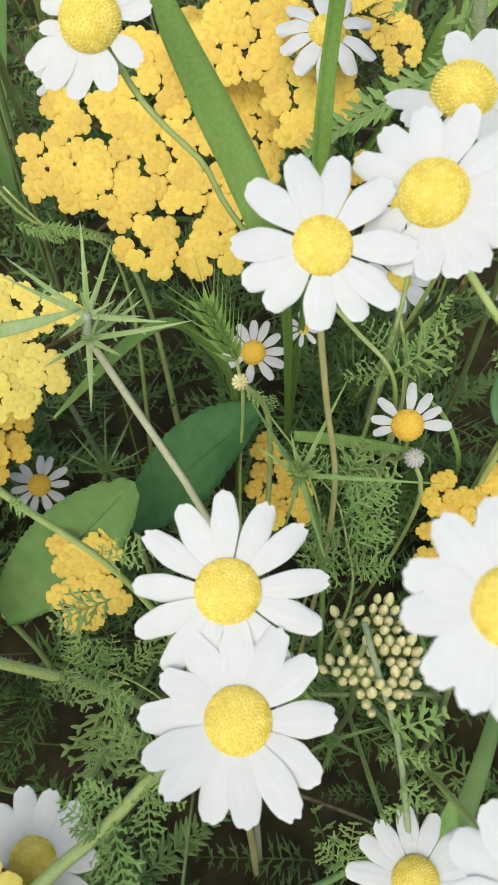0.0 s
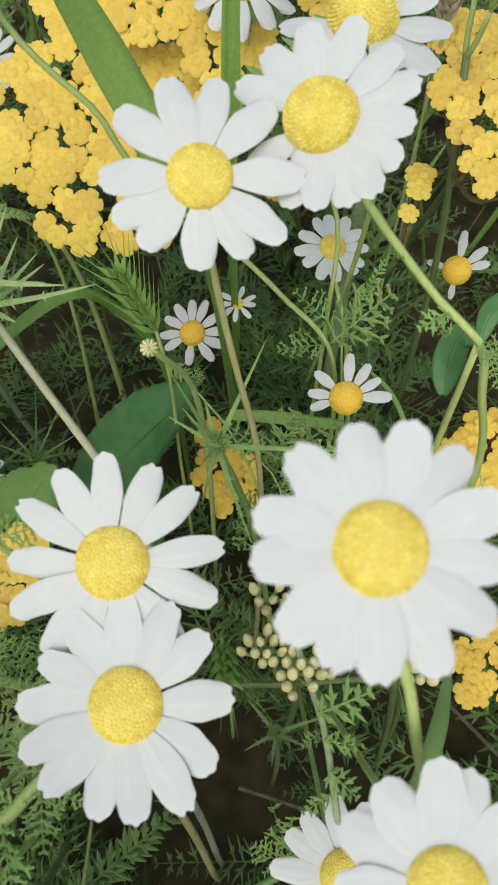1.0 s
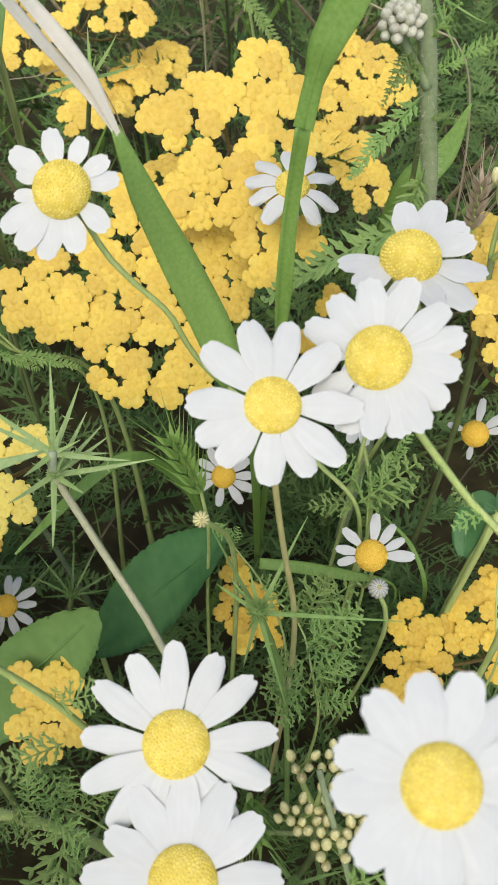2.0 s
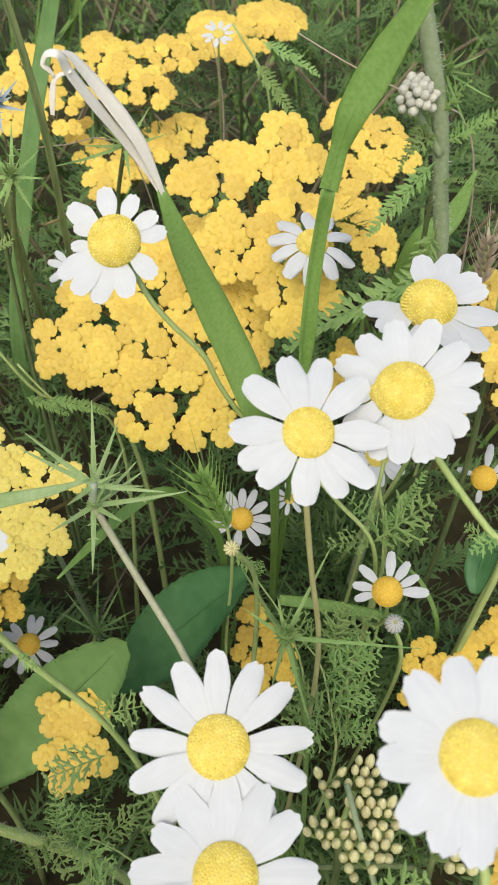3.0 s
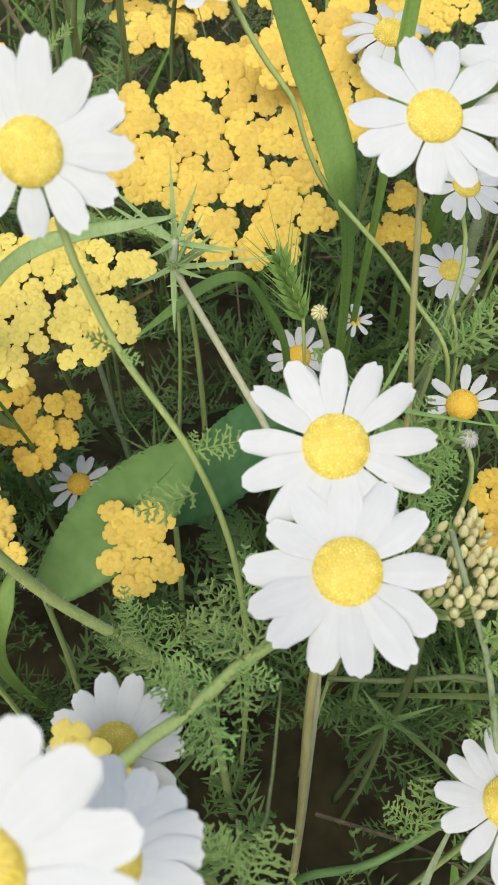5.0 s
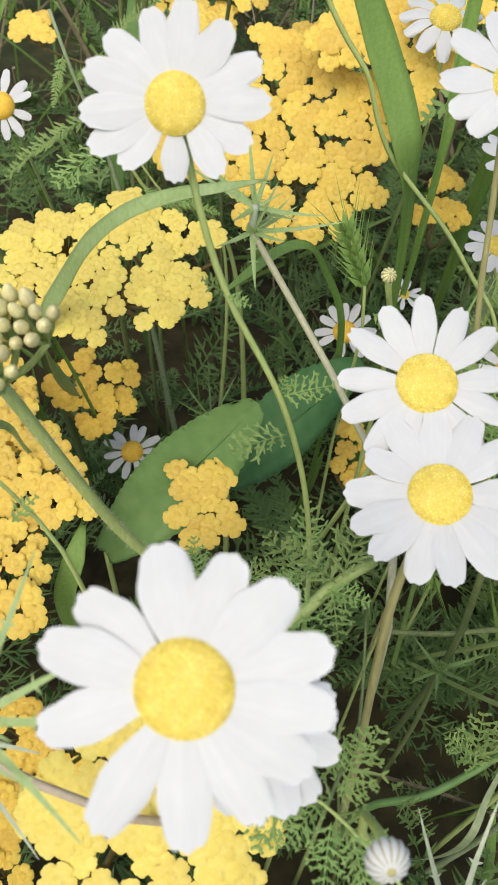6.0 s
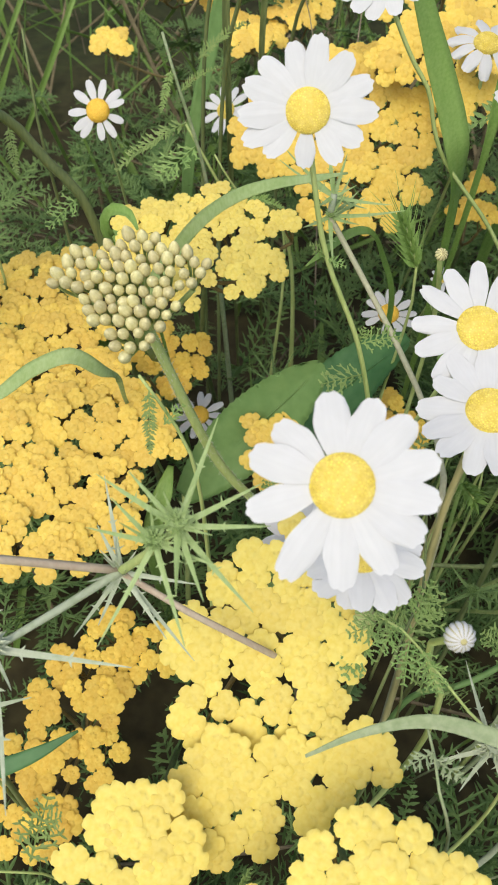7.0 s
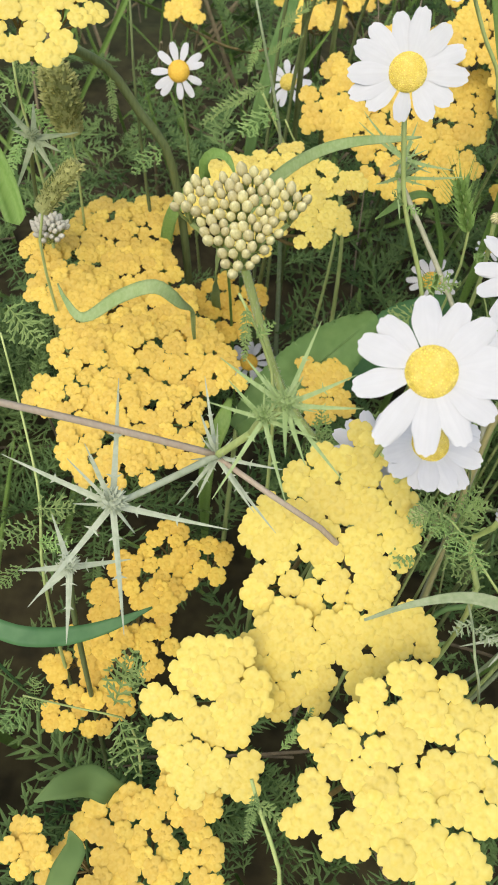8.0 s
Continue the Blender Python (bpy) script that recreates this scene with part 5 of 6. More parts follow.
leaf_on(bud_plant, "dill", (-0.0472, 0.0753, 0.1883), (-0.0324, 0.0635, 0.1934), 1.0, 30, 4)
leaf_on(bud_plant, "dill", (-0.0542, 0.0739, 0.1999), (-0.0455, 0.0616, 0.2003), 1.0, 0, 5)
umbel([(0.037, 0.069, 0.268, 0.0057), (0.039, 0.061, 0.266, 0.0062), (0.036, 0.053, 0.264, 0.0056), (0.028, 0.058, 0.262, 0.0048), (0.029, 0.071, 0.262, 0.0036), (0.041, 0.055, 0.264, 0.0035)],
      (0.0348, 0.0811, 0), "yarrow head of closed pale buds under the daisies", seed=62, kind='bud', mat=BUD, size=0.00128, gap=2.2, name='yarrow_in_bud', normal=(0, -0.2, 0.98), turn_up=-0.25, squash=1.15)
umbel([(0.069, 0.070, 0.225, 0.0063), (0.072, 0.065, 0.222, 0.0056)],
      (0.0901, 0.0778, 0), "small bunch of pale yarrow buds", seed=63, kind='bud', mat=BUD, size=0.0017, gap=1.9, name='yarrow_in_bud', normal=(0, -0.2, 0.98), turn_up=-0.25)
umbel([(-0.197, 0.161, 0.220, 0.0078)],
      (-0.198, 0.1615, 0), "pinkish grey bunch of yarrow buds", seed=65, kind='bud', mat=BUD_GREY, size=0.0015, gap=1.6, name='yarrow_in_bud', dome=0.7, normal=(0, -0.2, 0.98), turn_up=-0.25)
umbel([(0.089, 0.220, 0.330, 0.0055), (0.092, 0.213, 0.330, 0.0046)],
      (0.1003, 0.2364, 0), "pale green bunch of yarrow buds", seed=66, kind='bud', mat=BUD, size=0.0022, gap=1.7, name='yarrow_in_bud', normal=(0, -0.2, 0.98), turn_up=-0.25)
# ---- eryngo ----
eryngo((-0.04, 0.138, 0.288), [(-0.0332, 0.157, 0.2916), (-0.0128, 0.1441, 0.288), (-0.0379, 0.1184, 0.2812), (-0.0295, 0.1572, 0.2857), (-0.027, 0.1525, 0.2865), (-0.0496, 0.1264, 0.2898), (-0.0302, 0.1303, 0.2901)],
       (0.0120, 0.0340, 0), "pale eryngo stalk with two whorls of long spiny bracts", extra=[(-0.0250, 0.1215, 0.2713), (-0.0099, 0.1050, 0.2546), (0.0030, 0.0840, 0.2400), (0.0026, 0.0450, 0.2493), (0.0060, 0.0405, 0.1867), (0.0088, 0.0380, 0.1233), (0.0110, 0.0340, 0.0500)], seed=72, width=0.00115, head_r=0.0022, spines=2, stem_r=0.0013, stem_mat=STEM_PALE, short=3, mat=PALE, upper=((-0.0395, 0.1402, 0.2949), [(-0.0429, 0.1644, 0.304), (-0.0352, 0.1628, 0.2975), (-0.0586, 0.1472, 0.3073), (-0.0189, 0.1396, 0.2928), (-0.0598, 0.1437, 0.3045), (-0.0264, 0.1477, 0.285), (-0.0456, 0.1316, 0.295), (-0.038, 0.1444, 0.2979)]))
spiny = eryngo((-0.0895, -0.0115, 0.2828), [(-0.0975, 0.0120, 0.2900), (-0.0700, -0.0150, 0.2855), (-0.0760, -0.0270, 0.2790), (-0.0690, -0.0300, 0.2750), (-0.0980, -0.0290, 0.2800), (-0.0930, -0.0250, 0.2790), (-0.0960, -0.0045, 0.2920)],
       (-0.0350, 0.0200, 0), "branching eryngo with three spiny heads on pinkish stems", extra=[(-0.0723, -0.0173, 0.2756), (-0.0558, -0.0199, 0.2664), (-0.0430, -0.0140, 0.2400)], seed=74, width=0.00091, spines=2, pink=True, stem_r=0.0011, head_r=0.0020, short=8)
eryngo((-0.0728, -0.0230, 0.3238), [(-0.067, 0, 0.3306), (-0.0566, -0.0147, 0.3282), (-0.0540, -0.0235, 0.3262), (-0.0560, -0.0352, 0.3120), (-0.0659, -0.0371, 0.3179), (-0.0844, -0.0126, 0.3258), (-0.0711, -0.0385, 0.3219), (-0.0906, -0.0150, 0.3270)],
       (-0.0895, -0.0115, 0.2828), "", extra=[(-0.0800, -0.0180, 0.3040)], seed=73, width=0.00095, spines=2, head_r=0.0034, short=9, on=spiny, mat=PALE, stem_mat=STEM)
eryngo((-0.0775, -0.0245, 0.3190), [(-0.0690, -0.0430, 0.3095), (-0.0880, -0.0160, 0.3205), (-0.0870, -0.0430, 0.3060), (-0.0920, -0.0230, 0.3190), (-0.0640, -0.0300, 0.3200)],
       (-0.0800, -0.0180, 0.3040), "", extra=[(-0.0790, -0.0210, 0.3110)], seed=85, width=0.0008, spines=2, head_r=0.0028, short=8, on=spiny, mat=PALE, stem_mat=STEM)
eryngo((-0.1142, -0.0372, 0.2889), [(-0.12, -0.0035, 0.3005), (-0.0823, -0.0374, 0.2847), (-0.1038, -0.0697, 0.2786), (-0.1291, -0.0674, 0.2806), (-0.1454, -0.0317, 0.2946)],
       (-0.0895, -0.0115, 0.2828), "", extra=[(-0.1010, -0.0240, 0.2850)], seed=75, width=0.00122, spines=2, head_r=0.0042, short=8, on=spiny)
twig = Shape()
tube(twig, [(-0.0895, -0.0115, 0.2828), (-0.1165, -0.0208, 0.2990), (-0.1434, -0.0300, 0.3142), (-0.1720, -0.0400, 0.3290)], 0.0011, 0.0009, 9, 14, 0.06)
part("side_stem", twig, STEM_PINK, spiny)
eryngo((-0.1269, -0.0428, 0.2605), [(-0.1232, -0.0624, 0.2503), (-0.1403, -0.0478, 0.2616), (-0.1103, -0.0354, 0.2565), (-0.1367, -0.0267, 0.2605), (-0.1342, -0.0534, 0.2571)],
       (-0.1307, -0.0268, 0), "small eryngo head with thin spiny bracts", extra=[(-0.1307, -0.0368, 0.2187)], seed=76, stem_mat=STEM_SHADE, width=0.00132, spines=2, head_r=0.0034)
eryngo((-0.0535, 0.1574, 0.1788), [(-0.067, 0.1692, 0.1888), (-0.0446, 0.1747, 0.1872), (-0.0378, 0.1667, 0.1813), (-0.0374, 0.156, 0.1867), (-0.0624, 0.1506, 0.1887), (-0.0689, 0.1614, 0.1847), (-0.0581, 0.1929, 0.1775)],
       (-0.0589, 0.1709, 0), "small dark eryngo rosette in the shade", extra=[(-0.0589, 0.1609, 0.1473)], seed=77, stem_mat=STEM_SHADE, width=0.00061, head_r=0.003, short=6, mat=LOW)
eryngo((0.0117, -0.0325, 0.245), [(0.0062, -0.0081, 0.2439), (0.0213, -0.007, 0.2608), (0.0246, -0.0366, 0.2472), (0.0155, -0.0546, 0.2442), (-0.0059, -0.0372, 0.2388), (0.0017, -0.0443, 0.2421), (0.0176, -0.0232, 0.251), (0.024, -0.0278, 0.2509)],
       (0.0305, -0.0272, 0), "grey-green eryngo head with dense fine bracts", extra=[(0.0305, -0.0372, 0.1931)], seed=78, width=0.00101, spines=2, head_r=0.0048, short=10)
eryngo((-0.0781, 0.2391, 0.3335), [(-0.0877, 0.2421, 0.345), (-0.0797, 0.255, 0.343), (-0.0675, 0.2406, 0.3311), (-0.0714, 0.2344, 0.3221), (-0.0857, 0.23, 0.322), (-0.0886, 0.2355, 0.333), (-0.0778, 0.2249, 0.3294), (-0.0711, 0.2531, 0.3345)],
       (-0.0896, 0.2716, 0), "bushy green eryngo head in tall grass", extra=[(-0.0896, 0.2616, 0.2778)], seed=79, stem_mat=STEM_SHADE, width=0.00101, head_r=0.0028, short=12, mat=FEATHER)
eryngo((-0.0842, 0.2567, 0.3492), [(-0.089, 0.2589, 0.3575), (-0.0783, 0.2654, 0.3525), (-0.075, 0.2576, 0.3458), (-0.0815, 0.2493, 0.3418), (-0.0902, 0.2523, 0.3438), (-0.0931, 0.2544, 0.3503), (-0.0863, 0.2698, 0.355)],
       (-0.0998, 0.292, 0), "steel-blue eryngo head among tall grass", extra=[(-0.0998, 0.282, 0.2952)], seed=84, stem_mat=STEM_SHADE, width=0.00112, head_r=0.003, short=8, spines=2, mat=ERYNGO_BLUE)
eryngo((-0.0502, 0.3025, 0.3116), [(-0.0801, 0.293, 0.3046), (-0.0342, 0.3147, 0.3098), (-0.0524, 0.3181, 0.3215), (-0.0481, 0.2962, 0.2993), (-0.0668, 0.2994, 0.3113), (-0.0401, 0.3095, 0.3236)],
       (-0.0607, 0.3399, 0), "eryngo head with thin arched bracts farther back", extra=[(-0.0607, 0.3299, 0.2603)], seed=80, stem_mat=STEM_SHADE, width=0.00112, head_r=0.0028, mat=FEATHER, short=6)
eryngo((-0.1859, 0.1276, 0.2875), [(-0.1907, 0.1134, 0.2702), (-0.1766, 0.1222, 0.2746), (-0.1984, 0.1296, 0.2988), (-0.1693, 0.1337, 0.2878), (-0.1896, 0.1422, 0.2932), (-0.1751, 0.1277, 0.2817), (-0.1941, 0.1257, 0.2898)],
       (-0.2005, 0.1693, 0), "green eryngo rosette with flat narrow bracts", extra=[(-0.2005, 0.1593, 0.2492)], seed=81, stem_mat=STEM_SHADE, width=0.0019, head_r=0.003, spines=1, mat=WOOLLY)
eryngo((0.0173, 0.1084, 0.2695), [(0.0027, 0.1425, 0.2548), (0.0145, 0.1176, 0.2747), (0.03, 0.1323, 0.2798), (0.0135, 0.0949, 0.2626), (0.0257, 0.0898, 0.2503), (0.0588, 0.1132, 0.2559), (0.0055, 0.1143, 0.2725)],
       (0.0420, 0.1080, 0), "green eryngo whorl with long flat bracts", extra=[(0.0255, 0.1075, 0.2300)], seed=82, stem_mat=FEATHER, width=0.00091, head_r=0.0036, spines=1, mat=FEATHER, short=4)
eryngo((0.0337, 0.0599, 0.1679), [(0.0247, 0.0697, 0.1708), (0.0441, 0.0548, 0.1680), (0.0232, 0.0552, 0.1639), (0.0510, 0.0639, 0.1739), (0.0320, 0.0503, 0.1635), (0.0481, 0.0651, 0.1623)],
       (0.0370, 0.0700, 0), "dark green eryngo rosette in deep shade", extra=[(0.0360, 0.0620, 0.11)], seed=83, stem_mat=STEM_SHADE, width=0.00101, head_r=0.003, mat=LOW)
eryngo((0.0580, 0.2400, 0.3742), [(0.0585, 0.2370, 0.3823), (0.0545, 0.2370, 0.3798), (0.0664, 0.2370, 0.3735), (0.0736, 0.2380, 0.3661), (0.0693, 0.2360, 0.3553), (0.0539, 0.2370, 0.3754), (0.0619, 0.2370, 0.3803), (0.0678, 0.2380, 0.3792)],
       (0.0720, 0.2900, 0), "yellow-green eryngo rosette behind the hairy stem", extra=[(0.0650, 0.2520, 0.3300), (0.0690, 0.2700, 0.2200)], seed=86, stem_mat=STEM_SHADE, width=0.0007, head_r=0.0024, spines=1, short=6, mat=FEATHER)
# ---- grass blades ----
grass([(-0.0224, 0.1896, 0.3607), (-0.0161, 0.1845, 0.3454), (-0.007, 0.1801, 0.3262), (0.0012, 0.1755, 0.3093), (0.0062, 0.1719, 0.2965), (0.0139, 0.185, 0.251), (0.0239, 0.235, 0)],
      (0.0012, 0.0037, 0.0052, 0.0055, 0.005, 0.002, 0.0009), "wide glossy green grass blade before the yarrow", fold=0.12)
grass([(-0.0445, 0.1815, 0.3925), (-0.0453, 0.1815, 0.3940), (-0.0466, 0.1815, 0.3953), (-0.0454, 0.1810, 0.3980), (-0.0430, 0.1812, 0.3980), (-0.0413, 0.1828, 0.3935), (-0.0360, 0.1855, 0.3835), (-0.0301, 0.1885, 0.3732), (-0.0250, 0.1893, 0.3645), (-0.0207, 0.1889, 0.3560)],
      (0.0003, 0.0005, 0.0007, 0.0009, 0.0012, 0.0014, 0.0015, 0.0014, 0.0010, 0.0004), "withered folded straw-coloured tip of a grass blade", mat=STRAW, fold=0.15, name='dry_grass')
grass([(-0.0428, 0.1860, 0.3968), (-0.0412, 0.1870, 0.3950), (-0.0368, 0.1885, 0.3885), (-0.0309, 0.1888, 0.3800), (-0.0267, 0.1890, 0.3728), (-0.0236, 0.1892, 0.3645), (-0.0207, 0.1890, 0.3565)],
      (0.0003, 0.0012, 0.0018, 0.0020, 0.0017, 0.0011, 0.0004), "second withered straw-coloured strip of a split blade", mat=STRAW, fold=0.2, name='dry_grass')
grass([(-0.0461, 0.1812, 0.3835), (-0.0455, 0.1815, 0.3880), (-0.0443, 0.1820, 0.3920), (-0.0408, 0.1830, 0.3935)],
      (0.0005, 0.0008, 0.0006, 0.0005), "thin withered strip hanging from a straw-coloured blade", mat=STRAW, fold=0.5, name='dry_grass')
grass([(0.0450, 0.2045, 0.4130), (0.0406, 0.204, 0.4033), (0.0356, 0.2045, 0.3927), (0.0315, 0.204, 0.3839), (0.0277, 0.2032, 0.3754), (0.0257, 0.2037, 0.3663), (0.0239, 0.2023, 0.3544)],
      (0.0012, 0.0032, 0.0045, 0.0050, 0.0042, 0.0025, 0.0027), "upper part of a creased green grass blade", fold=0.25)
grass([(0.024, 0.2034, 0.3543), (0.023, 0.203, 0.3393), (0.0221, 0.2, 0.3234), (0.0218, 0.1956, 0.3072), (0.0216, 0.1926, 0.2805), (0.0216, 0.2426, 0)],
      (0.0021, 0.0021, 0.0023, 0.0026, 0.0014, 0.0009), "folded green grass stalk below its crease", fold=0.8)
grass([(-0.0474, 0.1165, 0.2811), (-0.0413, 0.1305, 0.2765), (-0.034, 0.1451, 0.2728), (-0.0265, 0.1573, 0.268), (-0.0212, 0.1626, 0.2638), (-0.0137, 0.1697, 0.2469), (-0.0051, 0.1757, 0.2196), (-0.0051, 0.2257, 0)],
      (0.0003, 0.0014, 0.0019, 0.002, 0.0017, 0.0017, 0.0015, 0.0009), "narrow bent grass blade with pale flecks", fold=0.3)
grass([(-0.0369, 0.128, 0.3113), (-0.047, 0.1233, 0.3115), (-0.0591, 0.1204, 0.3104), (-0.0706, 0.1194, 0.3061), (-0.084, 0.1246, 0.2915), (-0.0953, 0.1306, 0.2715), (-0.1088, 0.1364, 0.2416), (-0.1088, 0.2664, 0)],
      (0.0003, 0.0014, 0.002, 0.0024, 0.0032, 0.0034, 0.003, 0.0009), "long arched pale green grass blade", fold=0.15, mat=PALE)
grass([(-0.1735, 0.1010, 0.2360), (-0.1680, 0.0925, 0.2360), (-0.1584, 0.0841, 0.2350), (-0.1440, 0.0930, 0.2420), (-0.1310, 0.0990, 0.2445), (-0.1210, 0.1020, 0.2350), (-0.1172, 0.1075, 0.2270), (-0.1165, 0.1180, 0.2000), (-0.1050, 0.2000, 0)],
      (0.0003, 0.0010, 0.0022, 0.0030, 0.0032, 0.0026, 0.0014, 0.0008, 0.0008), "short twisted green grass blade across yarrow", fold=0.12, mat=PALE)
grass([(-0.1061, -0.026, 0.2085), (-0.1185, -0.0339, 0.2065), (-0.1327, -0.0406, 0.2062), (-0.1472, -0.0442, 0.2083), (-0.1637, -0.042, 0.2086), (-0.1837, 0.008, 0)],
      (0.0004, 0.0022, 0.0032, 0.0034, 0.003, 0.0009), "flat dark green grass blade low down", fold=0.1, mat=BROAD)
grass([(-0.1791, 0.0839, 0.2776), (-0.1871, 0.0972, 0.2819), (-0.1961, 0.11, 0.2868), (-0.2039, 0.1207, 0.2887)],
      (0.004, 0.0046, 0.004, 0.003), "green stalk sheath of a tall grass", fold=1.2)
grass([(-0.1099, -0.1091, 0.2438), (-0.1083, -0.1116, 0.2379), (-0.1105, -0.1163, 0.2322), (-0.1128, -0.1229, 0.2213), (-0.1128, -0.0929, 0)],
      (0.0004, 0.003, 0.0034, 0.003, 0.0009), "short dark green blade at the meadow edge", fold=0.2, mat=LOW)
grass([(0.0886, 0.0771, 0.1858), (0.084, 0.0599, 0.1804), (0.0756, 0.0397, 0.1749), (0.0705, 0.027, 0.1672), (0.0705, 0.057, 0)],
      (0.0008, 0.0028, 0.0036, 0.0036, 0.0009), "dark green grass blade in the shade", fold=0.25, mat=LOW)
grass([(0.0653, 0.039, 0.2034), (0.064, 0.0332, 0.2003), (0.0624, 0.0246, 0.196), (0.0624, 0.0546, 0)],
      (0.0004, 0.0028, 0.0034, 0.0009), "short pointed green blade")
grass([(0.0193, 0.1625, 0.1992), (0.0374, 0.1617, 0.1979), (0.0545, 0.1602, 0.1961), (0.0684, 0.1589, 0.1948), (0.0784, 0.2089, 0)],
      (0.002, 0.0024, 0.002, 0.0004, 0.0009), "flat green blade under the small daisies", fold=0.1)
grass([(0.0708, 0.1957, 0.1839), (0.0817, 0.1856, 0.1788), (0.089, 0.1745, 0.1671), (0.099, 0.2145, 0)],
      (0.0003, 0.001, 0.001, 0.0009), "thin green blade by the small daisy")
grass([(-0.0720, 0.3380, 0.3760), (-0.0817, 0.3325, 0.3429), (-0.0902, 0.3224, 0.311), (-0.1001, 0.3139, 0.2683), (-0.1133, 0.3049, 0.1926), (-0.1133, 0.3549, 0)],
      (0.003, 0.0036, 0.004, 0.004, 0.0036, 0.0009), "upright green grass blade behind the yarrow", fold=0.4, mat=YOUNG)
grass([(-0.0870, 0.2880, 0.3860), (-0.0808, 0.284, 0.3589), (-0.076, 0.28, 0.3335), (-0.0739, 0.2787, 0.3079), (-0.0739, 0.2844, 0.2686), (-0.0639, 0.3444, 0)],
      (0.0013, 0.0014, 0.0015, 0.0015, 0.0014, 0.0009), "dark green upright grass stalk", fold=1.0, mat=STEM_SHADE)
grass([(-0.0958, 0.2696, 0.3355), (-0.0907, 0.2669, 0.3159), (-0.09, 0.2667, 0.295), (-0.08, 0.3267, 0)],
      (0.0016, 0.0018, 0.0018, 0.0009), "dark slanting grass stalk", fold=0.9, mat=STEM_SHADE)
grass([(0.09, 0.2921, 0.3122), (0.0833, 0.2853, 0.2963), (0.0737, 0.2813, 0.2855), (0.0701, 0.2841, 0.2697), (0.0701, 0.3441, 0)],
      (0.0004, 0.0045, 0.0065, 0.006, 0.0009), "broad green blade behind the bud stem", fold=0.15)
grass([(-0.1237, 0.2018, 0.2378), (-0.1333, 0.1916, 0.2276), (-0.142, 0.1876, 0.2095), (-0.142, 0.2376, 0)],
      (0.0004, 0.0034, 0.0036, 0.0009), "short green blade behind the yarrow buds")
grass([(-0.1022, 0.099, 0.3035), (-0.1054, 0.1036, 0.3055), (-0.1103, 0.106, 0.305), (-0.1134, 0.1072, 0.3008), (-0.1140, 0.1090, 0.2934), (-0.1080, 0.1400, 0.2400), (-0.0950, 0.2100, 0)],
      (0.0004, 0.0014, 0.0024, 0.0026, 0.0020, 0.0007, 0.0007), "curled green leaf tip behind the bud head", fold=0.5)
grass([(-0.0955, 0.0992, 0.1829), (-0.0972, 0.0888, 0.1775), (-0.101, 0.0809, 0.1631), (-0.101, 0.1109, 0)],
      (0.0012, 0.004, 0.0042, 0.0009), "green blade below the yarrow", fold=0.3)
grass([(0.0497, 0.0286, 0.1855), (0.0412, 0.0144, 0.1793), (0.0372, 0.0056, 0.1711), (0.0372, 0.0356, 0)],
      (0.0003, 0.0010, 0.0013, 0.0007), "narrow pale grass blade", fold=0.3, mat=WOOLLY)
# ---- broad leaves ----
broad_leaf([(-0.0463, 0.1523, 0.1406), (-0.0291, 0.161, 0.1605), (-0.0104, 0.1683, 0.1814), (0.0073, 0.172, 0.1996)], 0.0165, "dark green toothed broad leaf in the shade", normal=(-0.35, -0.25, 0.9))
broad_leaf([(-0.0915, 0.1075, 0.1505), (-0.0730, 0.1180, 0.1705), (-0.0530, 0.1260, 0.1945), (-0.0344, 0.1310, 0.2195)], 0.0150, "light green toothed broad leaf over dark ground", normal=(0.10, -0.58, 0.81), mat=YOUNG, teeth=24)
broad_leaf([(0.1018, 0.1699, 0.2304), (0.0969, 0.1722, 0.2305), (0.0934, 0.1673, 0.2216), (0.0922, 0.1601, 0.2136)], 0.0058, "small spoon-shaped green leaf", normal=(-0.5, -0.4, 0.75), teeth=1)
broad_leaf([(0.0968, 0.1588, 0.245), (0.0994, 0.1646, 0.2499), (0.1048, 0.1667, 0.2535), (0.1129, 0.1667, 0.2567)], 0.004, "small narrow green leaf bent over", normal=(0.2, -0.5, 0.85), teeth=1)
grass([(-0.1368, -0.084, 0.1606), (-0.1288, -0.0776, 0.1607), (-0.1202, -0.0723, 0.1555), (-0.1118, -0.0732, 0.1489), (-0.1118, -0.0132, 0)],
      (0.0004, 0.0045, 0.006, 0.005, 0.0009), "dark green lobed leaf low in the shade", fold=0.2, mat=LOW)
# ---- leafy stems ----
woolly = loose_stem([(0.0425, 0.2315, 0.4051), (0.0473, 0.2299, 0.3924), (0.053, 0.227, 0.376), (0.0574, 0.2264, 0.3619), (0.0605, 0.2251, 0.3449), (0.0658, 0.2248, 0.3171), (0.0658, 0.2548, 0)], "thick hairy grey-green stem with comb leaves", 0.00238, WOOLLY, leaves=[("comb", (0.0575, 0.2242, 0.3526), (0.038, 0.2163, 0.3307), 0), ("comb", (0.0593, 0.2259, 0.3571), (0.0735, 0.2188, 0.3756), 20), ("comb", (0.054, 0.2271, 0.3665), (0.0442, 0.2175, 0.3555), 0), ("comb", (0.0621, 0.2226, 0.3309), (0.0549, 0.2204, 0.2892), 10), ("comb", (0.0651, 0.2219, 0.3123), (0.0105, 0.2158, 0.2907), 0), ("comb", (0.0602, 0.2234, 0.3459), (0.0669, 0.2163, 0.3536), 10), ("sprig", (0.0556, 0.2243, 0.3612), (0.0486, 0.2181, 0.3588), 0), ("sprig", (0.0567, 0.2247, 0.3676), (0.0593, 0.222, 0.3783), 0), ("sprig", (0.0556, 0.2232, 0.3565), (0.0514, 0.2221, 0.3637), 0)], name="stem_plant", hairy=True, leaf_mat=FEATHER)
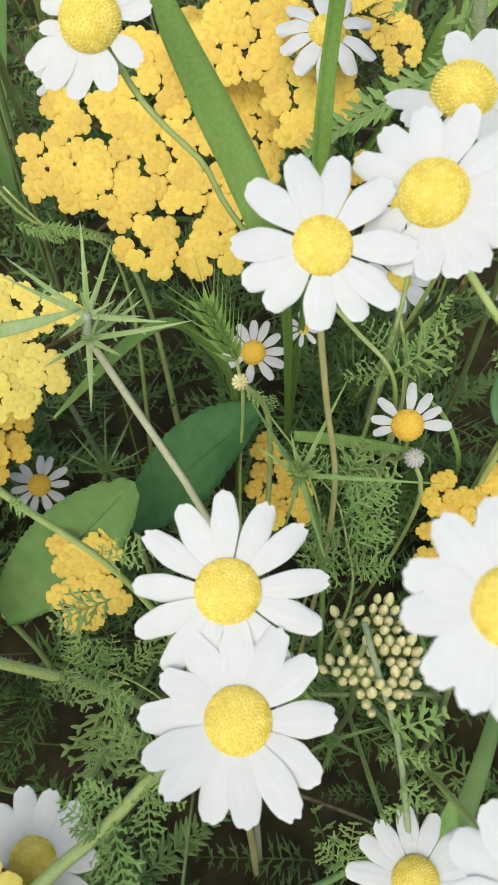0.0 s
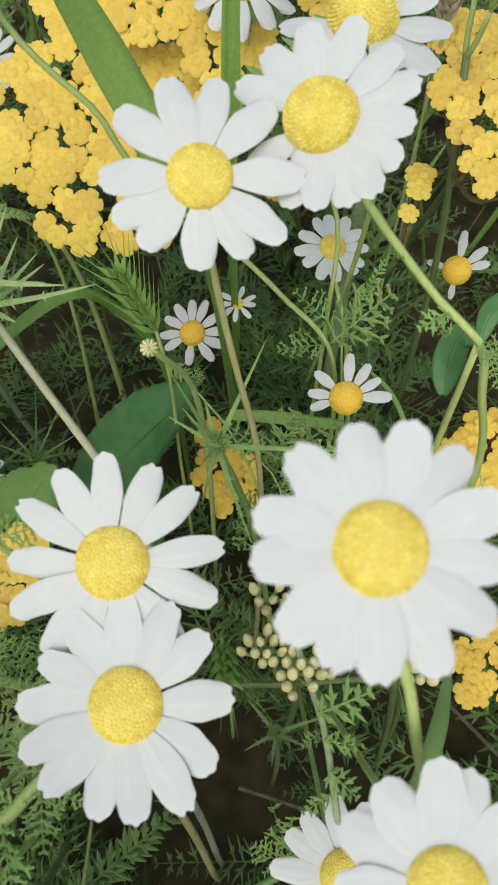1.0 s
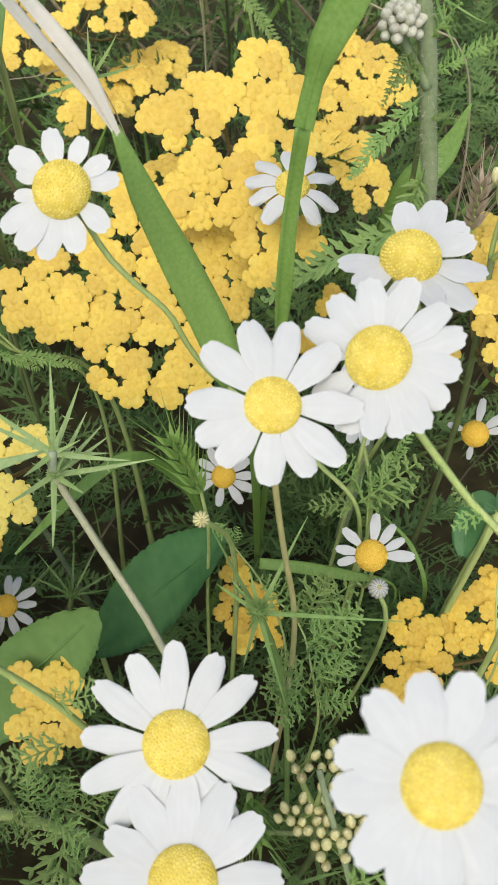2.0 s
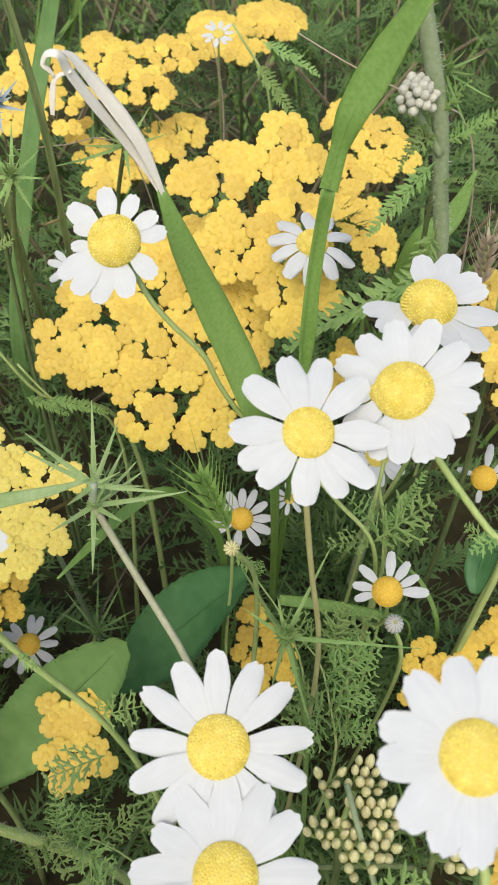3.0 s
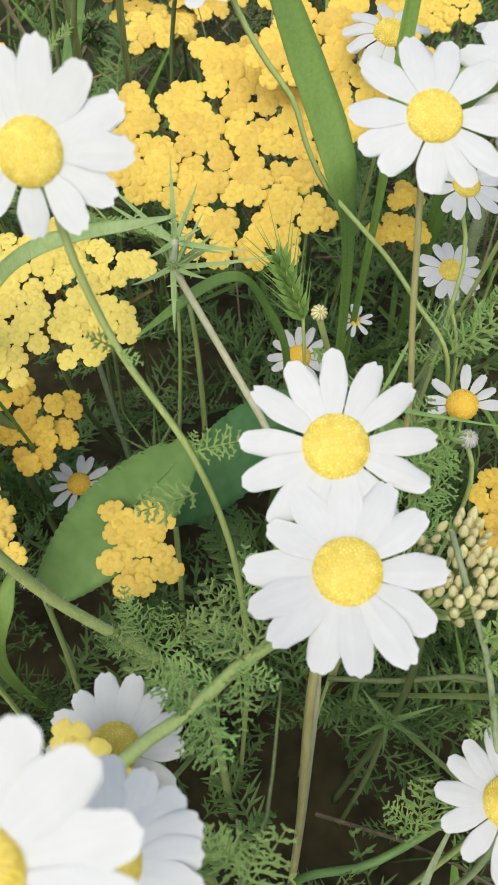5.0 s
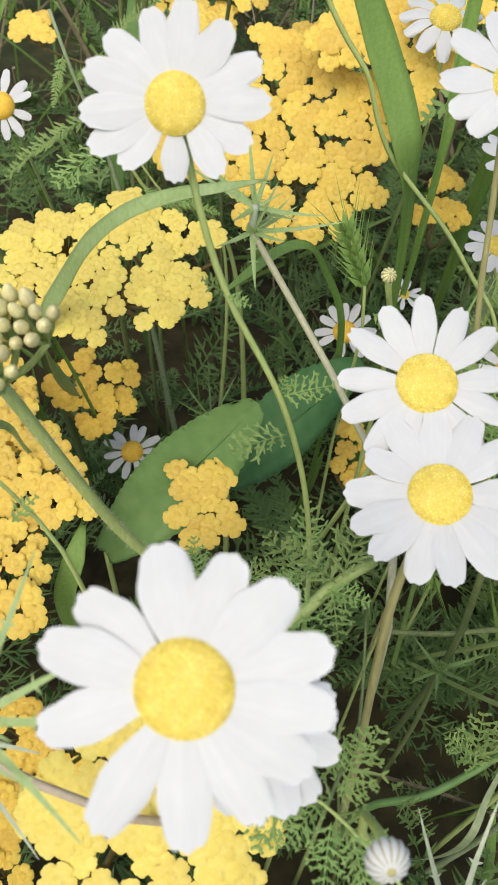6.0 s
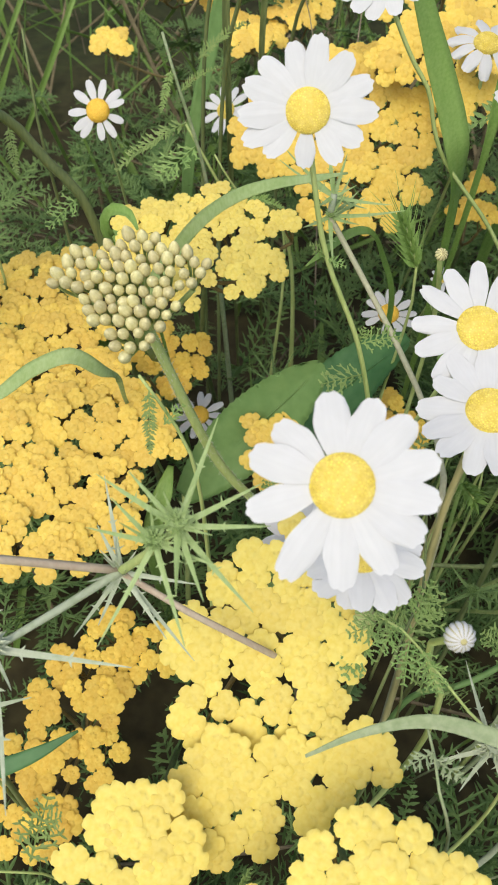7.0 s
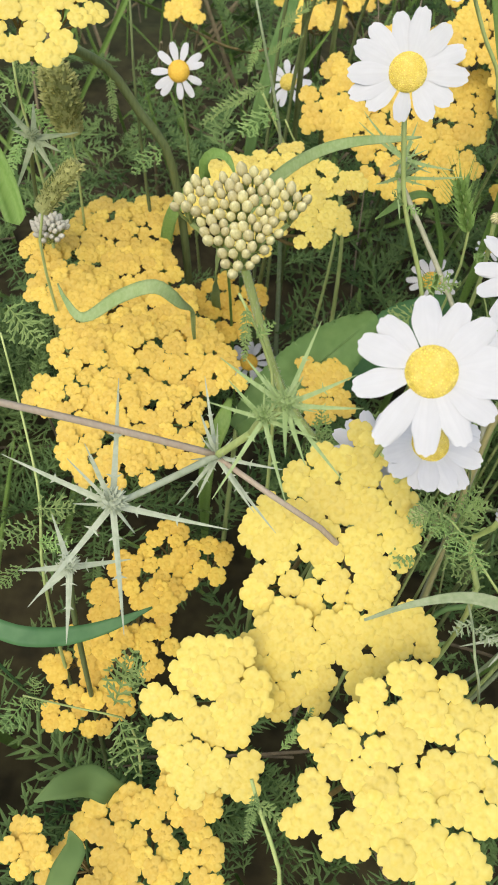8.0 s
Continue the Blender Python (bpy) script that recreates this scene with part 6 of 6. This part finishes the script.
umbel([(0.0482, 0.2217, 0.3759, 0.0052)], (0.0583, 0.2238, 0.3546), "", seed=64, kind="bud", mat=BUD_GREY, size=0.0016, gap=1.35, sparse=0.0, dome=0.9, normal=(0, -0.6, 0.8), branch_depth=0.010, stem_r=0.0012, on=woolly, squash=0.6)
loose_stem([(0.0034, 0.1495, 0.2475), (0.0111, 0.1483, 0.2313), (0.0195, 0.147, 0.2133), (0.0293, 0.1383, 0.1866), (0.0293, 0.1483, 0)], "green stem with a small yellow-green bud", 0.00078, leaves=[("dill", (0.0091, 0.148, 0.2369), (0.0107, 0.1515, 0.2417), 0), ("sprig", (0.0017, 0.1484, 0.2491), (0.0089, 0.1452, 0.2446), 30)], name="stem_plant")
loose_stem([(0.058, 0.1837, 0.2312), (0.0588, 0.1766, 0.2135), (0.06, 0.1715, 0.1982), (0.0612, 0.1655, 0.1829), (0.0612, 0.1755, 0)], "leafy green stem behind the daisies", 0.00101, leaves=[("dill", (0.0534, 0.1745, 0.2234), (0.0715, 0.1789, 0.244), 0), ("dill", (0.0534, 0.1745, 0.2234), (0.037, 0.1726, 0.2255), 10), ("dill", (0.0552, 0.1776, 0.226), (0.0454, 0.183, 0.2411), 20), ("dill", (0.0569, 0.1818, 0.2169), (0.0687, 0.1747, 0.2271), -20), ("comb", (0.0562, 0.1775, 0.2261), (0.071, 0.1848, 0.2487), 30)], name="stem_plant")
loose_stem([(0.0252, 0.1466, 0.2019), (0.035, 0.1397, 0.1935), (0.0398, 0.1268, 0.1824), (0.0431, 0.119, 0.1686), (0.0431, 0.129, 0)], "bright green bushy stem of fine thread leaves", 0.00094, leaves=[("dill", (0.0333, 0.1271, 0.2264), (0.0389, 0.1345, 0.2429), 0), ("dill", (0.0352, 0.1205, 0.2233), (0.0477, 0.1248, 0.2389), 0), ("dill", (0.0371, 0.1106, 0.2189), (0.0478, 0.1124, 0.2325), 30), ("dill", (0.0335, 0.1107, 0.2185), (0.0219, 0.1132, 0.2296), 0), ("dill", (0.0383, 0.1078, 0.2069), (0.0495, 0.1036, 0.2178), 20), ("dill", (0.0328, 0.1079, 0.2063), (0.0227, 0.1109, 0.2176), 40), ("dill", (0.0339, 0.1387, 0.2042), (0.0498, 0.1435, 0.2207), 0), ("dill", (0.0355, 0.1329, 0.207), (0.0537, 0.1332, 0.2157), 20), ("dill", (0.0355, 0.1294, 0.2053), (0.0501, 0.1162, 0.2068), 0), ("dill", (0.0356, 0.1241, 0.2027), (0.0218, 0.1117, 0.2015), 10), ("dill", (0.0339, 0.1405, 0.2051), (0.0212, 0.1445, 0.2177), -10), ("dill", (0.0375, 0.1223, 0.2021), (0.0464, 0.106, 0.2019), 30), ("dill", (0.0356, 0.117, 0.1995), (0.0276, 0.1029, 0.1984), 0), ("dill", (0.034, 0.1352, 0.2024), (0.0416, 0.1414, 0.2239), 40), ("dill", (0.036, 0.1237, 0.2082), (0.0405, 0.1236, 0.2256), 60)], name="stem_plant")
loose_stem([(0.0321, 0.0668, 0.2714), (0.0357, 0.0563, 0.2656), (0.041, 0.0427, 0.256), (0.0434, 0.0275, 0.2468), (0.046, 0.0127, 0.2329), (0.046, 0.0227, 0)], "green stem with cut leaflets under the buds", 0.0010, mat=WOOLLY, tip=0.8, leaves=[("sprig", (0.0392, 0.0446, 0.2592), (0.0496, 0.0466, 0.2689), 0), ("sprig", (0.0407, 0.04, 0.2564), (0.0476, 0.0368, 0.2613), 20), ("sprig", (0.0414, 0.0341, 0.2535), (0.0474, 0.0275, 0.2579), 0), ("sprig", (0.0401, 0.0412, 0.2566), (0.0361, 0.0381, 0.2595), 0), ("sprig", (0.0422, 0.0295, 0.251), (0.0363, 0.0255, 0.2526), 0)], name="stem_plant")
loose_stem([(0.0459, 0.0249, 0.192), (0.034, 0.0186, 0.185), (0.0218, 0.0135, 0.1791), (0.0079, 0.012, 0.1726), (0.0079, 0.022, 0)], "curved green side stem with buds leaf tufts", 0.0012, YOUNG, tip=0.9, leaves=[("dill", (0.0347, 0.019, 0.1895), (0.0359, 0.0299, 0.2039), 0), ("dill", (0.0378, 0.0204, 0.1906), (0.0416, 0.027, 0.2044), 20), ("dill", (0.0146, 0.0106, 0.1835), (0.0189, 0.0019, 0.1926), 0), ("dill", (0.0357, 0.0185, 0.1917), (0.0253, 0.0246, 0.1997), 10)], name="stem_plant")
loose_stem([(-0.0055, 0.0397, 0.2686), (-0.016, 0.0307, 0.2711), (-0.0256, 0.0195, 0.2726), (-0.0314, 0.0145, 0.274), (-0.0394, 0.0064, 0.2738), (-0.0594, 0.0264, 0)], "leafy green stem with fine cut leaves", 0.00145, tip=0.9, leaves=[("dill", (-0.0138, 0.0319, 0.273), (-0.0092, 0.047, 0.2758), 0), ("dill", (-0.0149, 0.0308, 0.2724), (-0.0263, 0.0407, 0.2751), 10), ("dill", (-0.0161, 0.0288, 0.2736), (-0.0148, 0.0173, 0.2751), 0), ("dill", (-0.0207, 0.0252, 0.2728), (-0.0303, 0.0283, 0.2756), 0), ("dill", (-0.0229, 0.0222, 0.2737), (-0.0189, 0.0086, 0.2738), 20), ("dill", (-0.0173, 0.0288, 0.2735), (-0.0086, 0.0252, 0.2757), 0), ("dill", (-0.025, 0.0197, 0.2737), (-0.0333, 0.0244, 0.2783), 10), ("dill", (-0.0157, 0.0453, 0.2573), (-0.026, 0.038, 0.259), 20), ("sprig", (-0.025, 0.0197, 0.2737), (-0.0307, 0.0198, 0.2783), 0), ("dill", (-0.0256, 0.0191, 0.2735), (-0.0233, 0.0087, 0.2759), 30)], name="stem_plant")
loose_stem([(-0.0467, 0.0803, 0.175), (-0.0369, 0.0776, 0.173), (-0.0269, 0.0736, 0.1652), (-0.0269, 0.0836, 0)], "dense low feathery green sprig", 0.00086, leaves=[("dill", (-0.0482, 0.0779, 0.1796), (-0.0587, 0.0746, 0.1848), 0), ("dill", (-0.0463, 0.0781, 0.1795), (-0.0542, 0.0864, 0.1904), 0), ("dill", (-0.0443, 0.0774, 0.179), (-0.0411, 0.086, 0.1888), 20), ("dill", (-0.0405, 0.0769, 0.1784), (-0.0279, 0.0852, 0.1878), 0)], name="stem_plant")
loose_stem([(-0.0254, -0.0162, 0.2806), (-0.0181, -0.0184, 0.2775), (-0.0098, -0.023, 0.2697), (0.0026, -0.0313, 0.2591), (0.0115, -0.0373, 0.2546), (0.0215, -0.0273, 0)], "green stem with a closed striped daisy bud", 0.00094, leaves=[("dill", (-0.0225, -0.0183, 0.2834), (-0.0324, -0.0229, 0.2823), 0), ("dill", (-0.0167, -0.018, 0.2824), (-0.0111, -0.0176, 0.2882), 0), ("dill", (-0.0174, -0.0216, 0.2796), (-0.0191, -0.0321, 0.2807), 10), ("dill", (-0.0135, -0.0224, 0.2767), (-0.0107, -0.0333, 0.2767), 0), ("dill", (-0.0199, -0.019, 0.2813), (-0.0256, -0.0265, 0.2817), 20)], name="stem_plant")
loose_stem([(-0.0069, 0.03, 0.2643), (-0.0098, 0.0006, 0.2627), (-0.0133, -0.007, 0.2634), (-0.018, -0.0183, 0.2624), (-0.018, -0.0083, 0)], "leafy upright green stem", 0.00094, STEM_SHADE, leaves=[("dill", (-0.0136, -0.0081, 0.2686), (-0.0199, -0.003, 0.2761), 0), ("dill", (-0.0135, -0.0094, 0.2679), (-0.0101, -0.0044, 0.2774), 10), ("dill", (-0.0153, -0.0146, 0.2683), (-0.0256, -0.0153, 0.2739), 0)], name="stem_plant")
grass([(-0.0403, -0.046, 0.2626), (-0.027, -0.0404, 0.2663), (-0.012, -0.0376, 0.27), (0.0021, -0.0392, 0.2692), (0.018, -0.0432, 0.2666), (0.0359, -0.0472, 0.2579), (0.0559, -0.0172, 0)],
      (0.0004, 0.0010, 0.0017, 0.0021, 0.0022, 0.0018, 0.0010), "narrow grey-green leaf before the yarrow", mat=WOOLLY, fold=0.3)
loose_stem([(-0.0114, -0.0374, 0.2669), (-0.0092, -0.0438, 0.2635), (-0.0077, -0.0498, 0.2592), (-0.0021, -0.0563, 0.2429), (-0.0021, -0.0463, 0)], "wilted grey-green stalk with curled leaves", 0.00109, WOOLLY, leaves=[("sprig", (-0.01, -0.0453, 0.2671), (-0.0048, -0.0506, 0.2705), 0), ("sprig", (-0.0101, -0.0439, 0.2676), (-0.0165, -0.0484, 0.269), 0)], name="stem_plant", leaf_mat=WOOLLY)
loose_stem([(-0.1648, 0.2072, 0.3133), (-0.1625, 0.2003, 0.2974), (-0.161, 0.1966, 0.2788), (-0.141, 0.2266, 0)], "upright grey-green side stem", 0.0014, STEM_SHADE, leaves=[], name="stem_plant")
loose_stem([(-0.1096, 0.207, 0.3163), (-0.1036, 0.2004, 0.3009), (-0.096, 0.1995, 0.2765), (-0.0909, 0.1986, 0.2548), (-0.0709, 0.2286, 0)], "grey-green meadow stem with small comb leaves", 0.00156, WOOLLY, leaves=[("comb", (-0.1055, 0.2021, 0.3048), (-0.109, 0.1901, 0.2927), 0), ("comb", (-0.0988, 0.1982, 0.2848), (-0.1298, 0.1837, 0.2758), 0), ("comb", (-0.1018, 0.1987, 0.2971), (-0.0923, 0.2, 0.3101), 0), ("dill", (-0.0956, 0.1983, 0.2744), (-0.1085, 0.1818, 0.2678), 0)], name="stem_plant")
loose_stem([(-0.2153, 0.1928, 0.2933), (-0.2126, 0.1849, 0.277), (-0.2075, 0.1818, 0.2488), (-0.1875, 0.2118, 0)], "green meadow stem with feathery leaves", 0.00140, leaves=[("dill", (-0.2123, 0.1848, 0.2875), (-0.1979, 0.1798, 0.2793), 0), ("dill", (-0.211, 0.1808, 0.2794), (-0.2201, 0.1665, 0.2725), 0), ("comb", (-0.21, 0.1811, 0.2687), (-0.1845, 0.1703, 0.2566), 0), ("comb", (-0.2072, 0.1769, 0.2604), (-0.2117, 0.1507, 0.244), 10)], name="stem_plant")
loose_stem([(-0.0915, 0.0359, 0.3037), (-0.084, 0.0359, 0.2884), (-0.0776, 0.0344, 0.2726), (-0.0676, 0.0544, 0)], "grey-green stem with curled comb leaves under buds", 0.00125, leaves=[("comb", (-0.0883, 0.0326, 0.3027), (-0.0864, 0.0185, 0.2924), 0), ("sprig", (-0.0843, 0.0288, 0.2926), (-0.0799, 0.0316, 0.2982), 0)], name="stem_plant")
loose_stem([(-0.1655, 0.0232, 0.2831), (-0.1595, 0.0135, 0.265), (-0.1485, -0.0079, 0.2393), (-0.1458, -0.0219, 0.2185), (-0.1458, -0.0119, 0)], "green stem with thread leaves beside the yarrow", 0.00094, leaves=[("dill", (-0.1483, -0.014, 0.2415), (-0.1349, -0.0132, 0.2442), 0), ("dill", (-0.1456, -0.0181, 0.2382), (-0.155, -0.0285, 0.2414), 0), ("dill", (-0.1454, -0.023, 0.2354), (-0.1347, -0.0228, 0.2384), 20), ("dill", (-0.1496, -0.0281, 0.228), (-0.1535, -0.0384, 0.2298), 0), ("dill", (-0.1649, 0.0299, 0.2893), (-0.152, 0.0213, 0.2827), 10)], name="stem_plant")
loose_stem([(-0.136, -0.0711, 0.228), (-0.1268, -0.0694, 0.2211), (-0.1153, -0.0676, 0.2142), (-0.1077, -0.066, 0.2084), (-0.1077, -0.056, 0)], "green stem over low yarrow with thread leaves", 0.00078, leaves=[("dill", (-0.1338, -0.0721, 0.2293), (-0.1375, -0.0841, 0.2349), 0), ("dill", (-0.1104, -0.065, 0.2144), (-0.1071, -0.0536, 0.2292), 0), ("dill", (-0.108, -0.0678, 0.2131), (-0.1004, -0.0839, 0.2177), 10), ("dill", (-0.1122, -0.0572, 0.2176), (-0.1013, -0.0557, 0.2276), 0), ("dill", (-0.1317, -0.0719, 0.2321), (-0.1317, -0.0693, 0.2385), 0), ("dill", (-0.136, -0.0745, 0.2323), (-0.1276, -0.0759, 0.2352), 50)], name="stem_plant")
loose_stem([(-0.0658, -0.0911, 0.2509), (-0.0612, -0.0985, 0.2438), (-0.0544, -0.1074, 0.232), (-0.0544, -0.0974, 0)], "wilted pale green flower stalk", 0.00140, leaves=[("comb", (-0.064, -0.0935, 0.2502), (-0.0652, -0.1066, 0.252), 0), ("comb", (-0.0592, -0.082, 0.2488), (-0.05, -0.0711, 0.2536), 20), ("sprig", (-0.0635, -0.0961, 0.2495), (-0.0572, -0.0992, 0.2491), 0)], name="stem_plant")
loose_stem([(-0.0151, 0.0017, 0.2664), (-0.0123, -0.0061, 0.249), (-0.0104, -0.0169, 0.2308), (-0.0104, -0.0069, 0)], "thin green stem below the daisies", 0.00078, STEM_SHADE, leaves=[("dill", (-0.0139, -0.0058, 0.255), (-0.025, 0, 0.2627), 0), ("dill", (-0.0134, -0.0088, 0.2531), (-0.0063, -0.0013, 0.2668), 0), ("dill", (-0.0138, -0.0118, 0.251), (-0.0031, -0.0218, 0.2539), 0), ("dill", (-0.0228, -0.0072, 0.258), (-0.0296, -0.0206, 0.2538), 0)], name="stem_plant")
loose_stem([(0.1027, 0.1633, 0.2313), (0.1026, 0.1525, 0.2186), (0.1043, 0.1412, 0.2013), (0.1088, 0.1343, 0.1822), (0.1088, 0.1443, 0)], "slender green stem by deep yellow yarrow", 0.00078, leaves=[("dill", (0.1022, 0.1589, 0.2345), (0.1064, 0.1618, 0.2442), 0), ("dill", (0.1013, 0.1623, 0.2364), (0.1042, 0.1494, 0.2354), 0), ("sprig", (0.0901, 0.1642, 0.2403), (0.0816, 0.1671, 0.2461), 0)], name="stem_plant")
loose_stem([(-0.1075, 0.2507, 0.2545), (-0.098, 0.2479, 0.239), (-0.0864, 0.2481, 0.2199), (-0.0593, 0.2581, 0.2011), (-0.0393, 0.2681, 0)], "slanting pale green stem with a comb leaf", 0.00164, leaves=[("comb", (-0.0857, 0.2443, 0.2201), (-0.0565, 0.2454, 0.2165), 0), ("comb", (-0.1013, 0.2502, 0.2852), (-0.0843, 0.256, 0.3042), 0)], name="stem_plant")
loose_stem([(-0.024, 0.4503, 0.2936), (-0.0192, 0.4525, 0.2721), (-0.0173, 0.4545, 0.252), (-0.0173, 0.4645, 0)], "thin brown dry stem among far stalks", 0.00086, STEM_PINK, leaves=[], name="stem_plant")
loose_stem([(0.0184, 0.3587, 0.3349), (0.0409, 0.353, 0.3253), (0.0683, 0.345, 0.3167), (0.0954, 0.3448, 0.3055), (0.1254, 0.3748, 0)], "long reddish brown dry stalk lying across", 0.00078, STEM_PINK, leaves=[], name="stem_plant")
loose_stem([(-0.0115, 0.416, 0.3151), (-0.0027, 0.4164, 0.3021), (0.0068, 0.4151, 0.2862), (0.0168, 0.4451, 0)], "pale green far stem with comb leaves", 0.00156, leaves=[("comb", (0.0026, 0.4089, 0.3105), (0.0334, 0.3983, 0.3014), 0), ("comb", (0, 0.4099, 0.2993), (0.0243, 0.3946, 0.2789), 20)], name="stem_plant")
loose_stem([(-0.1074, 0.344, 0.2831), (-0.0849, 0.3501, 0.2836), (-0.0618, 0.3547, 0.2842), (-0.0218, 0.3747, 0)], "thin reddish stem lying among grass", 0.00055, STEM_PINK, leaves=[], name="stem_plant")
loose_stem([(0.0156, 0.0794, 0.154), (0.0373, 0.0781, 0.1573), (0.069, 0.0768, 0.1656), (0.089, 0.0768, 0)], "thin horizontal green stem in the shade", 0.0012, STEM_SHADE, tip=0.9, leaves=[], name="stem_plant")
loose_stem([(-0.0922, 0.2423, 0.2439), (-0.086, 0.2418, 0.2332), (-0.0772, 0.2412, 0.222), (-0.0595, 0.248, 0.2092), (-0.0595, 0.258, 0)], "green stem with comb leaf under the yarrow", 0.00125, leaves=[("comb", (-0.0822, 0.2381, 0.228), (-0.0557, 0.2395, 0.2212), 0), ("comb", (-0.089, 0.2337, 0.2336), (-0.0708, 0.232, 0.2254), 20)], name="stem_plant")
# ---- grass ears ----
grass_spike((-0.0012, 0.1567, 0.2526), (-0.0104, 0.1624, 0.2728), (-0.0012, 0.1767, 0), "green bristly ear of grass", width=0.006, rows=8, awn=0.012)
grass_spike((0.0175, 0.0728, 0.2223), (0.0192, 0.0601, 0.2289), (0.0175, 0.0928, 0), "dry green ear of grass with fine bristles", width=0.005, rows=7, awn=0.012)
grass_spike((0.0866, 0.2392, 0.2964), (0.0857, 0.2402, 0.3151), (0.0866, 0.2592, 0), "brown dry ear of grass with bristles", width=0.005, rows=7, awn=0.014, mat=STEM_PINK)
grass_spike((-0.1882, 0.1818, 0.2572), (-0.1930, 0.1803, 0.2893), (-0.1882, 0.2018, 0), "fluffy olive-green ear of grass", width=0.0095, rows=30, awn=0.003, mat=EAR, fluffy=True)
grass_spike((-0.1838, 0.1201, 0.258), (-0.1688, 0.1273, 0.2779), (-0.1838, 0.1401, 0), "small fluffy olive-green ear of grass", width=0.0055, rows=18, awn=0.002, mat=EAR, fluffy=True)
